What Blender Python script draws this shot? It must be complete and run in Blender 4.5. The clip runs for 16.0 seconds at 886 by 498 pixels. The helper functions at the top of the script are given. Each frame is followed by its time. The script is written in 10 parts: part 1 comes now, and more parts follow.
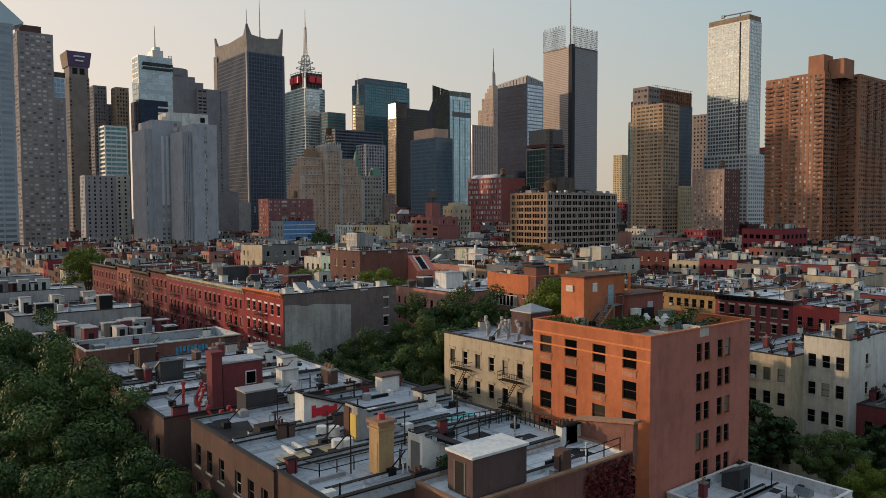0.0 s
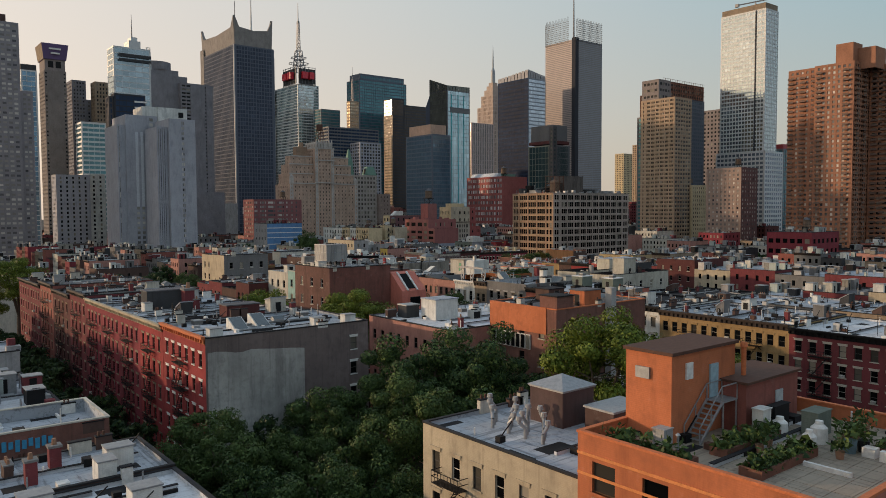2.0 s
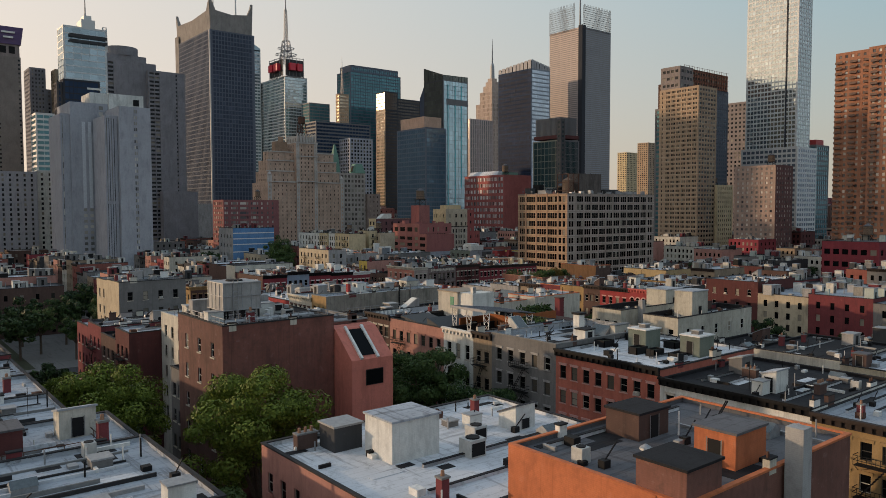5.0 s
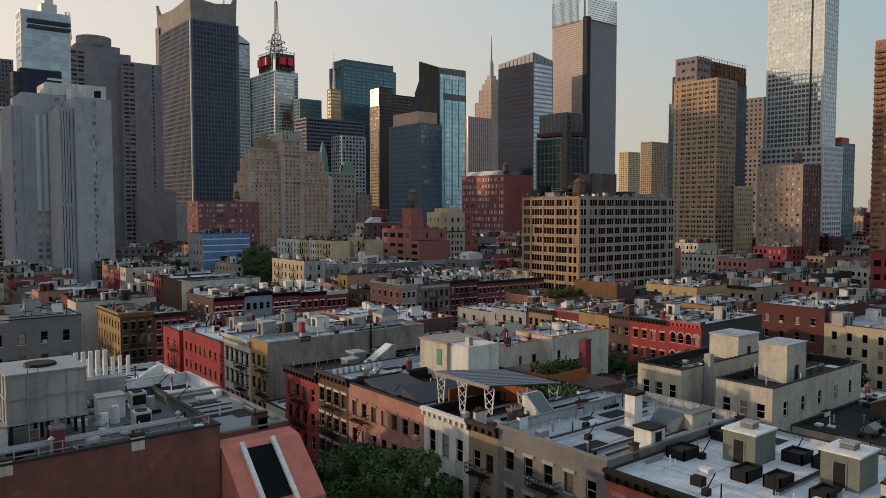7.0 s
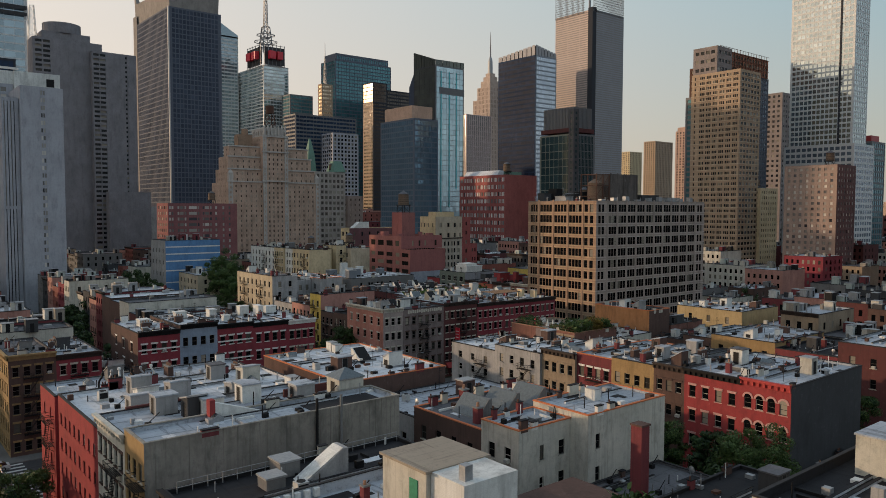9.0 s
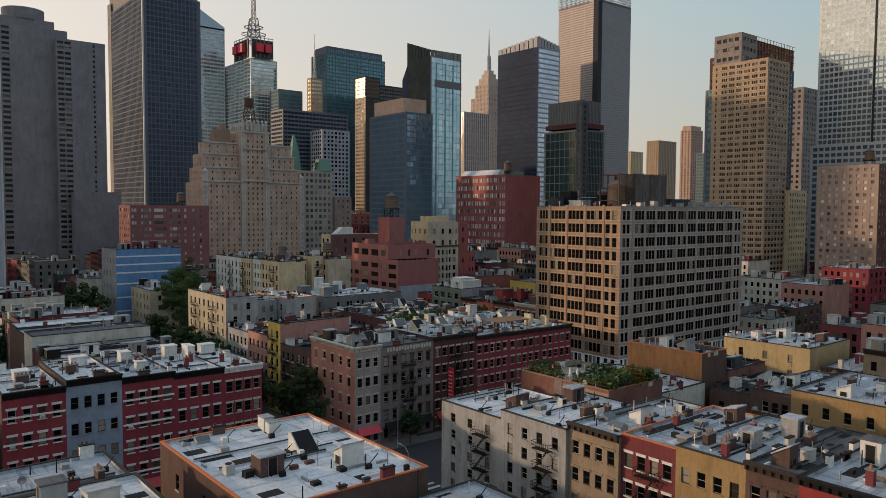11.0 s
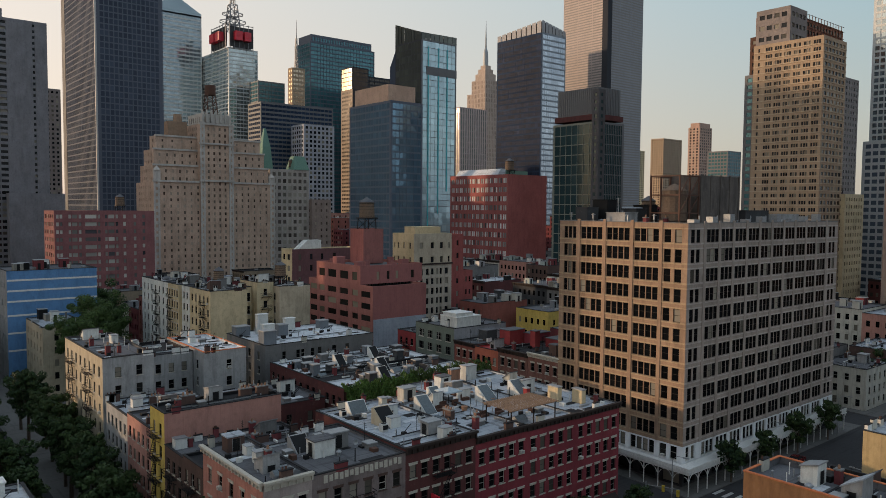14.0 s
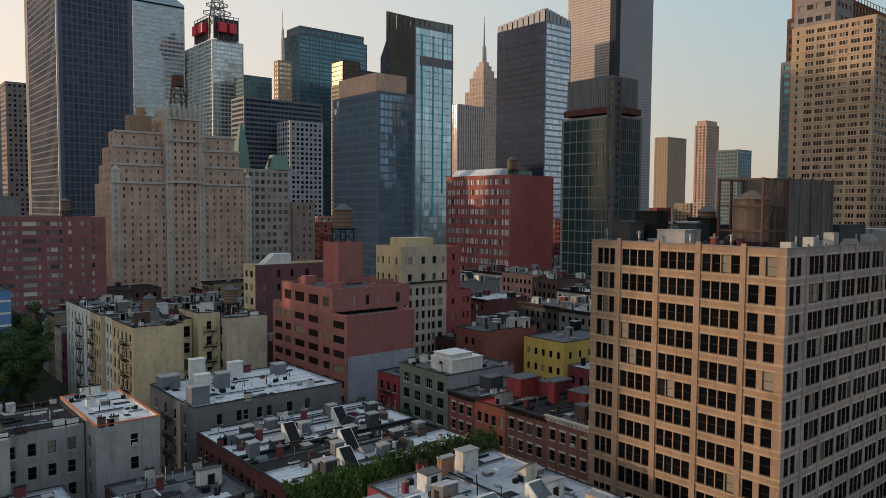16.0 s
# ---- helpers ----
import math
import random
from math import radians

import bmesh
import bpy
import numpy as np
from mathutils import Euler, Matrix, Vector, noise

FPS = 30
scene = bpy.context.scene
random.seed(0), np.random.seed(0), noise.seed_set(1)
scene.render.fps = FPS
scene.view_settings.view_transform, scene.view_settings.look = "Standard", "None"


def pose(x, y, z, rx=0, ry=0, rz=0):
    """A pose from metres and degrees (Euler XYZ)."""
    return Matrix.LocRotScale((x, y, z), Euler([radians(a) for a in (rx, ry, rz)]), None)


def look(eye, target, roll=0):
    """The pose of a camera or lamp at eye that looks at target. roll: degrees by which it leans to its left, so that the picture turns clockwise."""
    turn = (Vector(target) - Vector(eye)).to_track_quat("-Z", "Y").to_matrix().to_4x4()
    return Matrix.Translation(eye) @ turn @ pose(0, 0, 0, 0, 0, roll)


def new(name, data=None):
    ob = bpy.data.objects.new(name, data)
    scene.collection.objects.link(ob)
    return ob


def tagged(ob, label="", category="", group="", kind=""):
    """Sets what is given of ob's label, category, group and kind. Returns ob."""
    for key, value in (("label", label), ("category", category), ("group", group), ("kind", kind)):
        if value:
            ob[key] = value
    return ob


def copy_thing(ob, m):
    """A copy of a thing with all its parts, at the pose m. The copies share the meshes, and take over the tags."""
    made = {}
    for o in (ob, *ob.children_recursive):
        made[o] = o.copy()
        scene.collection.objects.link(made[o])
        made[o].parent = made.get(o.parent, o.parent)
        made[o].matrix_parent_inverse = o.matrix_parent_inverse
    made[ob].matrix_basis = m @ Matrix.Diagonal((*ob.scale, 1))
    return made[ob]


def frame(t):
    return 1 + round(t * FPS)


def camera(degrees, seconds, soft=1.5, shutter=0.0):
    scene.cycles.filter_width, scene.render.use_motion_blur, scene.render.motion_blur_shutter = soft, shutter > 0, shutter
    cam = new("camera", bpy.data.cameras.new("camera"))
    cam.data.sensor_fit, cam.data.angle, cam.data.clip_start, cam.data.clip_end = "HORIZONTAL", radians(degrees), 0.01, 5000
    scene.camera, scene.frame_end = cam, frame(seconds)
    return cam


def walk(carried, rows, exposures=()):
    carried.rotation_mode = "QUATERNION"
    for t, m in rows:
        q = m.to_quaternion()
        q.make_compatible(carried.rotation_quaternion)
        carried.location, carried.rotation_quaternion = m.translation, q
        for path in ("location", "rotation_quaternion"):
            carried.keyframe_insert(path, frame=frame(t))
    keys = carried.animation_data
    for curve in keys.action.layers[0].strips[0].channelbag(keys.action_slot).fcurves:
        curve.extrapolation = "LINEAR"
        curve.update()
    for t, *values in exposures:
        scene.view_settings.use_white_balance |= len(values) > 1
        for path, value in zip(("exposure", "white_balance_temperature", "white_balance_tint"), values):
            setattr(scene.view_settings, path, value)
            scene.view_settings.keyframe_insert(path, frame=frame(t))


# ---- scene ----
cam = camera(61.8, 16.0, soft=0.8)
METRES, EYE, TILT, LEAN, TURN = 325.0, 37.15, 0.0, 0.0, -38.6
ROWS = [
    (0.0, 0.0, 0.0, 0.0, -0.01, -2.93, 0.21),
    (0.5, 0.0013, 0.0236, 0.0006, -0.01, -2.94, 0.24),
    (1.0, 0.0025, 0.0516, 0.0014, -0.02, -2.96, 0.25),
    (1.5, 0.0041, 0.0822, 0.0028, -0.03, -2.97, 0.27),
    (2.0, 0.0055, 0.1132, 0.0041, -0.05, -2.97, 0.28),
    (2.5, 0.0068, 0.1451, 0.0051, -0.07, -2.97, 0.27),
    (3.0, 0.008, 0.1768, 0.0061, -0.09, -2.99, 0.26),
    (3.5, 0.0094, 0.2084, 0.007, -0.11, -2.99, 0.24),
    (4.0, 0.0107, 0.2401, 0.0079, -0.13, -3.0, 0.2),
    (6.5, 0.0183, 0.3978, 0.0146, -0.27, -3.05, 0.06),
    (7.0, 0.0199, 0.4295, 0.0164, -0.3, -3.06, 0.03),
    (7.5, 0.0212, 0.4612, 0.018, -0.34, -3.05, -0.02),
    (8.0, 0.0226, 0.4926, 0.0197, -0.38, -3.07, -0.07),
    (8.5, 0.024, 0.5241, 0.0212, -0.42, -3.07, -0.1),
    (9.0, 0.0252, 0.5555, 0.0227, -0.45, -3.08, -0.14),
    (11.5, 0.0328, 0.7138, 0.0302, -0.69, -3.12, -0.33),
    (12.0, 0.0345, 0.7455, 0.0319, -0.74, -3.13, -0.34),
    (12.5, 0.0359, 0.7771, 0.0333, -0.8, -3.13, -0.37),
    (13.0, 0.0372, 0.8086, 0.0351, -0.85, -3.15, -0.4),
    (13.5, 0.0385, 0.8402, 0.0369, -0.89, -3.18, -0.4),
    (14.0, 0.0396, 0.8717, 0.0386, -0.96, -3.19, -0.43),
    (14.5, 0.0409, 0.9033, 0.0403, -1.0, -3.19, -0.44),
    (15.0, 0.0427, 0.935, 0.042, -1.03, -3.2, -0.44),
    (15.5, 0.0443, 0.9664, 0.044, -1.08, -3.22, -0.42),
    (16.0, 0.0458, 0.9978, 0.0457, -1.13, -3.24, -0.42),
]
walk(cam, [(t, pose(0, 0, EYE, TILT, LEAN, TURN) @ pose(METRES * x, METRES * y, METRES * z, 90 + pitch, roll, yaw)) for t, x, y, z, yaw, pitch, roll in ROWS], exposures=[(0.0, 0.47), (8.0, 0.48), (16.0, 0.62)])

# ---- world, sun and exposure ----
SUN_DIR = Vector((-0.64, 0.768, 0.0)).normalized()
SUN_EL = radians(9.0)
world = bpy.data.worlds.new("morning_sky")
scene.world = world
world.use_nodes = True
wn = world.node_tree
sky = wn.nodes.new("ShaderNodeTexSky")
sky.sky_type = "NISHITA"
sky.sun_disc = False
sky.sun_elevation = SUN_EL
sky.sun_rotation = math.atan2(SUN_DIR.x, SUN_DIR.y)
sky.air_density, sky.dust_density, sky.ozone_density = 1.0, 3.0, 1.0
wn.nodes["Background"].inputs["Strength"].default_value = 0.15
# morning haze: peach towards the sun and the horizon, blue-green aloft and away from it
haze = wn.nodes.new("ShaderNodeMix")
haze.data_type = "RGBA"
haze.inputs[0].default_value = 0.85
view = wn.nodes.new("ShaderNodeTexCoord")
split = wn.nodes.new("ShaderNodeSeparateXYZ")
rise = wn.nodes.new("ShaderNodeMapRange")
rise.inputs["From Min"].default_value, rise.inputs["From Max"].default_value = 0.03, 0.27
toward = wn.nodes.new("ShaderNodeVectorMath")
toward.operation = "DOT_PRODUCT"
toward.inputs[1].default_value = SUN_DIR
side = wn.nodes.new("ShaderNodeMapRange")
side.inputs["From Min"].default_value, side.inputs["From Max"].default_value = -0.36, 0.68
wn.links.new(view.outputs["Generated"], split.inputs[0])
wn.links.new(view.outputs["Generated"], toward.inputs[0])
wn.links.new(split.outputs["Z"], rise.inputs["Value"])
wn.links.new(toward.outputs["Value"], side.inputs["Value"])
halves = []
for low, high in (((0.310, 0.285, 0.240), (0.205, 0.300, 0.335)), ((0.560, 0.450, 0.365), (0.520, 0.465, 0.415))):
    m = wn.nodes.new("ShaderNodeMix")
    m.data_type = "RGBA"
    m.inputs[6].default_value, m.inputs[7].default_value = (*low, 1), (*high, 1)
    wn.links.new(rise.outputs[0], m.inputs[0])
    halves.append(m.outputs[2])
whole = wn.nodes.new("ShaderNodeMix")
whole.data_type = "RGBA"
wn.links.new(side.outputs[0], whole.inputs[0])
wn.links.new(halves[0], whole.inputs[6])
wn.links.new(halves[1], whole.inputs[7])
# deeper blue overhead and behind
back = wn.nodes.new("ShaderNodeMapRange")
back.inputs["From Min"].default_value, back.inputs["From Max"].default_value = -0.40, -0.90
aloft = wn.nodes.new("ShaderNodeMapRange")
aloft.inputs["From Min"].default_value, aloft.inputs["From Max"].default_value = 0.28, 0.80
wn.links.new(toward.outputs["Value"], back.inputs["Value"])
wn.links.new(split.outputs["Z"], aloft.inputs["Value"])
for fac, tone in ((back, (0.265, 0.295, 0.325)), (aloft, (0.285, 0.355, 0.430))):
    m = wn.nodes.new("ShaderNodeMix")
    m.data_type = "RGBA"
    wn.links.new(fac.outputs[0], m.inputs[0])
    wn.links.new(whole.outputs[2], m.inputs[6])
    m.inputs[7].default_value = (*tone, 1)
    whole = m
gain = wn.nodes.new("ShaderNodeVectorMath")
gain.operation = "SCALE"
gain.inputs["Scale"].default_value = 7.84
wn.links.new(whole.outputs[2], gain.inputs[0])
wn.links.new(gain.outputs[0], haze.inputs[7])
wn.links.new(sky.outputs[0], haze.inputs[6])
wn.links.new(haze.outputs[2], wn.nodes["Background"].inputs["Color"])
sun = new("sun", bpy.data.lights.new("sun", "SUN"))
sun.data.energy, sun.data.angle, sun.data.color = 1.9, radians(0.8), (1.0, 0.70, 0.45)
sun.matrix_world = look((0, 0, 300), Vector((0, 0, 300)) - (SUN_DIR * math.cos(SUN_EL) + Vector((0, 0, math.sin(SUN_EL)))))

# ---- materials ----
MATS = {}


def nodes_of(name):
    m = bpy.data.materials.new(name)
    m.use_nodes = True
    t = m.node_tree
    return m, t, t.nodes["Principled BSDF"]


def ramp(t, src, stops):
    r = t.nodes.new("ShaderNodeValToRGB")
    e = r.color_ramp.elements
    while len(e) < len(stops):
        e.new(0.5)
    for k, (p, c) in enumerate(stops):
        e[k].position = p
        e[k].color = (*c, 1) if len(c) == 3 else c
    t.links.new(src, r.inputs[0])
    return r.outputs[0]


def noise_tex(t, scale, detail=4.0, rough=0.6, stretch=(1, 1, 1), obj=True):
    tc = t.nodes.new("ShaderNodeTexCoord")
    mp = t.nodes.new("ShaderNodeMapping")
    mp.inputs["Scale"].default_value = stretch
    if obj:
        t.links.new(tc.outputs["Object"], mp.inputs[0])
    else:
        geo = t.nodes.new("ShaderNodeNewGeometry")
        t.links.new(geo.outputs["Position"], mp.inputs[0])
    n = t.nodes.new("ShaderNodeTexNoise")
    n.inputs["Scale"].default_value = scale
    n.inputs["Detail"].default_value = detail
    n.inputs["Roughness"].default_value = rough
    t.links.new(mp.outputs[0], n.inputs["Vector"])
    return n.outputs["Fac"]


def mixc(t, fac, a, b, mode="MIX"):
    m = t.nodes.new("ShaderNodeMix")
    m.data_type, m.blend_type = "RGBA", mode
    for sock, v in ((m.inputs[0], fac), (m.inputs[6], a), (m.inputs[7], b)):
        if isinstance(v, (int, float)):
            sock.default_value = v
        elif isinstance(v, tuple):
            sock.default_value = (*v, 1)
        else:
            t.links.new(v, sock)
    return m.outputs[2]


def bump(t, p, height, strength=0.3, dist=0.05):
    b = t.nodes.new("ShaderNodeBump")
    b.inputs["Strength"].default_value, b.inputs["Distance"].default_value = strength, dist
    t.links.new(height, b.inputs["Height"])
    t.links.new(b.outputs[0], p.inputs["Normal"])


def sc(c, k):
    return tuple(min(0.95, v * k) for v in c)


def masonry(name, col, streak=0.35, patch=0.3, rough=0.88, courses=True):
    """Brick, render or painted stone: broad patches, rain streaks and fine grain."""
    if name in MATS:
        return MATS[name]
    grey = sum(col) / 3
    col = tuple(0.86 * v + 0.14 * grey for v in col)
    m, t, p = nodes_of(name)
    broad = noise_tex(t, 0.13, 4, 0.6, obj=False)
    run = noise_tex(t, 0.9, 5, 0.65, (1, 1, 0.07), obj=False)
    grain = noise_tex(t, 9.0, 3, 0.7, obj=False)
    blot = noise_tex(t, 1.1, 6, 0.7, obj=False)
    c = mixc(t, ramp(t, broad, [(0.3, (0, 0, 0)), (0.72, (1, 1, 1))]), sc(col, 1 - patch * 0.6), sc(col, 1 + patch * 0.5))
    c = mixc(t, ramp(t, run, [(0.52, (0, 0, 0)), (0.8, (streak, streak, streak))]), c, sc(col, 0.35))
    c = mixc(t, ramp(t, grain, [(0.35, (0.0, 0.0, 0.0)), (0.75, (0.45, 0.45, 0.45))]), c, sc(col, 0.68))
    c = mixc(t, ramp(t, blot, [(0.5, (0, 0, 0)), (0.72, (patch * 1.6,) * 3)]), c, tuple(0.45 * v + 0.02 for v in col))
    c = mixc(t, ramp(t, blot, [(0.28, (patch * 1.2,) * 3), (0.42, (0, 0, 0))]), c, tuple(min(0.9, 0.9 * v + 0.09) for v in col))
    soot = noise_tex(t, 0.42, 5, 0.72, (1, 1, 0.3), obj=False)
    c = mixc(t, ramp(t, soot, [(0.5, (0, 0, 0)), (0.7, (0.25 + streak * 0.9,) * 3)]), c, tuple(0.36 * v + 0.012 for v in col))
    drip = noise_tex(t, 2.6, 4, 0.6, (1, 1, 0.035), obj=False)
    c = mixc(t, ramp(t, drip, [(0.56, (0, 0, 0)), (0.7, (streak * 0.8,) * 3)]), c, tuple(0.3 * v + 0.01 for v in col))
    if courses:
        w = t.nodes.new("ShaderNodeTexWave")
        w.bands_direction = "Z"
        w.inputs["Scale"].default_value = 2.6
        w.inputs["Distortion"].default_value = 0.4
        g = t.nodes.new("ShaderNodeNewGeometry")
        t.links.new(g.outputs["Position"], w.inputs["Vector"])
        c = mixc(t, ramp(t, w.outputs["Fac"], [(0.0, (0.28, 0.28, 0.28)), (0.25, (0, 0, 0))]), c, sc(col, 0.7))
    t.links.new(c, p.inputs["Base Color"])
    p.inputs["Roughness"].default_value = rough
    p.inputs["Specular IOR Level"].default_value = 0.15
    bump(t, p, grain, 0.35, 0.04)
    MATS[name] = m
    return m


def roofing(name, col, dark, rough=0.8):
    """Coated roofing felt: broad tone changes, ponding stains, seams and black tar lines."""
    if name in MATS:
        return MATS[name]
    m, t, p = nodes_of(name)
    a = noise_tex(t, 0.16, 5, 0.6, obj=False)
    b = noise_tex(t, 1.6, 6, 0.75, obj=False)
    s = noise_tex(t, 1.3, 4, 0.6, (1, 0.07, 1), obj=False)
    s2 = noise_tex(t, 1.0, 4, 0.6, (0.07, 1, 1), obj=False)
    fine = noise_tex(t, 14.0, 3, 0.7, obj=False)
    mid = tuple(0.72 * v + 0.28 * d for v, d in zip(col, dark))
    c = mixc(t, ramp(t, a, [(0.38, (0, 0, 0)), (0.62, (1, 1, 1))]), mid, col)
    c = mixc(t, ramp(t, b, [(0.52, (0, 0, 0)), (0.72, (0.75, 0.75, 0.75))]), c, dark)
    for k in (s, s2):
        c = mixc(t, ramp(t, k, [(0.58, (0, 0, 0)), (0.65, (0.55, 0.55, 0.55)), (0.71, (0.2, 0.2, 0.2))]), c, sc(dark, 0.7))
    geo = t.nodes.new("ShaderNodeNewGeometry")
    seam = t.nodes.new("ShaderNodeTexWave")
    seam.bands_direction = "Y"
    seam.inputs["Scale"].default_value = 0.3
    seam.inputs["Distortion"].default_value = 1.2
    seam.inputs["Detail Scale"].default_value = 0.4
    t.links.new(geo.outputs["Position"], seam.inputs["Vector"])
    c = mixc(t, ramp(t, seam.outputs["Fac"], [(0.0, (0.22, 0.22, 0.22)), (0.012, (0.16, 0.16, 0.16)), (0.03, (0, 0, 0))]), c, sc(dark, 0.6))
    c = mixc(t, ramp(t, fine, [(0.4, (0, 0, 0)), (0.8, (0.4, 0.4, 0.4))]), c, mid)
    t.links.new(c, p.inputs["Base Color"])
    p.inputs["Roughness"].default_value = rough
    p.inputs["Specular IOR Level"].default_value = 0.2
    bump(t, p, b, 0.4, 0.05)
    MATS[name] = m
    return m


def plain(name, col, rough=0.6, metal=0.0, grain=0.25, scale=3.0):
    if name in MATS:
        return MATS[name]
    m, t, p = nodes_of(name)
    n = noise_tex(t, scale, 5, 0.65)
    c = mixc(t, ramp(t, n, [(0.3, (0, 0, 0)), (0.75, (1, 1, 1))]), sc(col, 1 - grain), sc(col, 1 + grain * 0.5))
    t.links.new(c, p.inputs["Base Color"])
    p.inputs["Roughness"].default_value, p.inputs["Metallic"].default_value = rough, metal
    if rough > 0.5 and metal == 0:
        p.inputs["Specular IOR Level"].default_value = 0.25
    MATS[name] = m
    return m


def window_glass(name, dark=(0.003, 0.0035, 0.004), blind=(0.30, 0.27, 0.22), share=0.16, per_object=True, spec=0.05):
    """Panes with dark rooms or drawn blinds behind them."""
    if name in MATS:
        return MATS[name]
    m, t, p = nodes_of(name)
    if per_object:
        src = t.nodes.new("ShaderNodeObjectInfo").outputs["Random"]
    else:
        src = t.nodes.new("ShaderNodeNewGeometry").outputs["Random Per Island"]
    c = ramp(t, src, [(0.0, dark), (1 - share * 1.6, sc(dark, 2.2)), (1 - share, sc(blind, 0.35)), (1.0, blind)])
    t.links.new(c, p.inputs["Base Color"])
    p.inputs["Roughness"].default_value = 0.1
    p.inputs["IOR"].default_value = 1.5
    p.inputs["Specular IOR Level"].default_value = spec
    MATS[name] = m
    return m


def curtain_glass(name, tint, dark, metal=0.55, rough=0.07, spread=0.5, spec=0.5):
    """Coated curtain-wall glass; each pane differs a little."""
    if name in MATS:
        return MATS[name]
    m, t, p = nodes_of(name)
    isl = t.nodes.new("ShaderNodeNewGeometry").outputs["Random Per Island"]
    c = ramp(t, isl, [(0.0, sc(tint, 1 - spread * 0.5)), (0.85, tint), (1.0, sc(tint, 1 + spread * 0.4))])
    big = noise_tex(t, 0.03, 3, 0.5, obj=False)
    c = mixc(t, ramp(t, big, [(0.35, (0, 0, 0)), (0.7, (0.6, 0.6, 0.6))]), c, dark)
    t.links.new(c, p.inputs["Base Color"])
    p.inputs["Metallic"].default_value, p.inputs["Roughness"].default_value = metal, rough
    p.inputs["Specular IOR Level"].default_value = spec
    MATS[name] = m
    return m


# wall colours
RED = masonry("red_brick", (0.205, 0.042, 0.048))
REDPAINT = masonry("red_painted_brick", (0.34, 0.040, 0.042), 0.25)
CRIMSON = masonry("crimson_painted_brick", (0.26, 0.036, 0.050), 0.2)
BROWN = masonry("brown_brick", (0.12, 0.07, 0.057))
DARKRED = masonry("dark_red_brick", (0.125, 0.04, 0.038))
FACTORYBRICK = masonry("rough_factory_brick", (0.23, 0.10, 0.075), 0.4, 0.5)
STUCCO = masonry("grey_brown_stucco", (0.215, 0.165, 0.155), 0.45, 0.4, courses=False)
ORANGE = masonry("orange_painted_brick", (0.55, 0.155, 0.05), 0.3, 0.3)
ORANGE_W = masonry("weathered_orange_brick", (0.31, 0.095, 0.07), 0.35, 0.3)
SALMON = masonry("salmon_painted_brick", (0.66, 0.19, 0.13), 0.25, 0.2)
PINK = masonry("pink_painted_brick", (0.48, 0.225, 0.175), 0.3)
CREAM = masonry("cream_painted_brick", (0.50, 0.42, 0.29), 0.4)
YELLOW = masonry("ochre_painted_brick", (0.36, 0.23, 0.09), 0.3)
BRIGHTYELLOW = masonry("yellow_painted_brick", (0.68, 0.48, 0.08), 0.2)
PALEYELLOW = masonry("pale_yellow_brick", (0.64, 0.50, 0.29), 0.3)
TAN = masonry("tan_brick", (0.32, 0.24, 0.16), 0.3)
FILMTAN = masonry("golden_tan_brick", (0.37, 0.235, 0.15), 0.35, 0.35)
GREY = masonry("grey_painted_brick", (0.19, 0.185, 0.18), 0.3)
LIGHTGREY = masonry("light_grey_render", (0.37, 0.365, 0.36), 0.5)
BLUEGREY = masonry("blue_grey_painted_brick", (0.24, 0.32, 0.42), 0.2)
BLUE = masonry("blue_painted_wall", (0.10, 0.26, 0.52), 0.15)
CONCRETE = masonry("stained_concrete", (0.30, 0.275, 0.23), 0.75, 0.4, courses=False)
DARKGREY = masonry("dark_grey_brick", (0.065, 0.066, 0.07), 0.3)
WHITEWALL = masonry("white_painted_wall", (0.70, 0.70, 0.66), 0.4)
OFFWHITE = masonry("off_white_render", (0.56, 0.53, 0.45), 0.45, courses=False)
STONEGREY = masonry("grey_tower_stone", (0.225, 0.22, 0.24), 0.2, courses=False)
PALESTONE = masonry("pale_tower_concrete", (0.40, 0.41, 0.455), 0.2, 0.2, courses=False)
BEIGE = masonry("beige_tower_brick", (0.58, 0.395, 0.285), 0.3, 0.35)
SLATS = masonry("sunlit_pinkish_slats", (0.54, 0.43, 0.385), 0.1, 0.15, courses=False)
LILAC = masonry("lilac_grey_tower_brick", (0.27, 0.25, 0.265), 0.15, 0.15, courses=False)
GREYBROWN = masonry("grey_brown_tower_brick", (0.27, 0.225, 0.21), 0.15)
TOWERBROWN = masonry("russet_tower_brick", (0.40, 0.175, 0.095), 0.15, 0.25)
TOWERTAN = masonry("ochre_tower_brick", (0.44, 0.31, 0.20), 0.15, 0.2)
DARKSTONE = masonry("dark_tower_stone", (0.10, 0.095, 0.10), 0.15, courses=False)
GREENGREY = masonry("green_grey_panel", (0.18, 0.21, 0.17), 0.2)
# roofs and trims
SILVER = roofing("silver_roof_coating", (0.42, 0.455, 0.50), (0.085, 0.085, 0.09))
WHITEROOF = roofing("white_roof_coating", (0.63, 0.65, 0.68), (0.20, 0.21, 0.22))
TAR = roofing("black_tar_roof", (0.022, 0.022, 0.025), (0.006, 0.006, 0.007))
GREYROOF = roofing("grey_felt_roof", (0.13, 0.13, 0.14), (0.045, 0.045, 0.048))
TANROOF = roofing("tan_gravel_roof", (0.33, 0.28, 0.22), (0.18, 0.15, 0.12))
BLACKTRIM = plain("black_painted_cornice", (0.006, 0.006, 0.007), 0.75)
DARKTRIM = plain("dark_brown_cornice", (0.035, 0.025, 0.022), 0.7)
STONETRIM = plain("pale_stone_trim", (0.50, 0.46, 0.39), 0.85)
WHITETRIM = plain("white_painted_trim", (0.70, 0.69, 0.66), 0.6)
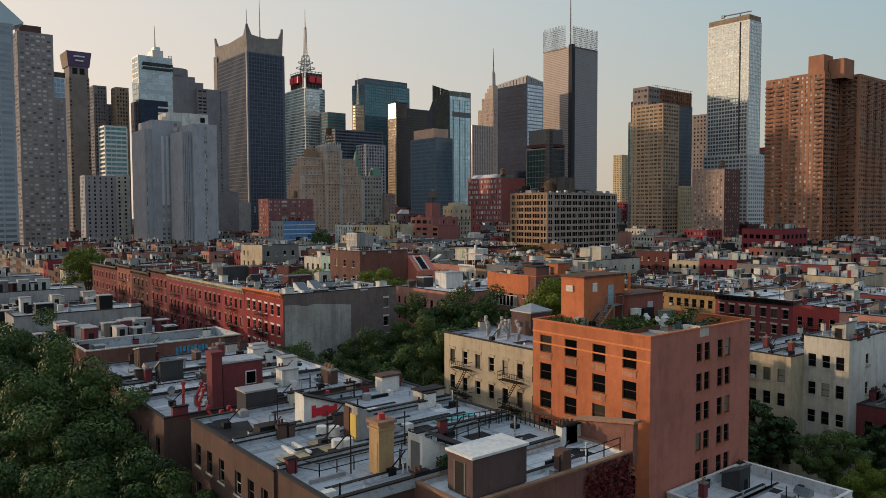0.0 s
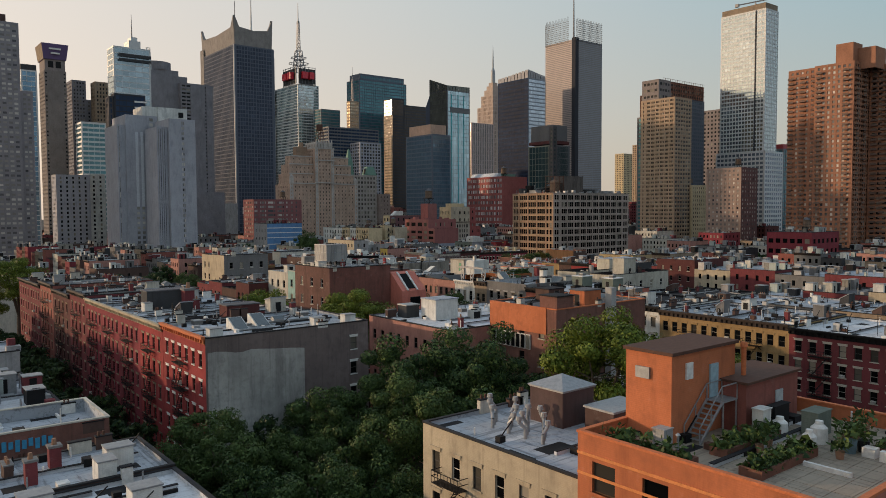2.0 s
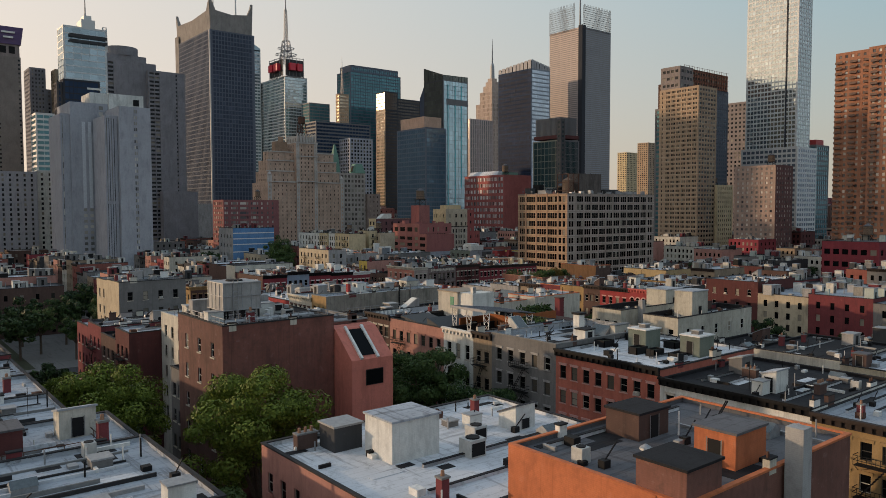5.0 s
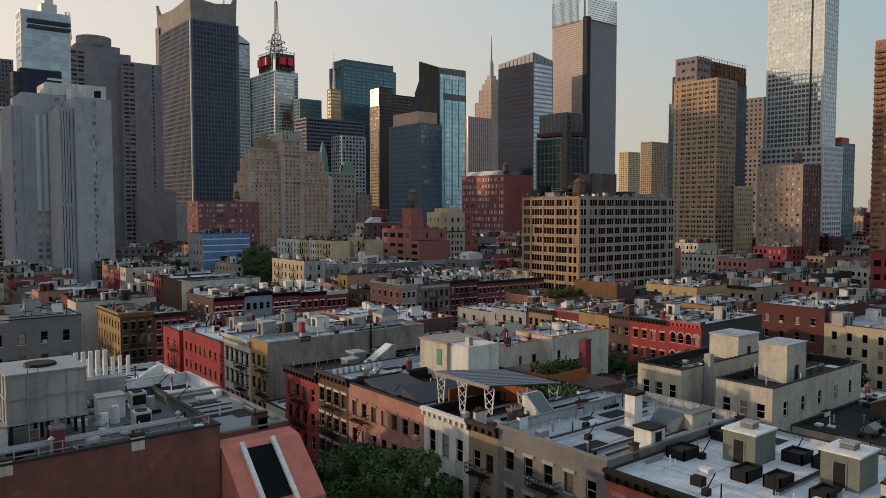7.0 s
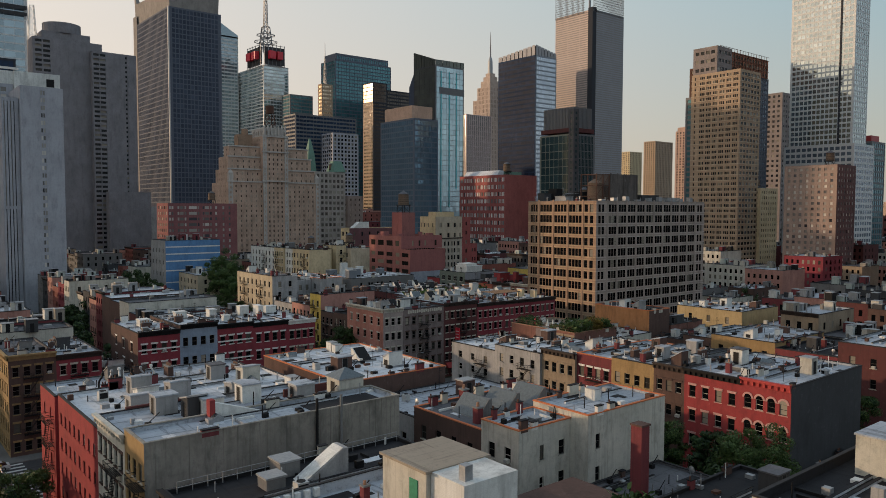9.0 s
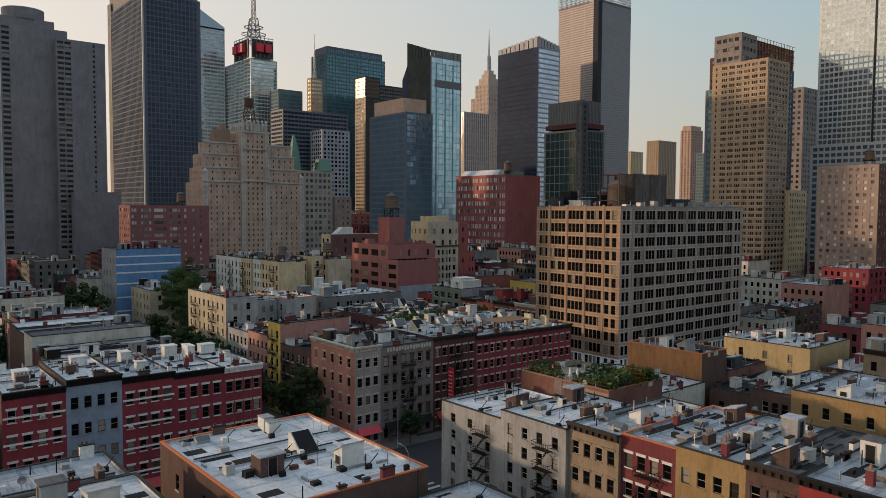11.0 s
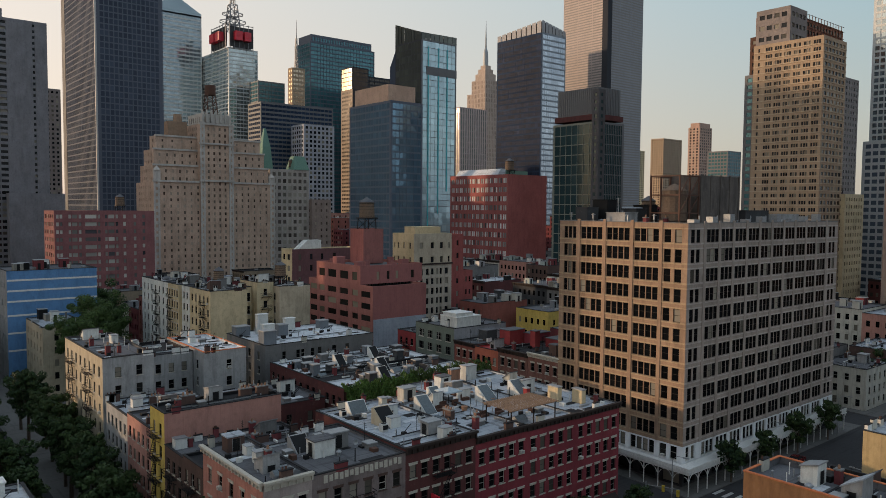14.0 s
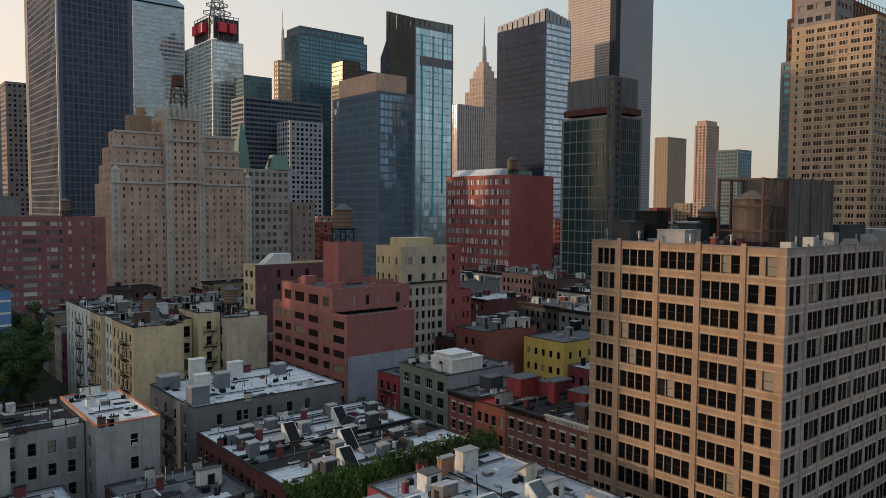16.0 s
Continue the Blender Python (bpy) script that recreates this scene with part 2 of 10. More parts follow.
PINKTRIM = plain("faded_pink_stone_trim", (0.52, 0.30, 0.27), 0.8)
COPING = plain("clay_coping_tile", (0.30, 0.17, 0.11), 0.85)
ORANGECOPING = plain("orange_coping", (0.55, 0.17, 0.07), 0.8)
TARCOPING = plain("tarred_coping", (0.032, 0.032, 0.034), 0.85)
GREYCOPING = plain("grey_coping_stone", (0.20, 0.20, 0.195), 0.85)
METAL = plain("galvanised_metal", (0.33, 0.34, 0.35), 0.5, 0.5)
DARKMETAL = plain("dark_painted_iron", (0.009, 0.009, 0.010), 0.7)
RUST = plain("rusty_brown_iron", (0.10, 0.05, 0.035), 0.75)
REDPIPE = plain("red_painted_metal", (0.40, 0.03, 0.03), 0.5)
WOOD = plain("weathered_tank_wood", (0.20, 0.14, 0.10), 0.85, 0, 0.35)
GLASS = window_glass("window_glass")
GLASS_FAR = window_glass("far_window_glass", per_object=False)
GLASS_PLAIN = window_glass("loft_window_glass", share=0.06)
GLASS_DARK = window_glass("dark_far_window_glass", (0.008, 0.009, 0.011), (0.3, 0.27, 0.22), 0.2, per_object=False, spec=0.25)
GLASS_BLINDS = window_glass("pale_blind_tower_glass", (0.03, 0.03, 0.035), (0.62, 0.58, 0.52), 0.6, per_object=False, spec=0.4)
SKYLIGHT = plain("dusty_skylight_glass", (0.10, 0.12, 0.13), 0.2)
CG_BLUE = curtain_glass("blue_curtain_glass", (0.19, 0.32, 0.43), (0.05, 0.10, 0.16), 0.6, 0.08)
CG_GREEN = curtain_glass("dark_green_curtain_glass", (0.035, 0.07, 0.075), (0.015, 0.032, 0.036), 0.1, 0.12, spec=0.25)
CG_NAVY = curtain_glass("navy_curtain_glass", (0.035, 0.058, 0.105), (0.012, 0.02, 0.04), 0.0, 0.6, spec=0.02)
CG_TEAL = curtain_glass("teal_curtain_glass", (0.10, 0.255, 0.29), (0.05, 0.14, 0.165), 0.35, 0.1)
CG_PALE = curtain_glass("pale_curtain_glass", (0.34, 0.42, 0.46), (0.22, 0.29, 0.33), 0.7)
CG_SILVER = curtain_glass("silver_curtain_glass", (0.55, 0.60, 0.60), (0.36, 0.45, 0.44), 0.85, 0.05)
CG_BLACK = curtain_glass("smoked_curtain_glass", (0.074, 0.09, 0.125), (0.045, 0.055, 0.078), 0.0, 0.8, spec=0.0)
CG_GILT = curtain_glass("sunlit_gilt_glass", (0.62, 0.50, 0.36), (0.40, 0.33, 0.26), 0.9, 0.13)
CG_STEEL = curtain_glass("steel_blue_curtain_glass", (0.20, 0.25, 0.31), (0.11, 0.15, 0.20), 0.45, 0.18)
CG_SMOKE = curtain_glass("smoky_slatted_glass", (0.25, 0.225, 0.215), (0.20, 0.185, 0.18), 0.0, 0.5, 0.15, 0.3)
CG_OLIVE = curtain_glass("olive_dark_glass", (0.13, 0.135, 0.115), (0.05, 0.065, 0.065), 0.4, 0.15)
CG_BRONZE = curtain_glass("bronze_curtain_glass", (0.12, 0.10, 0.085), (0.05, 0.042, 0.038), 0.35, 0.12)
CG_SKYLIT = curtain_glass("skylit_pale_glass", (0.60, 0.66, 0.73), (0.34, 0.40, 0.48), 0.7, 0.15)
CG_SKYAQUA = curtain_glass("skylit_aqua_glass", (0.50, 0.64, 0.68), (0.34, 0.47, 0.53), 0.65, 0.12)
CG_INDIGO = curtain_glass("shaded_indigo_glass", (0.018, 0.030, 0.066), (0.006, 0.010, 0.024), 0.0, 0.5, 1.2, spec=0.05)
FRAME = plain("tower_mullion", (0.16, 0.16, 0.165), 0.6, 0.0)
FRAME_DARK = plain("dark_tower_mullion", (0.042, 0.045, 0.054), 0.95, 0.0)
FRAME_SLATE = plain("slate_blue_mullion", (0.12, 0.135, 0.17), 0.8)
FRAME_PALE = plain("pale_tower_mullion", (0.60, 0.61, 0.60), 0.5, 0.1)
m, t, p = nodes_of("window_frame_paint")
r = t.nodes.new("ShaderNodeObjectInfo").outputs["Random"]
t.links.new(ramp(t, r, [(0.0, (0.50, 0.48, 0.43)), (0.18, (0.34, 0.31, 0.27)), (0.3, (0.07, 0.062, 0.055)), (1.0, (0.025, 0.025, 0.025))]), p.inputs["Base Color"])
p.inputs["Roughness"].default_value = 0.6
WINFRAME = m


# ---- mesh building ----
class Geo:
    """Collects quads; each quad is its own island."""

    def __init__(self):
        self.q, self.m = [], []

    def quads(self, pts, mat=0):
        pts = np.asarray(pts, dtype=np.float32).reshape(-1, 4, 3)
        self.q.append(pts)
        self.m.append(np.full(len(pts), mat, dtype=np.int32))

    def box(self, x0, x1, y0, y1, z0, z1, mat=0, bottom=False):
        a, b, c, d = (x0, y0), (x1, y0), (x1, y1), (x0, y1)
        qs = [[(*p, z0), (*q, z0), (*q, z1), (*p, z1)] for p, q in ((a, b), (b, c), (c, d), (d, a))]
        qs.append([(*p, z1) for p in (a, b, c, d)])
        if bottom:
            qs.append([(*p, z0) for p in (d, c, b, a)])
        self.quads(qs, mat)

    def beam(self, p, q, w, mat=0):
        """A square bar from p to q."""
        p, q = Vector(p), Vector(q)
        d = (q - p).normalized()
        s = d.cross(Vector((0, 0, 1)) if abs(d.z) < 0.9 else Vector((1, 0, 0))).normalized() * w / 2
        u = d.cross(s).normalized() * w / 2
        c0 = [p + s + u, p - s + u, p - s - u, p + s - u]
        c1 = [v + (q - p) for v in c0]
        qs = [[c0[i], c0[(i + 1) % 4], c1[(i + 1) % 4], c1[i]] for i in range(4)]
        self.quads([[tuple(v) for v in f] for f in qs] + [[tuple(v) for v in c1], [tuple(v) for v in reversed(c0)]], mat)

    def tube(self, p, q, r0, r1, n=10, mat=0, cap=True):
        """A round, tapering bar from p to q."""
        p, q = Vector(p), Vector(q)
        d = (q - p).normalized()
        s = d.cross(Vector((0, 0, 1)) if abs(d.z) < 0.9 else Vector((1, 0, 0))).normalized()
        u = d.cross(s)
        ring = [(math.cos(2 * math.pi * i / n), math.sin(2 * math.pi * i / n)) for i in range(n)]
        lo = [p + (s * a + u * b) * r0 for a, b in ring]
        hi = [q + (s * a + u * b) * r1 for a, b in ring]
        self.quads([[tuple(lo[i]), tuple(lo[(i + 1) % n]), tuple(hi[(i + 1) % n]), tuple(hi[i])] for i in range(n)], mat)
        if cap:
            self.quads([[tuple(q), tuple(hi[i]), tuple(hi[(i + 1) % n]), tuple(q)] for i in range(n)], mat)

    def data(self, name, mats):
        me = bpy.data.meshes.new(name)
        if not self.q:
            return me
        v = np.concatenate(self.q).reshape(-1, 3)
        mi = np.concatenate(self.m)
        n = len(mi)
        me.vertices.add(4 * n)
        me.vertices.foreach_set("co", v.ravel())
        me.loops.add(4 * n)
        me.loops.foreach_set("vertex_index", np.arange(4 * n, dtype=np.int32))
        me.polygons.add(n)
        me.polygons.foreach_set("loop_start", np.arange(0, 4 * n, 4, dtype=np.int32))
        for mm in mats:
            me.materials.append(mm)
        me.polygons.foreach_set("material_index", mi)
        me.update(calc_edges=True)
        me.validate()
        return me


FAR = {}
far_mode = [None]


def part(name, geo, mats, parent, label="", kind=""):
    """One mesh object under a thing or a part; in far mode its quads go to the joined far city."""
    if far_mode[0] is not None:
        for q, mi in zip(geo.q, geo.m):
            for k in np.unique(mi):
                FAR.setdefault(mats[k], Geo()).quads(q[mi == k] + np.array([far_mode[0]], dtype=np.float32))
        return None
    me = geo if isinstance(geo, bpy.types.Mesh) else geo.data(name, mats)
    ob = new(name, me)
    ob.parent = parent
    return tagged(ob, label, kind=kind)


def thing(name, x, y, z, label, category, group="", kind=""):
    if far_mode[0] is not None:
        return None
    ob = new(name)
    ob.location = (x, y, z)
    ob.empty_display_size = 1
    return tagged(ob, label, category, group, kind)


def side_map(side, x0, x1, y0, y1):
    """Place of (u to the right, z, d inwards) on one side of a block seen from outside, and that side's width."""
    if side == "n":
        return (lambda u, z, d: (x0 + d, y1 - u, z)), y1 - y0
    if side == "w":
        return (lambda u, z, d: (x0 + u, y0 + d, z)), x1 - x0
    if side == "s":
        return (lambda u, z, d: (x1 - d, y0 + u, z)), y1 - y0
    return (lambda u, z, d: (x1 - u, y1 - d, z)), x1 - x0


def stack(fr, u, z, d):
    u, z, d = np.broadcast_arrays(np.asarray(u, float), np.asarray(z, float), np.asarray(d, float))
    a, b, c = fr(u, z, d)
    return np.stack(np.broadcast_arrays(a, b, c), -1)


def rect(geo, fr, u0, u1, z0, z1, d, mat):
    """Rectangles on a side, arrays allowed."""
    p = [stack(fr, u, z, d) for u, z in ((u0, z0), (u1, z0), (u1, z1), (u0, z1))]
    geo.quads(np.stack([np.broadcast_to(x, np.broadcast_shapes(*[y.shape for y in p])) for x in p], -2), mat)


def even(width, n, size, margin=None):
    """n openings of one size spread evenly over a width."""
    if n == 0:
        return []
    margin = (width - n * size) / (n + 0.6) * 0.8 if margin is None else margin
    if n == 1:
        return [((width - size) / 2, (width + size) / 2)]
    step = (width - 2 * margin - size) / (n - 1)
    return [(margin + i * step, margin + i * step + size) for i in range(n)]


def floors_at(z0, n, fh, sill, height):
    return [(z0 + i * fh + sill, z0 + i * fh + sill + height) for i in range(n)]


rng = np.random.default_rng(7)


def pierced(wall, glass, fr, width, z0, z1, cols, rows, depth, wm=0, rm=0, gm=0, tilt=0.0, pane=True, reveal=True):
    """A wall with real openings, their reveals, and panes set back in them."""
    if not cols or not rows:
        rect(wall, fr, 0, width, z0, z1, 0, wm)
        return
    c = np.array(cols)
    r = np.array(rows)
    zs = np.concatenate([[z0], r.ravel(), [z1]])
    rect(wall, fr, 0, width, zs[0::2], zs[1::2], 0, wm)
    us = np.concatenate([[0], c.ravel(), [width]])
    U0, Z0 = np.meshgrid(us[0::2], r[:, 0])
    U1, Z1 = np.meshgrid(us[1::2], r[:, 1])
    rect(wall, fr, U0.ravel(), U1.ravel(), Z0.ravel(), Z1.ravel(), 0, wm)
    a, b = np.meshgrid(c[:, 0], r[:, 0])
    e, f = np.meshgrid(c[:, 1], r[:, 1])
    a, b, e, f = a.ravel(), b.ravel(), e.ravel(), f.ravel()
    z = np.zeros_like(a)
    for (ua, za, ub, zb) in ((a, b, e, b), (e, b, e, f), (e, f, a, f), (a, f, a, b)) if reveal else ():
        p = [stack(fr, ua, za, z), stack(fr, ub, zb, z), stack(fr, ub, zb, z + depth), stack(fr, ua, za, z + depth)]
        wall.quads(np.stack(p, -2), rm)
    if pane:
        j = lambda: depth + rng.normal(0, 1, len(a)) * tilt
        p = [stack(fr, a, b, j()), stack(fr, e, b, j()), stack(fr, e, f, j()), stack(fr, a, f, j())]
        glass.quads(np.stack(p, -2), gm)


WIN = {}


def window_mesh(w, h, depth, style):
    """A double-hung sash in its frame, with a sill and maybe a lintel."""
    key = (round(w, 2), round(h, 2), round(depth, 2), style)
    if key in WIN:
        return WIN[key]
    g = Geo()
    a, b, f = -w / 2, w / 2, 0.07
    for x0, x1, z0, z1 in ((a, a + f, 0, h), (b - f, b, 0, h), (a + f, b - f, 0, f), (a + f, b - f, h - f, h), (a + f, b - f, h * 0.5 - 0.035, h * 0.5 + 0.035)):
        g.box(x0, x1, -0.05, 0.0, z0, z1, 0)
    if style == "wide":
        for k in (1, 2):
            x = a + (b - a) * k / 3
            g.box(x - 0.04, x + 0.04, -0.05, 0.0, f, h - f, 0)
    g.quads([[(a, -0.01, 0), (b, -0.01, 0), (b, -0.01, h / 2), (a, -0.01, h / 2)], [(a, -0.025, h / 2), (b, -0.025, h / 2), (b, -0.025, h), (a, -0.025, h)]], 1)
    g.box(a - 0.12, b + 0.12, -depth - 0.10, 0.0, -0.14, 0.0, 2)
    if style in ("lintel", "stone"):
        g.box(a - 0.16, b + 0.16, -depth - 0.07, -depth, h, h + 0.26, 2)
        g.box(a - 0.22, b + 0.22, -depth - 0.12, -depth, h + 0.26, h + 0.34, 2)
    if style == "arch":
        n = 8
        for k in range(n):
            p, q = math.pi * k / n, math.pi * (k + 1) / n
            r0, r1 = w / 2, w / 2 + 0.28
            pts = [(math.cos(p) * r0, h + math.sin(p) * r0), (math.cos(p) * r1, h + math.sin(p) * r1), (math.cos(q) * r1, h + math.sin(q) * r1), (math.cos(q) * r0, h + math.sin(q) * r0)]
            y = -depth - 0.08
            g.quads([[(u, y, z) for u, z in pts]], 2)
            g.quads([[(pts[1][0], -depth, pts[1][1]), (pts[2][0], -depth, pts[2][1]), (pts[2][0], y, pts[2][1]), (pts[1][0], y, pts[1][1])]], 2)
            g.quads([[(0, -depth - 0.02, h), (pts[0][0], -depth - 0.02, pts[0][1]), (pts[3][0], -depth - 0.02, pts[3][1]), (0, -depth - 0.02, h)]], 1)
    WIN[key] = g
    return g


WINDATA = {}


def put_windows(parent, fr, side, cols, rows, depth, style, trim, ox, oy, frame_mat=None):
    for (u0, u1) in cols:
        for (z0, z1) in rows:
            w, h = u1 - u0, z1 - z0
            key = (round(w, 2), round(h, 2), style, trim.name, frame_mat.name if frame_mat else "")
            if key not in WINDATA:
                WINDATA[key] = window_mesh(w, h, depth, style).data("window", [frame_mat or WINFRAME, GLASS_PLAIN if frame_mat is DARKTRIM else GLASS, trim])
            x, y, z = fr((u0 + u1) / 2, z0, depth)
            ob = new("window", WINDATA[key])
            ob.parent = parent
            ob.location = (x, y, z)
            ob.rotation_euler = (0, 0, {"n": -math.pi / 2, "w": 0, "s": math.pi / 2, "e": math.pi}[side])
            if rng.random() < 0.045 and style != "wide" and frame_mat is None:
                ac = new("air_conditioner", AC)
                ac.parent = ob
                ac.location = (0, 0, 0.02)


g = Geo()
g.box(-0.32, 0.32, -0.55, -0.03, 0.0, 0.42, 0, True)
for k in range(5):
    g.box(-0.27, 0.27, -0.56, -0.545, 0.05 + k * 0.07, 0.09 + k * 0.07, 1)
AC = g.data("air_conditioner", [plain("cream_plastic", (0.62, 0.60, 0.54), 0.5), METAL])
BUILT = []


def hollow(x0, x1, y0, y1):
    BUILT.append((x0, x1, y0, y1))


def parapet_roof(b, x0, x1, y0, y1, h, drop, wallm, roofm, copem, th=0.22, inner=None):
    """The flat roof behind its parapet, and the coping on the parapet."""
    g = Geo()
    z = h - drop
    g.quads([[(x0 + th, y0 + th, z), (x1 - th, y0 + th, z), (x1 - th, y1 - th, z), (x0 + th, y1 - th, z)]])
    part("roof", g, [roofm], b)
    g = Geo()
    for s in "nwse":
        fr, w = side_map(s, x0, x1, y0, y1)
        g.quads([[fr(w - th, z, th), fr(th, z, th), fr(th, h, th), fr(w - th, h, th)]], 1)
        e = 0.06
        g.quads([[fr(-e, h + 0.08, -e), fr(w + e, h + 0.08, -e), fr(w - th - e, h + 0.08, th + e), fr(th + e, h + 0.08, th + e)]])
        g.quads([[fr(-e, h - 0.06, -e), fr(w + e, h - 0.06, -e), fr(w + e, h + 0.08, -e), fr(-e, h + 0.08, -e)]])
        g.quads([[fr(w - th - e, h - 0.02, th + e), fr(th + e, h - 0.02, th + e), fr(th + e, h + 0.08, th + e), fr(w - th - e, h + 0.08, th + e)]])
    part("parapet", g, [copem, inner or roofm], b)


def cornice(b, x0, x1, y0, y1, h, side, mat, deep=0.55, tall=0.95, step=0.9):
    """A projecting bracketed cornice along one side."""
    fr, w = side_map(side, x0, x1, y0, y1)
    g = Geo()

    def slab(u0, u1, z0, z1, d):
        c = [fr(u0, z0, -d), fr(u1, z0, -d), fr(u1, z1, -d), fr(u0, z1, -d)]
        i = [fr(u0, z0, 0), fr(u1, z0, 0), fr(u1, z1, 0), fr(u0, z1, 0)]
        g.quads([c] + [[i[k], i[(k + 1) % 4], c[(k + 1) % 4], c[k]] for k in range(4)])

    slab(-0.05, w + 0.05, h - 0.18, h + 0.1, deep)
    slab(0, w, h - 0.34, h - 0.18, deep * 0.7)
    slab(0, w, h - tall, h - 0.34, 0.12)
    n = max(2, int(w / step))
    for k in range(n + 1):
        u = 0.1 + (w - 0.2) * k / n
        slab(u - 0.1, u + 0.1, h - tall + 0.1, h - 0.34, deep * 0.6)
    part("cornice", g, [mat], b)


def bulkhead(b, x, y, z, sx, sy, hh, mat, roofm, door="w", slope=0.0):
    """A stair head on a roof, with its door."""
    g = Geo()
    x0, x1, y0, y1 = x - sx / 2, x + sx / 2, y - sy / 2, y + sy / 2
    zl = hh - slope
    P = {(0, 0): z + hh, (1, 0): z + hh, (1, 1): z + zl, (0, 1): z + zl}
    c = [((x0, x1)[i], (y0, y1)[j], P[(i, j)]) for i, j in ((0, 0), (1, 0), (1, 1), (0, 1))]
    g.quads([[(c[k][0], c[k][1], z), (c[(k + 1) % 4][0], c[(k + 1) % 4][1], z), c[(k + 1) % 4], c[k]] for k in range(4)], 0)
    e = 0.12
    o = [(x0 - e, y0 - e, c[0][2] + 0.1), (x1 + e, y0 - e, c[1][2] + 0.1), (x1 + e, y1 + e, c[2][2] + 0.1), (x0 - e, y1 + e, c[3][2] + 0.1)]
    g.quads([o] + [[(o[k][0], o[k][1], o[k][2] - 0.16), (o[(k + 1) % 4][0], o[(k + 1) % 4][1], o[(k + 1) % 4][2] - 0.16), o[(k + 1) % 4], o[k]] for k in range(4)], 1)
    ob = part("bulkhead", g, [mat, roofm], b)
    if door:
        fr, w = side_map(door, x0, x1, y0, y1)
        g = Geo()
        u = w / 2
        hd = min(2.0, zl - 0.3)
        g.quads([[fr(u - 0.45, z + 0.1, -0.04), fr(u + 0.45, z + 0.1, -0.04), fr(u + 0.45, z + hd, -0.04), fr(u - 0.45, z + hd, -0.04)]], 0)
        for a, c2 in ((u - 0.53, u - 0.45), (u + 0.45, u + 0.53)):
            g.quads([[fr(a, z + 0.1, -0.07), fr(c2, z + 0.1, -0.07), fr(c2, z + hd + 0.08, -0.07), fr(a, z + hd + 0.08, -0.07)]], 1)
        part("door", g, [DARKMETAL, GREYCOPING], ob)
    return ob


CLUT = {}


def shared(kind):
    """Small roof fittings, one mesh of each kind."""
    if kind in CLUT:
        return CLUT[kind]
    g = Geo()
    mats = [METAL]
    if kind == "chimney":
        mats = [RED, GREYCOPING, COPING]
        g.box(-0.35, 0.35, -0.35, 0.35, 0, 1.5, 0)
        g.box(-0.42, 0.42, -0.42, 0.42, 1.5, 1.65, 1)
        g.tube((0, 0, 1.65), (0, 0, 2.05), 0.16, 0.13, 8, 2)
    elif kind == "wide_chimney":
        mats = [BROWN, GREYCOPING, COPING]
        g.box(-0.35, 0.35, -0.9, 0.9, 0, 1.2, 0)
        g.box(-0.42, 0.42, -0.97, 0.97, 1.2, 1.32, 1)
        for k in (-0.55, 0, 0.55):
            g.tube((0, k, 1.32), (0, k, 1.7), 0.15, 0.12, 8, 2)
    elif kind == "skylight":
        mats = [METAL, SKYLIGHT]
        g.box(-0.9, 0.9, -0.7, 0.7, 0, 0.45, 0)
        for sgn in (-1, 1):
            g.quads([[(-0.95, sgn * 0.75, 0.46), (0.95, sgn * 0.75, 0.46), (0.95, 0, 0.95), (-0.95, 0, 0.95)]], 1)
        g.quads([[(-0.95, -0.75, 0.46), (-0.95, 0.75, 0.46), (-0.95, 0, 0.95), (-0.95, 0, 0.95)]], 0)
    elif kind == "vent_pipe":
        g.tube((0, 0, 0), (0, 0, 1.0), 0.09, 0.09, 8)
        g.tube((0, 0, 1.0), (0, 0, 1.15), 0.2, 0.06, 8)
    elif kind == "mushroom_vent":
        g.tube((0, 0, 0), (0, 0, 0.5), 0.28, 0.28, 10)
        g.tube((0, 0, 0.5), (0, 0, 0.62), 0.45, 0.42, 10)
        g.tube((0, 0, 0.62), (0, 0, 0.85), 0.42, 0.08, 10)
    elif kind == "condenser":
        mats = [plain("condenser_grey", (0.46, 0.46, 0.44), 0.5), DARKMETAL]
        g.box(-0.5, 0.5, -0.45, 0.45, 0.0, 1.1, 0, True)
        g.box(-0.42, 0.42, -0.47, -0.45, 0.3, 0.95, 1)
        g.tube((0, 0, 1.1), (0, 0, 1.16), 0.36, 0.36, 12, 1)
    elif kind == "roof_hatch":
        mats = [GREY, METAL]
        g.box(-0.6, 0.6, -0.6, 0.6, 0, 0.55, 0)
        g.box(-0.68, 0.68, -0.68, 0.68, 0.55, 0.66, 1)
    elif kind == "antenna_mast":
        mats = [DARKMETAL]
        g.beam((0, 0, 0), (0, 0, 3.2), 0.05)
        for k, w in ((2.4, 0.5), (2.7, 0.4), (3.0, 0.3)):
            g.beam((-w, 0, k), (w, 0, k), 0.03)
    elif kind == "white_cabinet":
        mats = [WHITEWALL, METAL]
        g.box(-0.8, 0.8, -0.6, 0.6, 0, 1.4, 0)
        g.box(-0.86, 0.86, -0.66, 0.66, 1.4, 1.5, 1)
    elif kind == "satellite_dish":
        mats = [METAL]
        g.beam((0, 0, 0), (0, 0, 0.8), 0.06)
        n = 10
        for k in range(n):
            a, c = 2 * math.pi * k / n, 2 * math.pi * (k + 1) / n
            g.quads([[(0, -0.05, 0.9), (0.4 * math.cos(a), -0.2, 0.95 + 0.4 * math.sin(a)), (0.4 * math.cos(c), -0.2, 0.95 + 0.4 * math.sin(c)), (0, -0.05, 0.9)]])
    CLUT[kind] = g.data(kind, mats)
    return CLUT[kind]


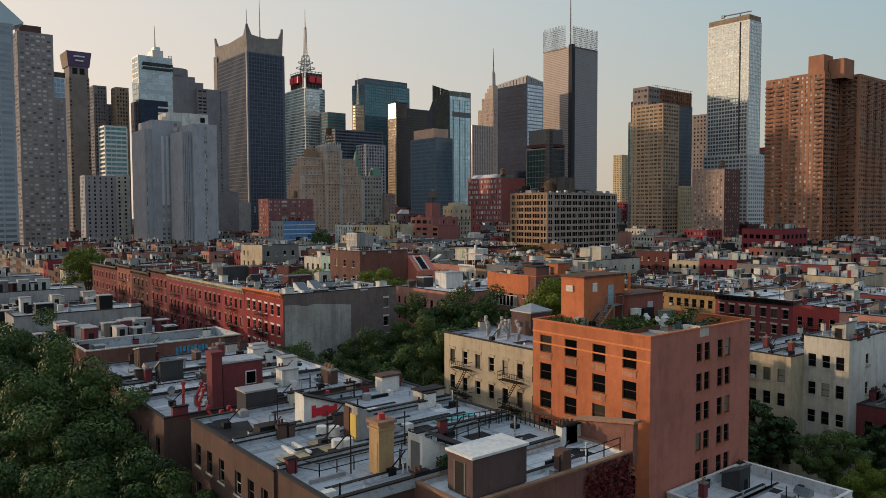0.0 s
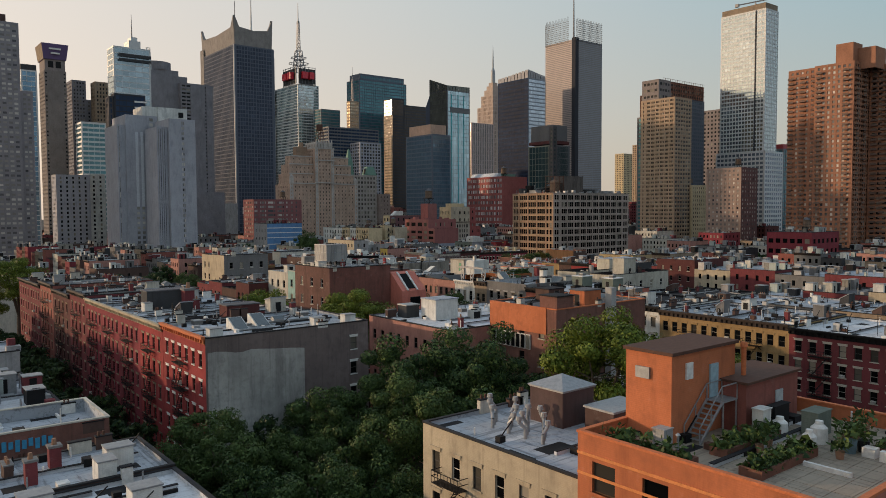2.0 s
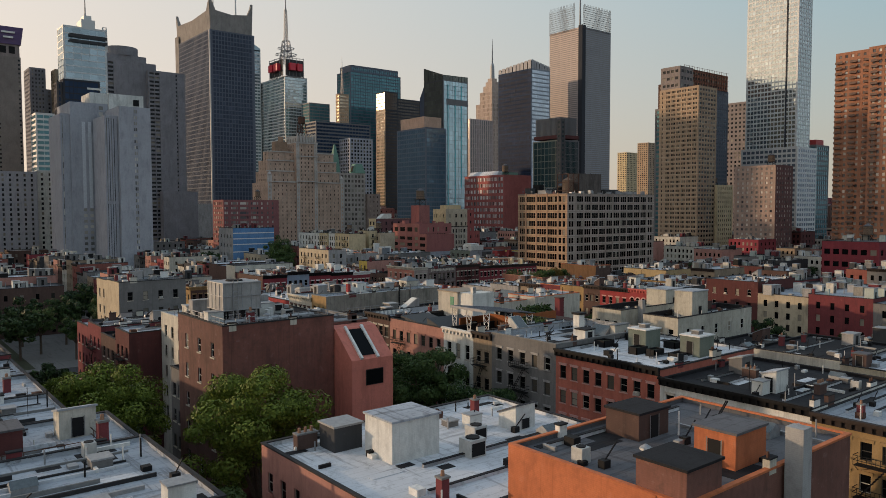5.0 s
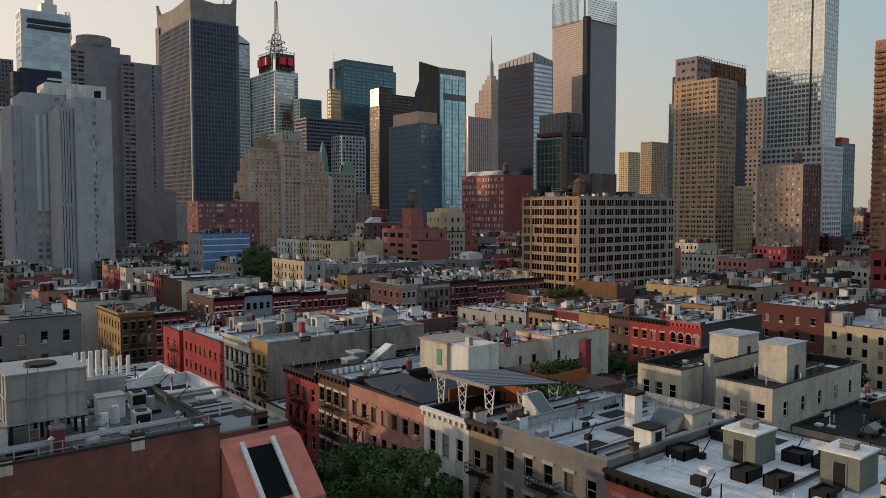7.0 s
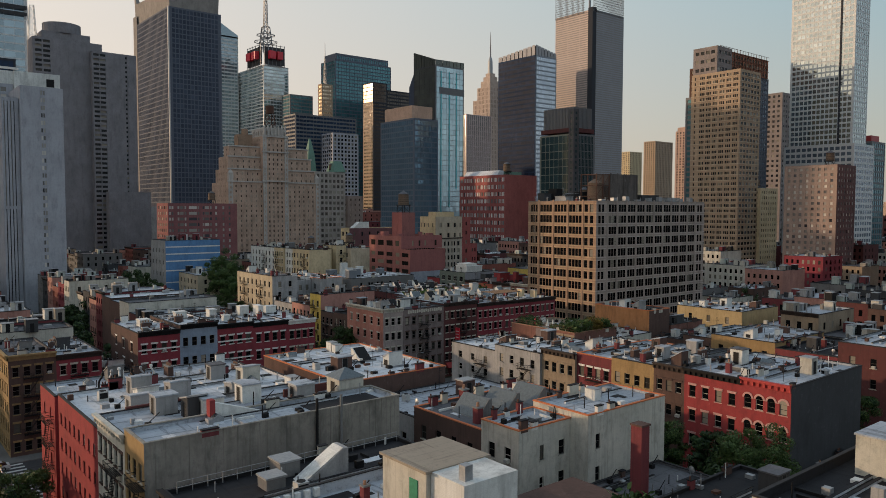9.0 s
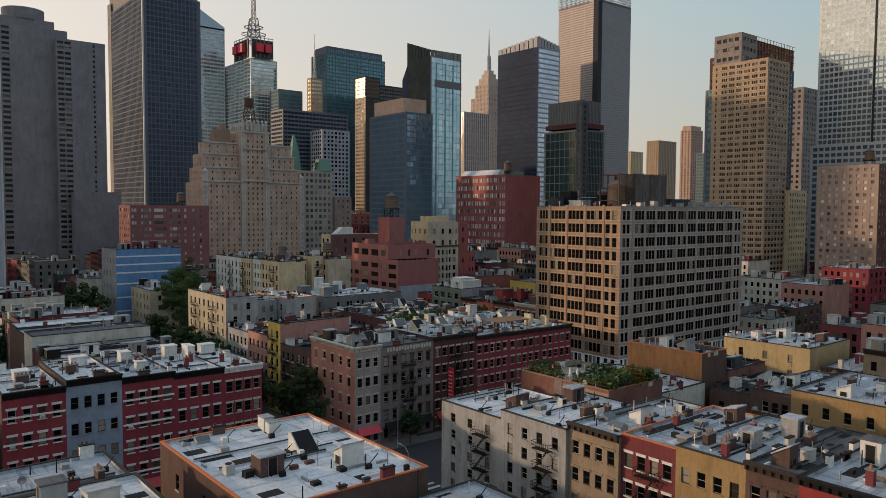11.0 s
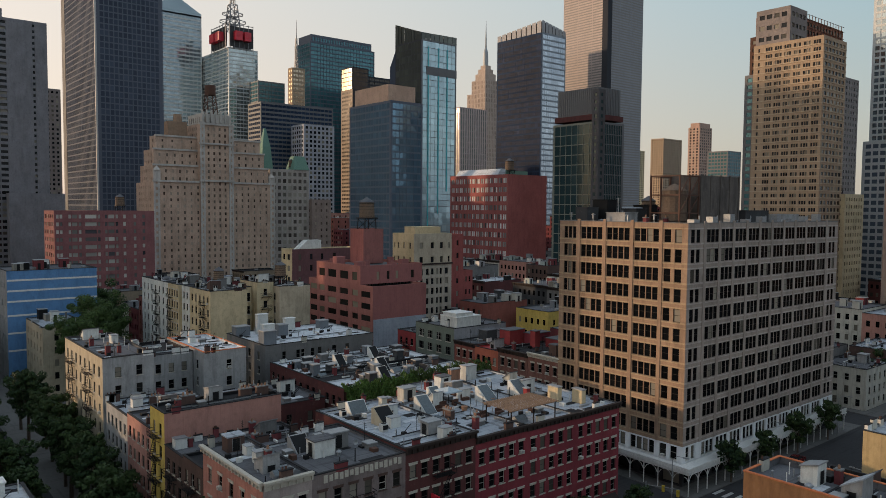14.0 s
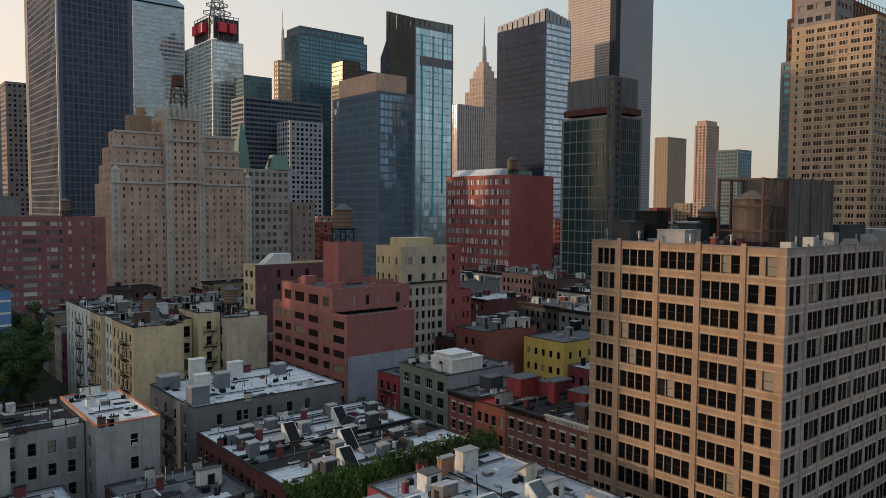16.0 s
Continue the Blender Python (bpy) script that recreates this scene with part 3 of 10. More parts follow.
def fitting(b, kind, x, y, z, rot=0.0, s=1.0):
    ob = new(kind, shared(kind))
    ob.parent = b
    ob.location, ob.rotation_euler, ob.scale = (x, y, z), (0, 0, rot), (s, s, s)
    return ob


KINDS = ["chimney", "chimney", "wide_chimney", "skylight", "vent_pipe", "vent_pipe", "mushroom_vent", "condenser", "roof_hatch", "roof_hatch", "antenna_mast", "white_cabinet", "satellite_dish"]
CLUTTER_WALLS = [GREY, WHITEWALL, OFFWHITE, LIGHTGREY, BROWN, WHITEWALL, DARKGREY]


def clutter(b, x0, x1, y0, y1, z, n, heads=1):
    """Stair heads, chimneys, skylights and vents over a roof."""
    taken = []

    def spot(r):
        for _ in range(12):
            x, y = rng.uniform(x0 + r, max(x0 + r + 0.01, x1 - r)), rng.uniform(y0 + r * 0.8, max(y0 + r * 0.8 + 0.01, y1 - r * 0.8))
            if all(abs(x - a) + abs(y - c) > r + d for a, c, d in taken):
                taken.append((x, y, r))
                return x, y
        return None

    for _ in range(heads):
        q = spot(1.9)
        if q:
            bulkhead(b, q[0], q[1], z, rng.uniform(1.9, 3.0), rng.uniform(1.6, 2.2), rng.uniform(1.9, 2.5), CLUTTER_WALLS[rng.integers(len(CLUTTER_WALLS))], (SILVER, METAL, GREYROOF)[rng.integers(3)], "wn"[rng.integers(2)], rng.choice([0, 0.5, 1.0, 1.3]))
    for _ in range(n):
        q = spot(0.8)
        if q:
            fitting(b, KINDS[rng.integers(len(KINDS))], q[0], q[1], z, rng.choice([0, math.pi / 2]), rng.uniform(0.8, 1.15))


MINT = masonry("pale_mint_render", (0.44, 0.50, 0.46), 0.35, courses=False)
CLUTMATS = [GREY, WHITEWALL, OFFWHITE, LIGHTGREY, RED, CONCRETE, DARKGREY, METAL, DARKMETAL, MINT]


def far_clutter(b, x0, x1, y0, y1, z, n):
    """Stair heads, chimneys and tanks too small to pick apart, joined."""
    g = Geo()
    for _ in range(n):
        x, y = rng.uniform(x0, x1), rng.uniform(y0, y1)
        k = rng.random()
        mi = rng.integers(len(CLUTMATS))
        if k < 0.35:
            a, c, h = rng.uniform(0.8, 1.6), rng.uniform(0.8, 1.3), rng.uniform(1.6, 2.8)
            g.box(x - a, x + a, y - c, y + c, z, z + h, mi)
            g.box(x - a - 0.1, x + a + 0.1, y - c - 0.1, y + c + 0.1, z + h, z + h + 0.12, 7)
            g.quads([[(x - 0.4, y - c - 0.02, z), (x + 0.4, y - c - 0.02, z), (x + 0.4, y - c - 0.02, z + 1.9), (x - 0.4, y - c - 0.02, z + 1.9)]], 8)
        elif k < 0.6:
            a = rng.uniform(0.25, 0.5)
            g.box(x - a, x + a, y - a, y + a, z, z + rng.uniform(0.8, 1.8), mi)
        elif k < 0.8:
            g.tube((x, y, z), (x, y, z + rng.uniform(0.8, 2.2)), 0.12, 0.1, 6, 7)
        else:
            a = rng.uniform(0.5, 1.0)
            g.box(x - a, x + a, y - a * 0.7, y + a * 0.7, z, z + rng.uniform(0.4, 0.9), 7)
    if g.q:
        part("rooftop_clutter", g, CLUTMATS, b, "small stair heads, vents and chimneys", kind="stuff")


LITTERMATS = [METAL, DARKMETAL, WHITETRIM, TAR, RUST, WHITEROOF, RED, OFFWHITE, BROWN]
lrng = np.random.default_rng(31)


def roof_litter(b, x0, x1, y0, y1, z):
    """Pipes, low ducts, curbs, patches and boards too small to pick apart, joined."""
    g = Geo()
    for _ in range(int(6 + (x1 - x0) * (y1 - y0) / 9)):
        x, y, k = lrng.uniform(x0, x1), lrng.uniform(y0, y1), lrng.random()
        if k < 0.25:
            g.tube((x, y, z), (x, y, z + lrng.uniform(0.5, 1.7)), 0.07, 0.06, 6, int(lrng.integers(3)))
        elif k < 0.45:
            a, w = lrng.uniform(0.2, 0.5), lrng.uniform(0.2, 0.5)
            g.box(x - a, x + a, y - w, y + w, z, z + lrng.uniform(0.2, 0.7), int(lrng.choice([0, 1, 1, 2, 4])))
        elif k < 0.6:
            L = lrng.uniform(1.0, 3.2)
            if lrng.random() < 0.5:
                g.box(x, min(x + L, x1), y - 0.1, y + 0.1, z, z + 0.28, int(lrng.choice([0, 1, 2])))
            else:
                g.box(x - 0.1, x + 0.1, y, min(y + L, y1), z, z + 0.28, int(lrng.choice([0, 1, 2])))
        elif k < 0.9:
            a, w = lrng.uniform(0.4, 1.8), lrng.uniform(0.3, 0.9)
            t = lrng.uniform(0.012, 0.03)
            g.box(max(x - a, x0), min(x + a, x1), max(y - w, y0), min(y + w, y1), z, z + t, int(lrng.choice([1, 3, 3, 5])))
        else:
            g.beam((x, y, z + 0.4), (min(x + 1.2, x1), y, z + 1.4), 0.07, 1)
            g.box(x - 0.3, x + 0.3, y - 0.25, y + 0.25, z, z + 0.5, 1)
    # low party ridges with tarred caps, and stacks along the edges
    for k in range(int(lrng.integers(1, 4))):
        y = lrng.uniform(y0 + 0.5, y1 - 0.5)
        xa, xb = x0 + lrng.uniform(0, (x1 - x0) * 0.3), x1 - lrng.uniform(0, (x1 - x0) * 0.3)
        g.box(xa, xb, y - 0.12, y + 0.12, z, z + 0.26, int(lrng.choice([0, 5, 5])))
        g.box(xa, xb, y - 0.16, y + 0.16, z + 0.26, z + 0.31, 3)
    for k in range(int(lrng.integers(2, 6))):
        x, y = lrng.uniform(x0, x1), (y0 - 0.3 if lrng.random() < 0.5 else y1 + 0.3)
        a, h = lrng.uniform(0.3, 0.9), lrng.uniform(0.6, 1.5)
        g.box(x - a, x + a, y - 0.22, y + 0.22, z, z + h, int(lrng.choice([6, 7, 8, 2])))
        g.box(x - a - 0.06, x + a + 0.06, y - 0.28, y + 0.28, z + h, z + h + 0.1, 3)
        for q in range(int(lrng.integers(0, 3))):
            g.tube((x - a * 0.6 + q * a * 0.6, y, z + h + 0.1), (x - a * 0.6 + q * a * 0.6, y, z + h + 0.45), 0.12, 0.1, 6, 4)
    part("roof_litter", g, LITTERMATS, b, "small pipes, ducts and boards on the roof", kind="stuff")


def roof_relief(b, half, a, c, z, step):
    """Low dark and pale ridges that run across a roof."""
    g = Geo()
    for q in range(int((c - a - 0.8) / step)):
        y = a + 0.6 + step * q - (a + c) / 2
        xa = float(lrng.uniform(-half, 0.2 * half))
        xb = min(half, xa + float(lrng.uniform(0.4, 1.3)) * half)
        g.box(xa, xb, y, y + 0.15, z, z + float(lrng.uniform(0.1, 0.4)), int(lrng.choice([0, 0, 1, 2])))
    part("roof_relief", g, [TARCOPING, WHITEROOF, GREYCOPING], b, "low dark and pale ridges across the roof", kind="stuff")


FE = {}


def fire_escape(b, fr, side, u, w, zs):
    """An iron fire escape: a railed balcony on each floor and ladders between."""
    key = (round(w, 1), len(zs), round(zs[1] - zs[0], 2) if len(zs) > 1 else 0)
    if key not in FE:
        g = Geo()
        fh = key[2]
        for k in range(len(zs)):
            z = k * fh
            for j in range(6):
                g.box(-w / 2, w / 2, -1.05 + j * 0.18, -0.95 + j * 0.18, z - 0.05, z)
            for zz in (0.5, 0.95):
                g.beam((-w / 2, -1.05, z + zz), (w / 2, -1.05, z + zz), 0.05)
                for x in (-w / 2, w / 2):
                    g.beam((x, -1.05, z + zz), (x, 0, z + zz), 0.05)
            for j in range(9):
                x = -w / 2 + w * j / 8
                g.beam((x, -1.05, z), (x, -1.05, z + 0.95), 0.035)
            for x in (-w / 2 + 0.1, w / 2 - 0.1):
                g.beam((x, 0, z - 0.75), (x, -1.0, z - 0.06), 0.05)
            if k < len(zs) - 1:
                for y in (-0.9, -0.45):
                    g.beam((-w / 2 + 0.4, y, z), (w / 2 - 0.5, y, z + fh), 0.06)
                for j in range(1, 10):
                    x = -w / 2 + 0.4 + (w - 0.9) * j / 10
                    g.box(x - 0.1, x + 0.1, -0.9, -0.45, z + fh * j / 10 - 0.02, z + fh * j / 10)
        FE[key] = g.data("fire_escape", [DARKMETAL])
    x, y, z = fr(u, zs[0], 0)
    ob = new("fire_escape", FE[key])
    ob.parent = b
    ob.location = (x, y, z)
    ob.rotation_euler = (0, 0, {"n": -math.pi / 2, "w": 0}[side])


def tenement(x0, x1, y0, y1, h, wall, label, n=0, w=0, floors=5, roof=None, cope=None, corn=None, corn_w=None, style="plain", trim=None, near=True, escapes=(), drop=0.35, fit=5, heads=1, w_mat=None, n_mat=None, ww=1.05, wh=1.75, group="", name="tenement_building", n_cols=None, w_cols=None, far=False, frame_mat=None, inner=None):
    """A walk-up house: walls with openings, sashes, parapet, roof and its fittings."""
    cx, cy = (x0 + x1) / 2, (y0 + y1) / 2
    hollow(x0, x1, y0, y1)
    rear = y1 < 230 and min(abs(x0 - f) for f in (58.5, 139.7, 219)) > 2.5
    far_mode[0] = (cx, cy, 0) if far else None
    b = thing(name, cx, cy, 0, label, "building", group)
    x0, x1, y0, y1 = x0 - cx, x1 - cx, y0 - cy, y1 - cy
    roof, cope, trim = roof or SILVER, cope or TARCOPING, trim or STONETRIM
    fh = (h - 1.3) / floors
    rows = floors_at(0, floors, fh, 0.95, min(wh, fh - 1.2))[(2 if floors > 4 else 1) if near and floors > 3 and rear else 0:]
    wg, gg = Geo(), Geo()
    mats = [wall, w_mat or wall, n_mat or wall]
    for s, k, mi, given in (("n", n, 2, n_cols), ("w", w, 1, w_cols), ("s", 0, 0, None), ("e", 0, 0, None)):
        fr, width = side_map(s, x0, x1, y0, y1)
        cols = given if given else even(width, k, ww)
        pierced(wg, gg, fr, width, 0, h, cols, rows if cols else [], 0.03 if far else 0.18, mi, mi, 0, 0.0, not near, not far)
        if near and cols:
            put_windows(b, fr, s, cols, rows, 0.18, style, trim, cx, cy, frame_mat)
    part("wall", wg, mats, b)
    if gg.q:
        part("window_panes", gg, [GLASS_FAR], b, kind="stuff")
    parapet_roof(b, x0, x1, y0, y1, h, drop, wall, roof, cope, inner=inner)
    for s, c in (("n", corn), ("w", corn_w)):
        if c:
            cornice(b, x0, x1, y0, y1, h + 0.15, s, c)
    for s, u, wd in escapes:
        fr, width = side_map(s, x0, x1, y0, y1)
        fire_escape(b, fr, s, u, wd, [r[0] - 0.35 for r in rows if r[0] > 3])
    if near:
        clutter(b, x0 + 0.5, x1 - 0.5, y0 + 0.4, y1 - 0.4, h - drop, fit, heads)
        roof_litter(b, x0 + 0.6, x1 - 0.6, y0 + 0.5, y1 - 0.5, h - drop)
    else:
        far_clutter(b, x0 + 0.5, x1 - 0.5, y0 + 0.4, y1 - 0.4, h - drop, int((fit + 2 * heads) * 1.8))
    far_mode[0] = None
    return b


def tower_block(b, x0, x1, y0, y1, z0, z1, wall, glass, fh=3.7, cw=3.0, n=True, w=True, win=(0.55, 0.55), depth=0.25, roof=None, tilt=0.02, rim=0.8, edge=1.0, sill=None, s=False, ncols=None, wcols=None, glass_w=None, wall_w=None, ledge=None):
    """One block of a tower: pierced faces with panes, and a flat roof with a rim. win: the share of a bay that is open across and up."""
    wg, gg, lg = Geo(), Geo(), Geo()
    nf = max(1, int((z1 - z0 - rim) / fh))
    hh = (z1 - z0 - rim) / nf
    for side, on in (("n", n), ("w", w), ("s", s), ("e", False)):
        fr, width = side_map(side, x0, x1, y0, y1)
        cols, rows = [], []
        if on:
            e = min(edge, width * 0.2)
            nc = max(1, round((width - 2 * e) / cw))
            bay = (width - 2 * e) / nc
            cols = [(e + bay * (k + 0.5 - win[0] / 2), e + bay * (k + 0.5 + win[0] / 2)) for k in range(nc)]
            lo = (1 - win[1]) / 2 if sill is None else sill
            rows = [(z0 + hh * (k + lo), z0 + hh * (k + lo + win[1])) for k in range(nf)]
            cols = {"n": ncols, "w": wcols}.get(side) or cols
        m = 1 if side in "we" else 0
        pierced(wg, gg, fr, width, z0, z1, cols, rows, depth, m, m, m, tilt)
        if ledge and on:
            for z, _ in rows:
                c = [fr(0, z - 0.5, -0.18), fr(width, z - 0.5, -0.18), fr(width, z - 0.15, -0.18), fr(0, z - 0.15, -0.18)]
                i = [fr(0, z - 0.5, 0), fr(width, z - 0.5, 0), fr(width, z - 0.15, 0), fr(0, z - 0.15, 0)]
                lg.quads([c] + [[i[q], i[(q + 1) % 4], c[(q + 1) % 4], c[q]] for q in range(4)])
    part("wall", wg, [wall, wall_w or wall], b)
    if gg.q:
        part("window_panes", gg, [glass, glass_w or glass], b, kind="stuff")
    if lg.q:
        part("spandrel_moulding", lg, [ledge], b, kind="stuff")
    g = Geo()
    g.quads([[(x0 + 0.4, y0 + 0.4, z1 - rim), (x1 - 0.4, y0 + 0.4, z1 - rim), (x1 - 0.4, y1 - 0.4, z1 - rim), (x0 + 0.4, y1 - 0.4, z1 - rim)]], 0)
    for side in "nwse":
        fr, wd = side_map(side, x0, x1, y0, y1)
        g.quads([[fr(wd - 0.4, z1 - rim, 0.4), fr(0.4, z1 - rim, 0.4), fr(0.4, z1, 0.4), fr(wd - 0.4, z1, 0.4)], [fr(0, z1, 0), fr(wd, z1, 0), fr(wd - 0.4, z1, 0.4), fr(0.4, z1, 0.4)]], 1)
    part("roof", g, [roof or GREYROOF, wall], b)


def prism(g, pts, axis, a, b, mat=0):
    """A solid with a four-sided outline pts in (u, z), drawn out from a to b along x or y."""
    f = (lambda u, z, d: (d, u, z)) if axis == "x" else (lambda u, z, d: (u, d, z))
    p, q = [f(u, z, a) for u, z in pts], [f(u, z, b) for u, z in pts]
    g.quads([p, q[::-1]] + [[p[k], p[(k + 1) % len(pts)], q[(k + 1) % len(pts)], q[k]] for k in range(len(pts))], mat)


TOWERS = {}


def tower(label, blocks, name="office_tower", **kw):
    """A tower of one or more blocks (x0, x1, y0, y1, z0, z1, wall, glass, options)."""
    x0, x1, y0, y1 = blocks[0][:4]
    cx, cy = (x0 + x1) / 2, (y0 + y1) / 2
    b = thing(name, cx, cy, 0, label, "tower")
    TOWERS[label] = (b, cx, cy)
    for blk in blocks:
        hollow(*blk[:4])
        o = dict(kw)
        o.update(blk[8] if len(blk) > 8 else {})
        tower_block(b, blk[0] - cx, blk[1] - cx, blk[2] - cy, blk[3] - cy, blk[4], blk[5], blk[6], blk[7], **o)
    return b, cx, cy

# ---- trees ----
def leaf_paint(name, a, b, c):
    m, t, p = nodes_of(name)
    isl = t.nodes.new("ShaderNodeNewGeometry").outputs["Random Per Island"]
    col = ramp(t, isl, [(0.0, a), (0.6, b), (1.0, c)])
    obr = t.nodes.new("ShaderNodeObjectInfo").outputs["Random"]
    col = mixc(t, ramp(t, obr, [(0.0, (0, 0, 0)), (1.0, (0.5, 0.5, 0.5))]), col, sc(c, 0.8))
    big = noise_tex(t, 0.5, 3, 0.6)
    col = mixc(t, ramp(t, big, [(0.4, (0, 0, 0)), (0.7, (0.5, 0.5, 0.5))]), col, a)
    t.links.new(col, p.inputs["Base Color"])
    p.inputs["Roughness"].default_value = 0.55
    p.inputs["Transmission Weight"].default_value = 0.0
    p.inputs["Specular IOR Level"].default_value = 0.12
    return m


LEAF = leaf_paint("green_leaves", (0.010, 0.026, 0.011), (0.045, 0.084, 0.027), (0.125, 0.18, 0.054))
LEAF_STREET = leaf_paint("dark_street_leaves", (0.007, 0.018, 0.010), (0.028, 0.054, 0.022), (0.085, 0.125, 0.042))
LEAF_LIGHT = leaf_paint("yellow_green_leaves", (0.04, 0.064, 0.010), (0.115, 0.155, 0.022), (0.22, 0.265, 0.046))
BARK = plain("grey_brown_bark", (0.11, 0.085, 0.065), 0.95, 0, 0.4, 6)


def tri_mesh(name, tri, mats):
    """A mesh of loose triangles."""
    n = len(tri)
    me = bpy.data.meshes.new(name)
    me.vertices.add(3 * n)
    me.vertices.foreach_set("co", np.asarray(tri, dtype=np.float32).ravel())
    me.loops.add(3 * n)
    me.loops.foreach_set("vertex_index", np.arange(3 * n, dtype=np.int32))
    me.polygons.add(n)
    me.polygons.foreach_set("loop_start", np.arange(0, 3 * n, 3, dtype=np.int32))
    for mm in mats:
        me.materials.append(mm)
    me.update(calc_edges=True)
    return me


def make_tree(height, spread, leaves, size, seed, leafmat, label):
    """A tapered trunk that forks into limbs, with leaves in clumps round the limb ends."""
    r = np.random.default_rng(seed)
    b = thing("tree", 0, 0, 0, label, "tree")
    g = Geo()
    fork = height * 0.34
    rad = 0.018 * height
    g.tube((0, 0, 0), (0.1, 0.05, fork), rad * 1.3, rad, 9, 0, False)
    tips = []
    for k in range(7):
        a = 2 * math.pi * k / 7 + r.uniform(-0.3, 0.3)
        reach = spread * r.uniform(0.35, 0.75)
        top = height * r.uniform(0.55, 0.88)
        mid = Vector((math.cos(a) * reach * 0.45, math.sin(a) * reach * 0.45, fork + (top - fork) * 0.55))
        end = Vector((math.cos(a) * reach, math.sin(a) * reach, top))
        g.tube((0.1, 0.05, fork * 0.95), mid, rad * 0.6, rad * 0.36, 6, 0, False)
        g.tube(mid, end, rad * 0.36, rad * 0.1, 6, 0, False)
        tips += [mid, end]
        for _ in range(3):
            o = mid.lerp(end, r.uniform(0.2, 0.9)) + Vector((r.normal(), r.normal(), r.uniform(-0.2, 0.8))) * spread * 0.22
            g.tube(mid.lerp(end, 0.4), o, rad * 0.2, rad * 0.06, 5, 0, False)
            tips.append(o)
    part("trunk", g, [BARK], b)
    n_cl = 58
    cen = []
    for k in range(n_cl):
        if k < len(tips):
            c = np.array(tips[k])
        else:
            d = r.normal(size=3)
            d /= np.linalg.norm(d)
            d *= r.uniform(0.55, 1.0) ** 0.5
            c = np.array([d[0] * spread * 0.82, d[1] * spread * 0.82, height * 0.62 + d[2] * height * 0.33])
        cen.append(c)
    cen = np.array(cen)
    cr = r.uniform(0.13, 0.30, n_cl) * spread
    pick = r.integers(0, n_cl, leaves)
    d = r.normal(size=(leaves, 3))
    d /= np.linalg.norm(d, axis=1)[:, None]
    rad2 = r.uniform(0.5, 1.0, leaves) ** 0.6
    pos = cen[pick] + d * (cr[pick] * rad2)[:, None] * np.array([1, 1, 0.75])
    nrm = d + r.normal(size=(leaves, 3)) * 0.3
    nrm /= np.linalg.norm(nrm, axis=1)[:, None]
    ref = r.normal(size=(leaves, 3))
    u = np.cross(nrm, ref)
    u /= np.linalg.norm(u, axis=1)[:, None]
    v = np.cross(nrm, u)
    s = (size * r.uniform(0.6, 1.3, leaves))[:, None]
    tip = pos + u * s
    q = np.stack([pos - u * s * 0.7 - v * s * 0.7, tip, pos - u * s * 0.7 + v * s * 0.7], 1)
    part("crown", tri_mesh("crown", q, [leafmat]), [], b)
    return b


TREES = [make_tree(21, 7.0, 28000, 0.165, 1, LEAF, "tall green tree in full leaf"),
         make_tree(17, 5.6, 19000, 0.165, 2, LEAF, "green backyard tree in full leaf"),
         make_tree(23, 7.6, 34000, 0.16, 3, LEAF_LIGHT, "tall yellow-green tree in full leaf"),
         make_tree(9, 3.2, 1900, 0.34, 4, LEAF_STREET, "small green street tree"),
         make_tree(12, 4.6, 2600, 0.38, 5, LEAF_STREET, "dark green distant tree"),
         make_tree(12, 4.6, 5200, 0.30, 6, LEAF_STREET, "green street tree in full leaf"),
         make_tree(15, 4.0, 7000, 0.24, 7, LEAF_STREET, "tall narrow green street tree")]
used_tree = [False] * len(TREES)


def tree(kind, x, y, z=0.15, s=1.0, label=""):
    m = pose(x, y, z, 0, 0, float(rng.uniform(0, 360)))
    if not used_tree[kind]:
        ob = TREES[kind]
        ob.matrix_basis = m
        used_tree[kind] = True
    else:
        ob = copy_thing(TREES[kind], m)
    ob.scale = (s, s, s * float(rng.uniform(0.92, 1.08)))
    return ob

# ---- ground, streets and blocks ----
ASPHALT = roofing("worn_asphalt", (0.045, 0.045, 0.047), (0.028, 0.028, 0.03), 0.85)
PAVING = roofing("concrete_paving", (0.14, 0.137, 0.13), (0.085, 0.082, 0.08), 0.9)
SOIL = roofing("backyard_soil", (0.045, 0.048, 0.028), (0.02, 0.024, 0.012), 0.95)
g = Geo()
for i in range(-9, 9):
    for j in range(-9, 9):
        g.quads([[(i * 500, j * 500, 0), (i * 500 + 500, j * 500, 0), (i * 500 + 500, j * 500 + 500, 0), (i * 500, j * 500 + 500, 0)]])
tagged(new("ground", g.data("ground", [ASPHALT])), "dark worn asphalt ground of the city streets", "ground", kind="structure")
FRONTS = [-22.0, 58.5, 137.0, 218.0, 302.5, 383.0, 463.0, 543.0, 623.0, 703.0, 783.0]
BANDS = [(14.0, 256.0), (285.0, 530.0), (560.0, 800.0), (830.0, 1080.0)]
STREET = 17.5
for k in range(len(FRONTS) - 1):
    for y0, y1 in BANDS:
        a, b2 = FRONTS[k] - 3.5, FRONTS[k + 1] - STREET + 3.5
        if k == 0:
            b2 = 43.0 + 3.0
        g = Geo()
        g.box(a, b2, y0 - 3.5, y1 + 3.5, 0, 0.15)
        ob = tagged(new("pavement", g.data("pavement", [PAVING])), "grey concrete pavement with a kerb round a city block", "pavement", kind="structure")
        g = Geo()
        g.quads([[(a + 22, y0, 0.16), (b2 - 22, y0, 0.16), (b2 - 22, y1, 0.16), (a + 22, y1, 0.16)]])
        tagged(new("yard_ground", g.data("yard_ground", [SOIL])), "dark soil and weeds of the backyards", "ground", kind="structure")

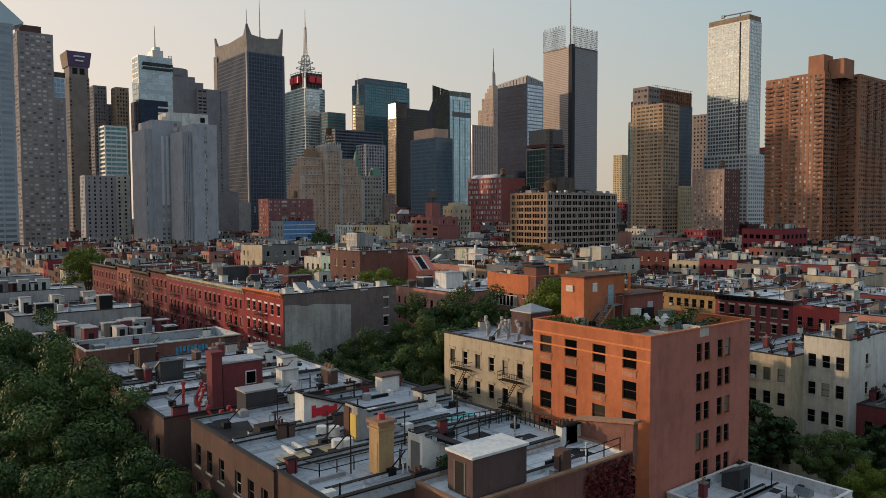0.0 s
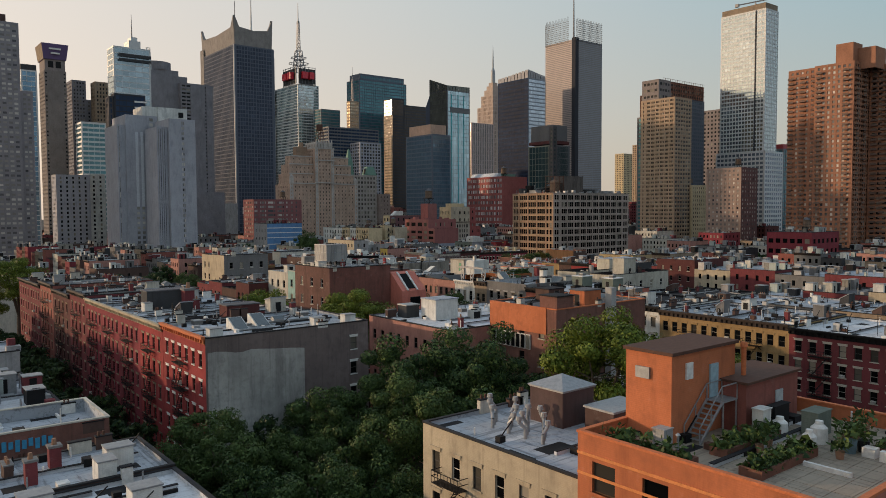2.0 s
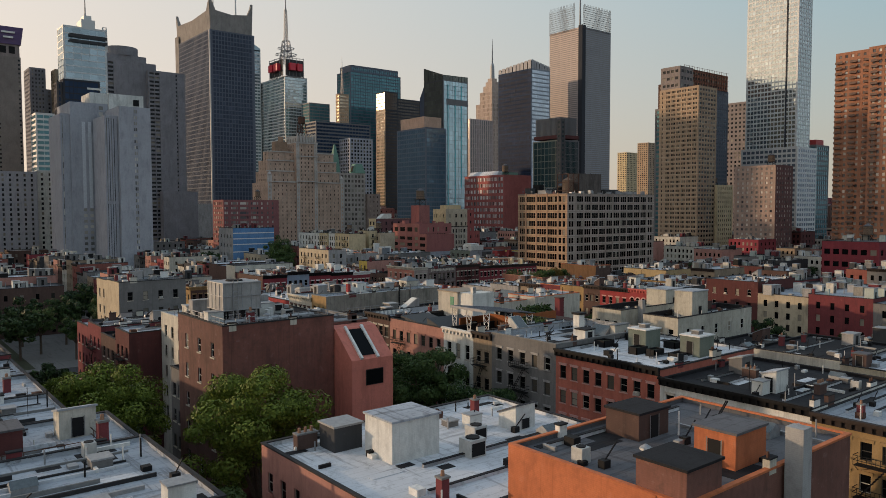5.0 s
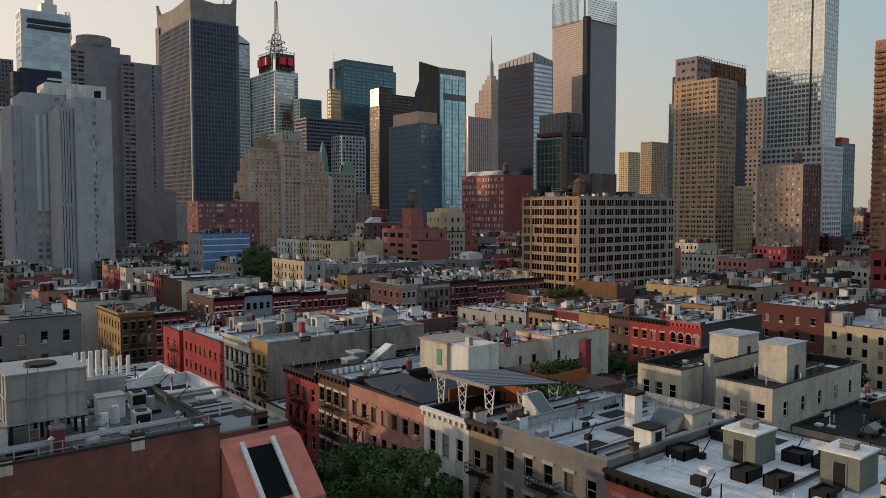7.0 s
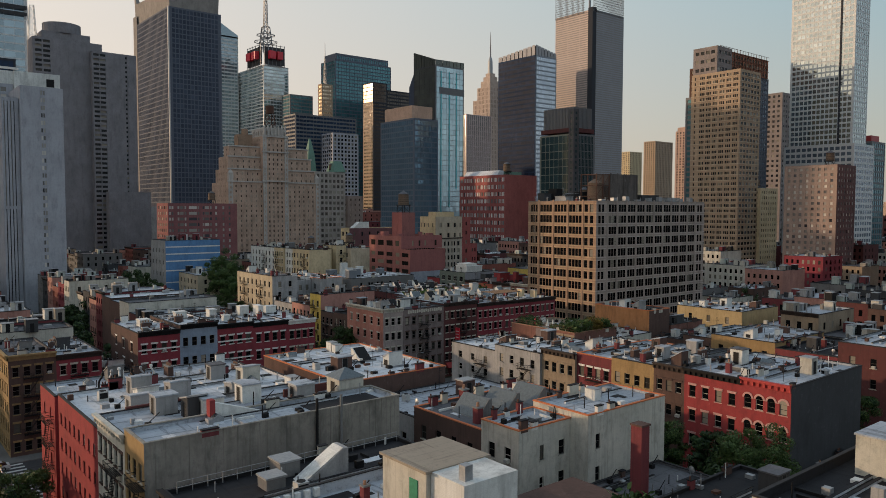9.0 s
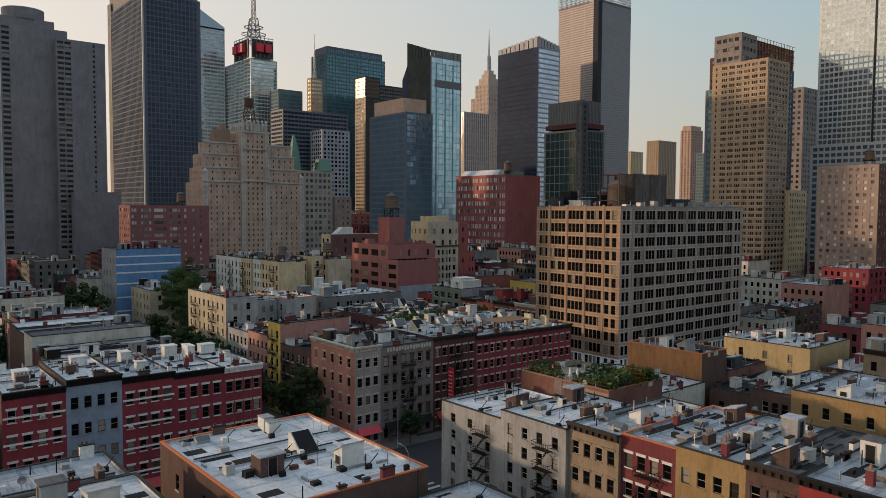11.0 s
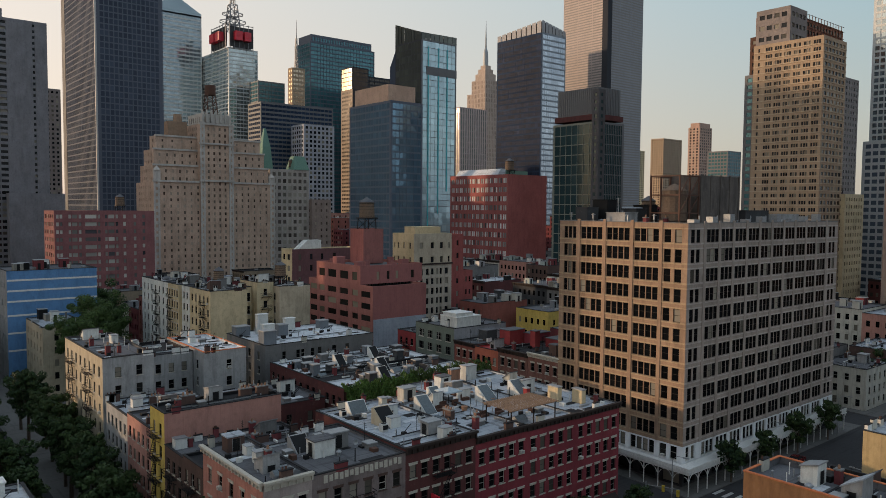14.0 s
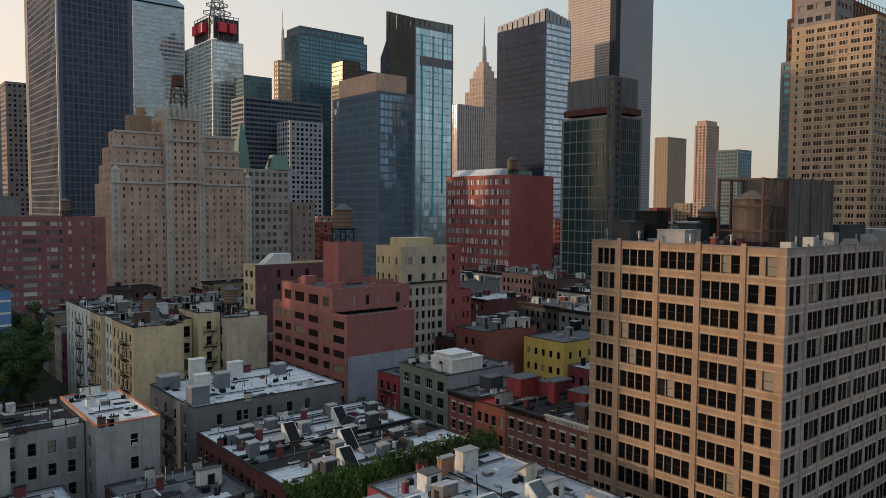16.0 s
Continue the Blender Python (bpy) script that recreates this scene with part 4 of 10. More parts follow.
BROWNFRAME = plain("brown_window_paint", (0.10, 0.055, 0.03), 0.6)

# ---- nearest block: the silver roofs ----
GROUP_A = "row houses with silver roofs"
tenement(21.4, 43, 52.4, 60.4, 20.0, BROWN, "brown brick walk-up with a silver roof and painted stair cover", n=3, floors=6, roof=SILVER, group=GROUP_A, fit=0, heads=0)
tenement(21.4, 43, 45, 52.4, 19.9, BROWN, "brown brick walk-up with a silver and tan roof", n=3, floors=6, roof=SILVER, group=GROUP_A, fit=0, heads=0)
tenement(21.6, 43, 37.5, 45, 19.9, BROWN, "brown brick walk-up with a silver roof and tan chimney", n=3, floors=6, roof=SILVER, group=GROUP_A, fit=0, heads=0)
tenement(27.5, 43, 32.4, 37.5, 19.9, FACTORYBRICK, "weathered brick corner house with a white roof", n=1, floors=6, roof=WHITEROOF, group=GROUP_A, fit=0, heads=0, cope=COPING)
tenement(24, 43, 60.6, 66, 17.6, BROWN, "low brick house with a black tar roof", n=2, floors=5, roof=TAR, group=GROUP_A, fit=2, heads=0)
tenement(21, 43, 66, 75, 18.9, BROWN, "brown walk-up with a silver roof and red vents", n=3, floors=5, roof=SILVER, group=GROUP_A, fit=2, heads=0)
tenement(21, 43, 75, 84, 19.0, BROWN, "brown walk-up with a pale coated roof", n=3, floors=5, roof=WHITEROOF, group=GROUP_A, fit=4, heads=1)
tenement(22, 43, 84, 93, 19.2, BROWN, "brown walk-up with a silver coated roof", n=3, floors=5, roof=SILVER, group=GROUP_A, fit=4, heads=1)
tenement(22, 42.2, 93, 98.2, 17.0, BROWN, "brown walk-up with a patched silver roof", n=3, floors=5, roof=SILVER, group=GROUP_A, fit=4)
tenement(22, 42, 98.3, 107, 20.0, FACTORYBRICK, "weathered brick house with a deep white parapet", n=3, floors=6, roof=SILVER, group=GROUP_A, fit=2, heads=0, cope=OFFWHITE, drop=1.2)
y = 107.2
for k in range(16):
    wd = (9.2, 8.4, 10.0, 9.0)[k % 4]
    tenement(21, 42, y, y + wd, 16.8 + (0, 0.5, 0.3, -0.4, 2.6)[k % 5], (OFFWHITE, BROWN, WHITEWALL, CREAM, LIGHTGREY)[k % 5], "walk-up house with a pale coated roof", n=3, floors=5, roof=(SILVER, WHITEROOF, SILVER, GREYROOF)[k % 4], group=GROUP_A, near=False, fit=5)
    y += wd
    if y > 246:
        break

# ---- second block: orange house, cream house, the long red row ----
tenement(60, 74, 30, 41, 10.2, WHITEWALL, "low white painted house with chimneys and vents", n=3, w=0, floors=3, roof=WHITEROOF, fit=7, heads=1, cope=WHITETRIM, drop=1.0)
tenement(60, 74, 18, 30, 9.5, LIGHTGREY, "low pale house with a white roof", n=3, w=0, floors=3, roof=SILVER, fit=7, heads=1, cope=WHITETRIM, drop=1.0)
tenement(100, 118.5, 131, 153, 8.5, DARKRED, "low brick workshop with a dark roof and red trim", n=4, floors=2, roof=TAR, cope=REDPIPE, fit=5)
hollow(57, 98, 75.3, 118)

# West wall: duller, redder orange with the shade put into its colour.
orange = tenement(57.6, 75.3, 41.3, 56.5, 25.4, ORANGE, "six-storey orange painted brick building with a roof garden", n=4, w=0, floors=8, roof=TANROOF, cope=ORANGECOPING, w_mat=masonry("shaded_orange_brick", (0.50, 0.165, 0.115), 0.25, 0.25), style="plain", trim=ORANGE, frame_mat=BROWNFRAME, ww=1.9, wh=2.0, fit=1, heads=0, name="orange_building", inner=ORANGE, n_cols=[(1.1, 2.75), (4.6, 6.25), (8.3, 9.95), (12.0, 13.65)], w_cols=[(7.6, 8.6), (9.0, 10.0), (11.4, 12.4), (12.8, 13.8)], drop=0.9)
tenement(60.2, 76, 57.0, 75.2, 21.3, CREAM, "cream painted tenement with black fire escapes", n=7, floors=6, roof=SILVER, style="stone", trim=CREAM, ww=0.95, escapes=(("n", 4.0, 3.2), ("n", 13.0, 3.2)), fit=1, heads=0, w_mat=BROWN)
LONGROW = "red brick row with fire escapes"
for k, (a, c) in enumerate([(118.2, 134.4), (134.5, 145.3), (145.3, 156.2), (156.2, 167.1), (167.1, 178), (178, 192), (192, 208), (208, 222), (222, 235), (235, 249.5)]):
    first = k == 0
    row = tenement(58.5, 82.7 if k < 2 else 80, a, c, (22.6, 22.2, 22.2, 22.2, 22.2, 22.8, 21.6, 22.4, 21.4, 21.3)[k], (REDPAINT, REDPAINT, CRIMSON, CRIMSON, CRIMSON, RED, DARKRED, ORANGE_W, RED, RED)[k],
             ("crimson brick walk-up with orange cornice and blank grey end wall", "red brick walk-up with a pale cornice and fire escape")[0 if first else 1],
             n=6 if first else 4, floors=6, roof=SILVER if k < 5 else GREYROOF, corn=(ORANGECOPING if first else CREAM if k < 5 else DARKTRIM), style="stone", trim=TAN if not first else WHITETRIM,
             w_mat=STUCCO if first else None, ww=0.95,  escapes=(("n", (c - a) / 2, 3.4),) if k < 8 else (), fit=6, group=LONGROW, w_cols=[(21.2, 22.2)] if first else None, heads=1 if not first else 0)
    if k < 6:
        roof_relief(row, 10.2, a, c, (22.6, 22.2, 22.2, 22.2, 22.2, 22.8)[k] - 0.36, 1.1)
# south side of the second block, seen from its yards
tenement(100.5, 119, 41.5, 47.4, 20.2, OFFWHITE, "off-white rendered walk-up with dark windows", n=3, w=2, floors=5, roof=SILVER, fit=4, w_mat=WHITEWALL)
tenement(97, 119, 47.4, 56, 17.6, CREAM, "cream walk-up with small sash windows", n=4, floors=5, roof=SILVER, fit=5)
tenement(103, 119, 34, 41.5, 11.5, RED, "low brick house with a grey roof", n=3, floors=3, roof=GREYROOF, fit=4)
tenement(100, 119, 22, 34, 17, TAN, "tan brick walk-up with a silver roof", n=4, floors=5, roof=SILVER, fit=5, near=False)
tenement(103, 119, 56, 68, 10.5, LIGHTGREY, "low pale house with a white roof and roof units", n=3, floors=3, roof=WHITEROOF, fit=8)
tenement(101, 119, 68, 82, 13.0, TAN, "low brick house with a silver roof", n=4, floors=3, roof=SILVER, fit=8)
tenement(101, 119, 82, 95.6, 15.0, BROWN, "brown brick house with a tan roof", n=3, floors=4, roof=TANROOF, fit=6)
factory = tenement(98.4, 118, 95.8, 109, 25.0, FACTORYBRICK, "brick workshop with an orange painted upper storey", n=3, floors=6, roof=GREYROOF, cope=ORANGECOPING, fit=5, style="plain", heads=0, name="workshop_building")
tenement(90.8, 116, 109.2, 130.4, 21.3, PINK, "pink painted brick tenement with small sash windows", n=9, floors=6, roof=WHITEROOF, ww=0.9, wh=1.6, fit=7, trim=PINK)
# North wall is a darker stained brick, with its shade put into the colour.
tankhouse = tenement(97.8, 112.4, 155.5, 170, 27.2, masonry("stained_red_brick", (0.22, 0.085, 0.065), 0.5, 0.55), "tall dark brick building with a water tank on its roof", n=3, floors=7, roof=GREYROOF, fit=2, heads=0, n_mat=masonry("shaded_stained_brick", (0.17, 0.085, 0.07), 0.5, 0.5), frame_mat=WHITETRIM, name="tall_brick_building", drop=0.7)
tenement(112.5, 118.5, 157.2, 170, 26.0, MATS["stained_red_brick"], "brick wing with a plain grey roof", roof=masonry("grey_roof_sheet", (0.25, 0.26, 0.28), 0.1, 0.15, courses=False), fit=1, heads=0, cope=GREYCOPING, drop=0.3)
stair = thing("stair_tower", 115.5, 157, 0, "salmon painted stair tower with a slanting skylight", "building")
hollow(112.5, 118.6, 151.4, 163)
g = Geo()
sx0, sx1 = -3.0, 3.1
P = [(-5.6, 0), (-5.6, 21.9), (-1.6, 25.4), (0.0, 25.6), (0.0, 0)]
for x, o in ((sx0, 1), (sx1, -1)):
    for k in range(1, 4):
        q = [(x, P[k][0], 0), (x, P[k + 1][0], 0), (x, P[k + 1][0], P[k + 1][1]), (x, P[k][0], P[k][1])]
        if k == 3:
            continue
        g.quads([q])
for (y0, z0), (y1, z1) in zip(P, P[1:]):
    g.quads([[(sx0, y0, z0), (sx1, y0, z0), (sx1, y1, z1), (sx0, y1, z1)]])
part("wall", g, [SALMON], stair)
g = Geo()
g.quads([[(-1.3, -5.2, 22.33), (0.7, -5.2, 22.33), (0.7, -1.9, 25.2), (-1.3, -1.9, 25.2)]])
part("sloping_skylight", g, [GLASS], stair)
for a in (-1.75, 0.65):
    g = Geo()
    g.beam((a + 0.2, -5.65, 22.0), (a + 0.2, -1.6, 25.55), 0.34)
    part("white_edge", g, [WHITETRIM], stair)
g = Geo()
g.box(-1.0, 1.6, -5.66, -5.6, 18.6, 20.6)
fr_ = part("window", g, [DARKTRIM], stair)
g = Geo()
g.box(-0.9, 1.5, -5.7, -5.66, 18.7, 20.5)
part("window_pane", g, [GLASS], fr_)
for k, (a, c, hh, mt) in enumerate([(170.2, 176.8, 19, GREY), (196.2, 204, 21, DARKRED), (204, 213, 19, BROWN), (213, 222, 20, RED), (222, 230.5, 19, RED)]):
    tenement(99, 118.6, a, c, hh, mt, "brick walk-up with a dark roof and rear windows", n=3, floors=5, roof=(GREYROOF, SILVER, TAR)[k % 3], escapes=(("n", 4, 3),) if k % 2 else (), fit=5, group="row on the second street")
TEAL = masonry("pale_turquoise_paint", (0.30, 0.50, 0.47), 0.35, 0.3, courses=False)
tenement(104, 121, 177, 185.6, 24.6, TEAL, "turquoise painted house with a white parapet roof", n=3, floors=7, roof=WHITEROOF, cope=OFFWHITE, fit=1, heads=0, drop=1.1, group="row on the second street")
tenement(104, 121, 185.6, 196, 24.0, OFFWHITE, "pale house with a white roof and panel antennas", n=3, floors=7, roof=WHITEROOF, cope=OFFWHITE, fit=3, heads=1, drop=0.5, group="row on the second street")
tenement(107, 120.5, 231, 240, 26, TAN, "grey and tan apartment house with plain walls", n=0, w=4, floors=7, roof=SILVER, fit=5, w_mat=GREY, n_mat=CREAM, ww=1.0)
tenement(107, 119.5, 240, 248, 25.8, CREAM, "cream apartment wing with a flat roof", n=2, floors=7, roof=SILVER, fit=3)
hollow(98, 121, 284, 330)
# ---- third block ----
ROWH = "painted row houses on the tree-lined street"
FX = 139.5
tenement(FX, 164, 189.9, 199, 20.5, REDPAINT, "red painted tenement with a black bracketed cornice", n=4, floors=6, roof=TAR, corn=BLACKTRIM, style="stone", trim=REDPAINT, escapes=(("n", 4.5, 3.0),), group=ROWH, fit=2, w_mat=BROWN, heads=0)
tenement(FX, 160, 182.2, 189.9, 21.5, BROWN, "brown brick tenement with a fire escape", n=4, floors=6, roof=SILVER, corn=DARKTRIM, style="stone", escapes=(("n", 3.9, 3.0),), group=ROWH, fit=2, heads=0, drop=1.0)
tenement(FX, 160, 167, 182.2, 21.3, PINK, "pink painted tenement with arched lintels", n=7, floors=6, roof=TAR, style="stone", trim=PINK, escapes=(("n", 3.0, 3.0),), group=ROWH, fit=0, heads=0, drop=1.0)
tenement(FX, 160, 159.7, 167, 21.4, WHITEWALL, "white painted house with tall dark windows", n=3, floors=5, roof=TAR, corn=WHITETRIM, wh=2.3, group=ROWH, fit=0, heads=0, drop=0.9)
tenement(FX, 160, 155.5, 159.7, 21.6, TAN, "narrow brownstone house with a heavy cornice", n=2, floors=5, roof=SILVER, corn=DARKTRIM, style="stone", trim=TAN, group=ROWH, fit=1, heads=0, escapes=(("n", 1.9, 2.6),))
tenement(FX, 161, 142.6, 155.5, 22.1, GREY, "grey painted building with pale window surrounds", n=5, floors=6, roof=SILVER, style="stone", trim=LIGHTGREY, group=ROWH, fit=2, escapes=(("n", 6.3, 3.2),), cope=GREYCOPING, heads=0, drop=0.9)
tenement(FX, 161, 126, 142.6, 21.4, masonry("bright_orange_red_brick", (0.50, 0.135, 0.085), 0.3), "orange-red tenement with a black cornice and white roof", n=8, floors=6, roof=WHITEROOF, corn=BLACKTRIM, style="stone", trim=PINKTRIM, group=ROWH, fit=1, heads=0)
tenement(FX, 160, 108.2, 126, 20.4, WHITEWALL, "white painted tenement with a black cornice", n=8, floors=6, roof=TAR, corn=BLACKTRIM, style="stone", group=ROWH, fit=7, heads=2)
tenement(FX, 160, 96, 108.2, 20.0, YELLOW, "ochre painted tenement with a brown bracketed cornice", n=6, floors=6, roof=SILVER, corn=DARKTRIM, style="stone", trim=YELLOW, group=ROWH, fit=7, heads=2, escapes=(("n", 6.0, 3.2),))
tenement(FX, 160, 84.2, 96, 20.0, YELLOW, "ochre painted tenement with a brown cornice", n=6, floors=6, roof=SILVER, corn=DARKTRIM, style="stone", trim=YELLOW, group=ROWH, fit=6, escapes=(("n", 5.8, 3.2),))
tenement(FX, 160, 68, 84.2, 19.6, RED, "red brick tenement with a black cornice", n=7, floors=6, roof=WHITEROOF, corn=BLACKTRIM, style="stone", group=ROWH, fit=7, heads=2, escapes=(("n", 5, 3.2),))
tenement(FX, 160, 59.5, 68, 19.2, REDPAINT, "red painted house with black windows", n=4, floors=5, roof=SILVER, style="plain", trim=REDPAINT, group=ROWH, fit=5, escapes=(("n", 4, 3.2),))
tenement(FX, 160, 48, 59.5, 18.6, PINK, "pink rendered house with a silver roof", n=4, floors=5, roof=SILVER, group=ROWH, fit=5)
tenement(FX, 156, 199.2, 205.4, 14.2, OFFWHITE, "low house with a pale roof between taller walls", n=2, floors=4, roof=WHITEROOF, group=ROWH, fit=2, heads=0)
tenement(140, 169, 205.6, 211.7, 22.8, CONCRETE, "tan tenement with a blank stained concrete side wall", n=3, floors=6, roof=SILVER, n_mat=YELLOW, style="plain", escapes=(("n", 5.0, 3.0),), group=ROWH, fit=1, heads=0, cope=CONCRETE, drop=0.5)
tenement(140, 169, 211.7, 221.8, 22.0, OFFWHITE, "cream house with brown brick trim and fire escape", n=5, floors=6, roof=SILVER, style="stone", trim=BROWN, escapes=(("n", 7.6, 3.0),), corn=OFFWHITE, group=ROWH, fit=3, heads=1)
tenement(140, 168, 221.8, 240.8, 20.5, REDPAINT, "red painted walk-up with small windows and a pale roof", n=8, floors=6, roof=WHITEROOF, ww=0.85, wh=1.4, trim=REDPAINT, group=ROWH, fit=7, heads=2)
tenement(140, 168, 242.9, 251.9, 19.8, REDPAINT, "red painted corner walk-up with a fire escape", n=2, floors=6, roof=SILVER, ww=0.85, wh=1.4, trim=REDPAINT, group=ROWH, fit=6, heads=1, escapes=(("n", 6.8, 2.6),))
# Dark grey solid in place of the open shaft and its shade.
tenement(144, 166, 240.8, 242.9, 17.5, DARKGREY, "dark solid infill for the shaft between two red houses", roof=TAR, group=ROWH, fit=0, heads=0)
tenement(174, 193, 226.5, 252, 19.6, BROWN, "brick corner house with a white roof and orange coping", n=3, w=0, floors=5, roof=WHITEROOF, fit=7, cope=ORANGECOPING, heads=2)
# south side of the third block, seen from its yards
REAR = "rear houses of the third block"
REARWHITE = masonry("yellowed_white_render", (0.50, 0.475, 0.395), 0.45, 0.35, courses=False)
tenement(176.7, 198, 199.8, 213, 18.6, BROWN, "brown brick house with shed skylights on a dark roof", n=4, floors=5, roof=GREYROOF, fit=1, heads=0, group=REAR, cope=ORANGECOPING)
tenement(177, 199, 213, 226, 17.0, LIGHTGREY, "light grey rear house with a silver roof", n=3, floors=4, roof=SILVER, fit=4, group=REAR)
tenement(176.7, 185.4, 193.6, 199.8, 19.9, OFFWHITE, "off-white rear house with orange coping and small windows", n=2, w_cols=[(3.4, 4.1), (6.6, 7.6)], floors=5, roof=SILVER, cope=ORANGECOPING, fit=2, heads=0, group=REAR, trim=OFFWHITE)
tenement(185.4, 200.5, 191.0, 199.8, 20.7, OFFWHITE, "off-white rear wing with orange coping", w_cols=[(1.4, 2.2)], floors=5, roof=SILVER, cope=ORANGECOPING, fit=1, heads=0, group=REAR, trim=OFFWHITE)
tenement(177.5, 199, 180, 190.8, 12.6, GREY, "low grey rear building with a flat roof", n=3, floors=3, roof=GREYROOF, fit=2, heads=0, group=REAR)
tenement(174, 198, 158.4, 165, 22.1, REARWHITE, "cream rear house with a flat tar roof", n=3, w=0, floors=6, roof=TAR, fit=1, heads=0, group=REAR, trim=REARWHITE, frame_mat=WHITETRIM, drop=0.9)
tenement(176, 198, 153.8, 158.2, 13, DARKGREY, "narrow dark wing between two cream houses", n=1, floors=3, roof=TAR, fit=1, heads=0, group=REAR)
tenement(174, 198, 146.5, 153.6, 22.0, REARWHITE, "cream rear house with white sashes and a tar roof", n=3, w=5, floors=6, roof=TAR, fit=1, heads=0, group=REAR, trim=REARWHITE, frame_mat=WHITETRIM, drop=0.9)
for k, (a, c, hh, mt, rf) in enumerate([(165.2, 179.8, 15.0, GREY, TAR), (136, 146.3, 17, CREAM, TAR), (122, 136, 18, OFFWHITE, TAR), (108, 122, 17.5, CREAM, SILVER), (94, 108, 18, GREY, SILVER), (80, 94, 18, TAN, SILVER), (64, 80, 18, RED, SILVER)]):
    tenement(178.5, 199, a, c, hh, mt, "rendered rear of a low house with small windows", n=3, w=2 if k in (1, 3) else 0, floors=max(4, int(hh / 3.3)), roof=rf, fit=5, group=REAR, trim=mt)
# ---- fourth block ----
ROWK = "row with the arched red house"
tenement(219.5, 242.5, 183.8, 191.1, 20.2, REDPAINT, "bright red house with white arched windows", n=4, floors=5, roof=SILVER, style="arch", trim=PINKTRIM, corn=REDPIPE, w_mat=DARKGREY, group=ROWK, fit=4, ww=1.1, wh=1.5)
tenement(219.5, 241, 191.1, 200.4, 20.0, REDPAINT, "bright red house with white window lintels", n=4, floors=5, roof=SILVER, style="stone", trim=PINKTRIM, corn=BLACKTRIM, group=ROWK, fit=5)
tenement(219.5, 240, 200.4, 206, 20.0, BROWN, "narrow brownstone house with a dark cornice", n=3, floors=5, roof=GREYROOF, style="stone", trim=BROWN, corn=DARKTRIM, group=ROWK, fit=3)
tenement(219.5, 240, 206, 214.4, 19.6, YELLOW, "ochre painted house with a silver roof", n=4, floors=5, roof=SILVER, trim=YELLOW, group=ROWK, fit=6, heads=2)
tenement(219.5, 240, 214.4, 222, 19.2, RED, "red brick house with white lintels and a fire escape", n=4, floors=5, roof=SILVER, style="stone", trim=WHITETRIM, escapes=(("n", 4, 3),), group=ROWK, fit=6, cope=ORANGECOPING)
tenement(219, 240, 222, 230, 18.8, TAN, "tan brick house with a red cornice", n=4, floors=5, roof=SILVER, style="stone", trim=TAN, corn=DARKTRIM, group=ROWK, fit=5)
tenement(218.5, 235.8, 230, 242.2, 17.9, LIGHTGREY, "grey rendered building with fire escape and roof condensers", n=4, floors=6, roof=WHITEROOF, escapes=(("n", 8.5, 3.0),), group=ROWK, fit=10, trim=LIGHTGREY)
tenement(218.5, 234, 242.2, 255.5, 16.6, LIGHTGREY, "light grey corner building with a white roof", n=3, floors=6, roof=WHITEROOF, escapes=(("n", 9.5, 3.0),), group=ROWK, fit=4, trim=LIGHTGREY)
tenement(236.2, 250, 237, 255.6, 18.9, FACTORYBRICK, "brick building with a planted roof terrace", n=0, w=0, floors=5, roof=TANROOF, fit=3, heads=1, cope=COPING, drop=0.8)
tenement(250.2, 262.8, 237, 256, 16.4, OFFWHITE, "low house with a white roof and dark skylights", n=0, floors=4, roof=WHITEROOF, fit=10, heads=2)
tenement(263, 271, 237.8, 253.6, 21.2, BROWN, "house with a blank orange painted rear wall", n=0, floors=5, roof=GREYROOF, n_mat=masonry("dull_orange_render", (0.44, 0.185, 0.06), 0.4, courses=False), fit=6, heads=2, cope=ORANGECOPING, drop=0.8)
tenement(271.2, 284.5, 237.4, 253.4, 17.2, FACTORYBRICK, "lower brick house with a cluttered tar roof", n=0, w=3, floors=5, roof=TAR, fit=10, heads=3)
tenement(302.6, 322, 237, 256.4, 17.6, masonry("pale_ochre_render", (0.46, 0.34, 0.16), 0.35, 0.3, courses=False), "pale ochre corner house with a flat roof", n=3, floors=5, roof=SILVER, fit=7, heads=2)
tenement(264, 284.5, 229, 236.8, 15.5, BROWN, "low brown brick rear house", n=2, floors=4, roof=TAR, fit=8, heads=1)
tenement(383, 400, 286, 298, 10.5, OFFWHITE, "low white painted corner building", n=4, w=5, floors=3, roof=GREYROOF, fit=6)
tenement(383, 402, 298.2, 312, 13, GREY, "low grey building with painted wall", n=3, floors=4, roof=GREYROOF, fit=5)
tenement(400.2, 420, 286, 297, 13, BROWN, "low brown brick shop house", w=4, floors=4, roof=SILVER, fit=5)
for k, (a, c, hh, mt, rf) in enumerate([(170, 183.4, 7.5, GREY, TAR), (157, 170, 9.0, OFFWHITE, WHITEROOF), (145, 157, 8.0, GREY, GREYROOF), (134, 145, 12, RED, SILVER), (120, 134, 15, TAN, SILVER), (104, 120, 17, RED, GREYROOF), (90, 104, 18, CREAM, SILVER)]):
    tenement(219.5, 240, a, c, hh, mt, "low brick house with a flat roof", n=4, floors=max(2, int(hh / 3.4)), roof=rf, near=k < 4, fit=7, group=ROWK)
for k, (a, c, hh, mt, rf) in enumerate([(222, 228.8, 17, BROWN, SILVER), (208, 222, 18, YELLOW, SILVER), (196, 208, 17, RED, TAR), (180, 196, 20, DARKRED, SILVER), (166, 180, 17, CREAM, SILVER), (150, 166, 18, RED, SILVER), (134, 150, 17, GREY, SILVER), (115, 134, 18, RED, SILVER)]):
    tenement(263, 284.5, a, c, hh, mt, "brick house with a pale roof and rear windows", n=4, w=0, floors=5, roof=rf, near=k < 4, fit=7, group="south row of the fourth block")
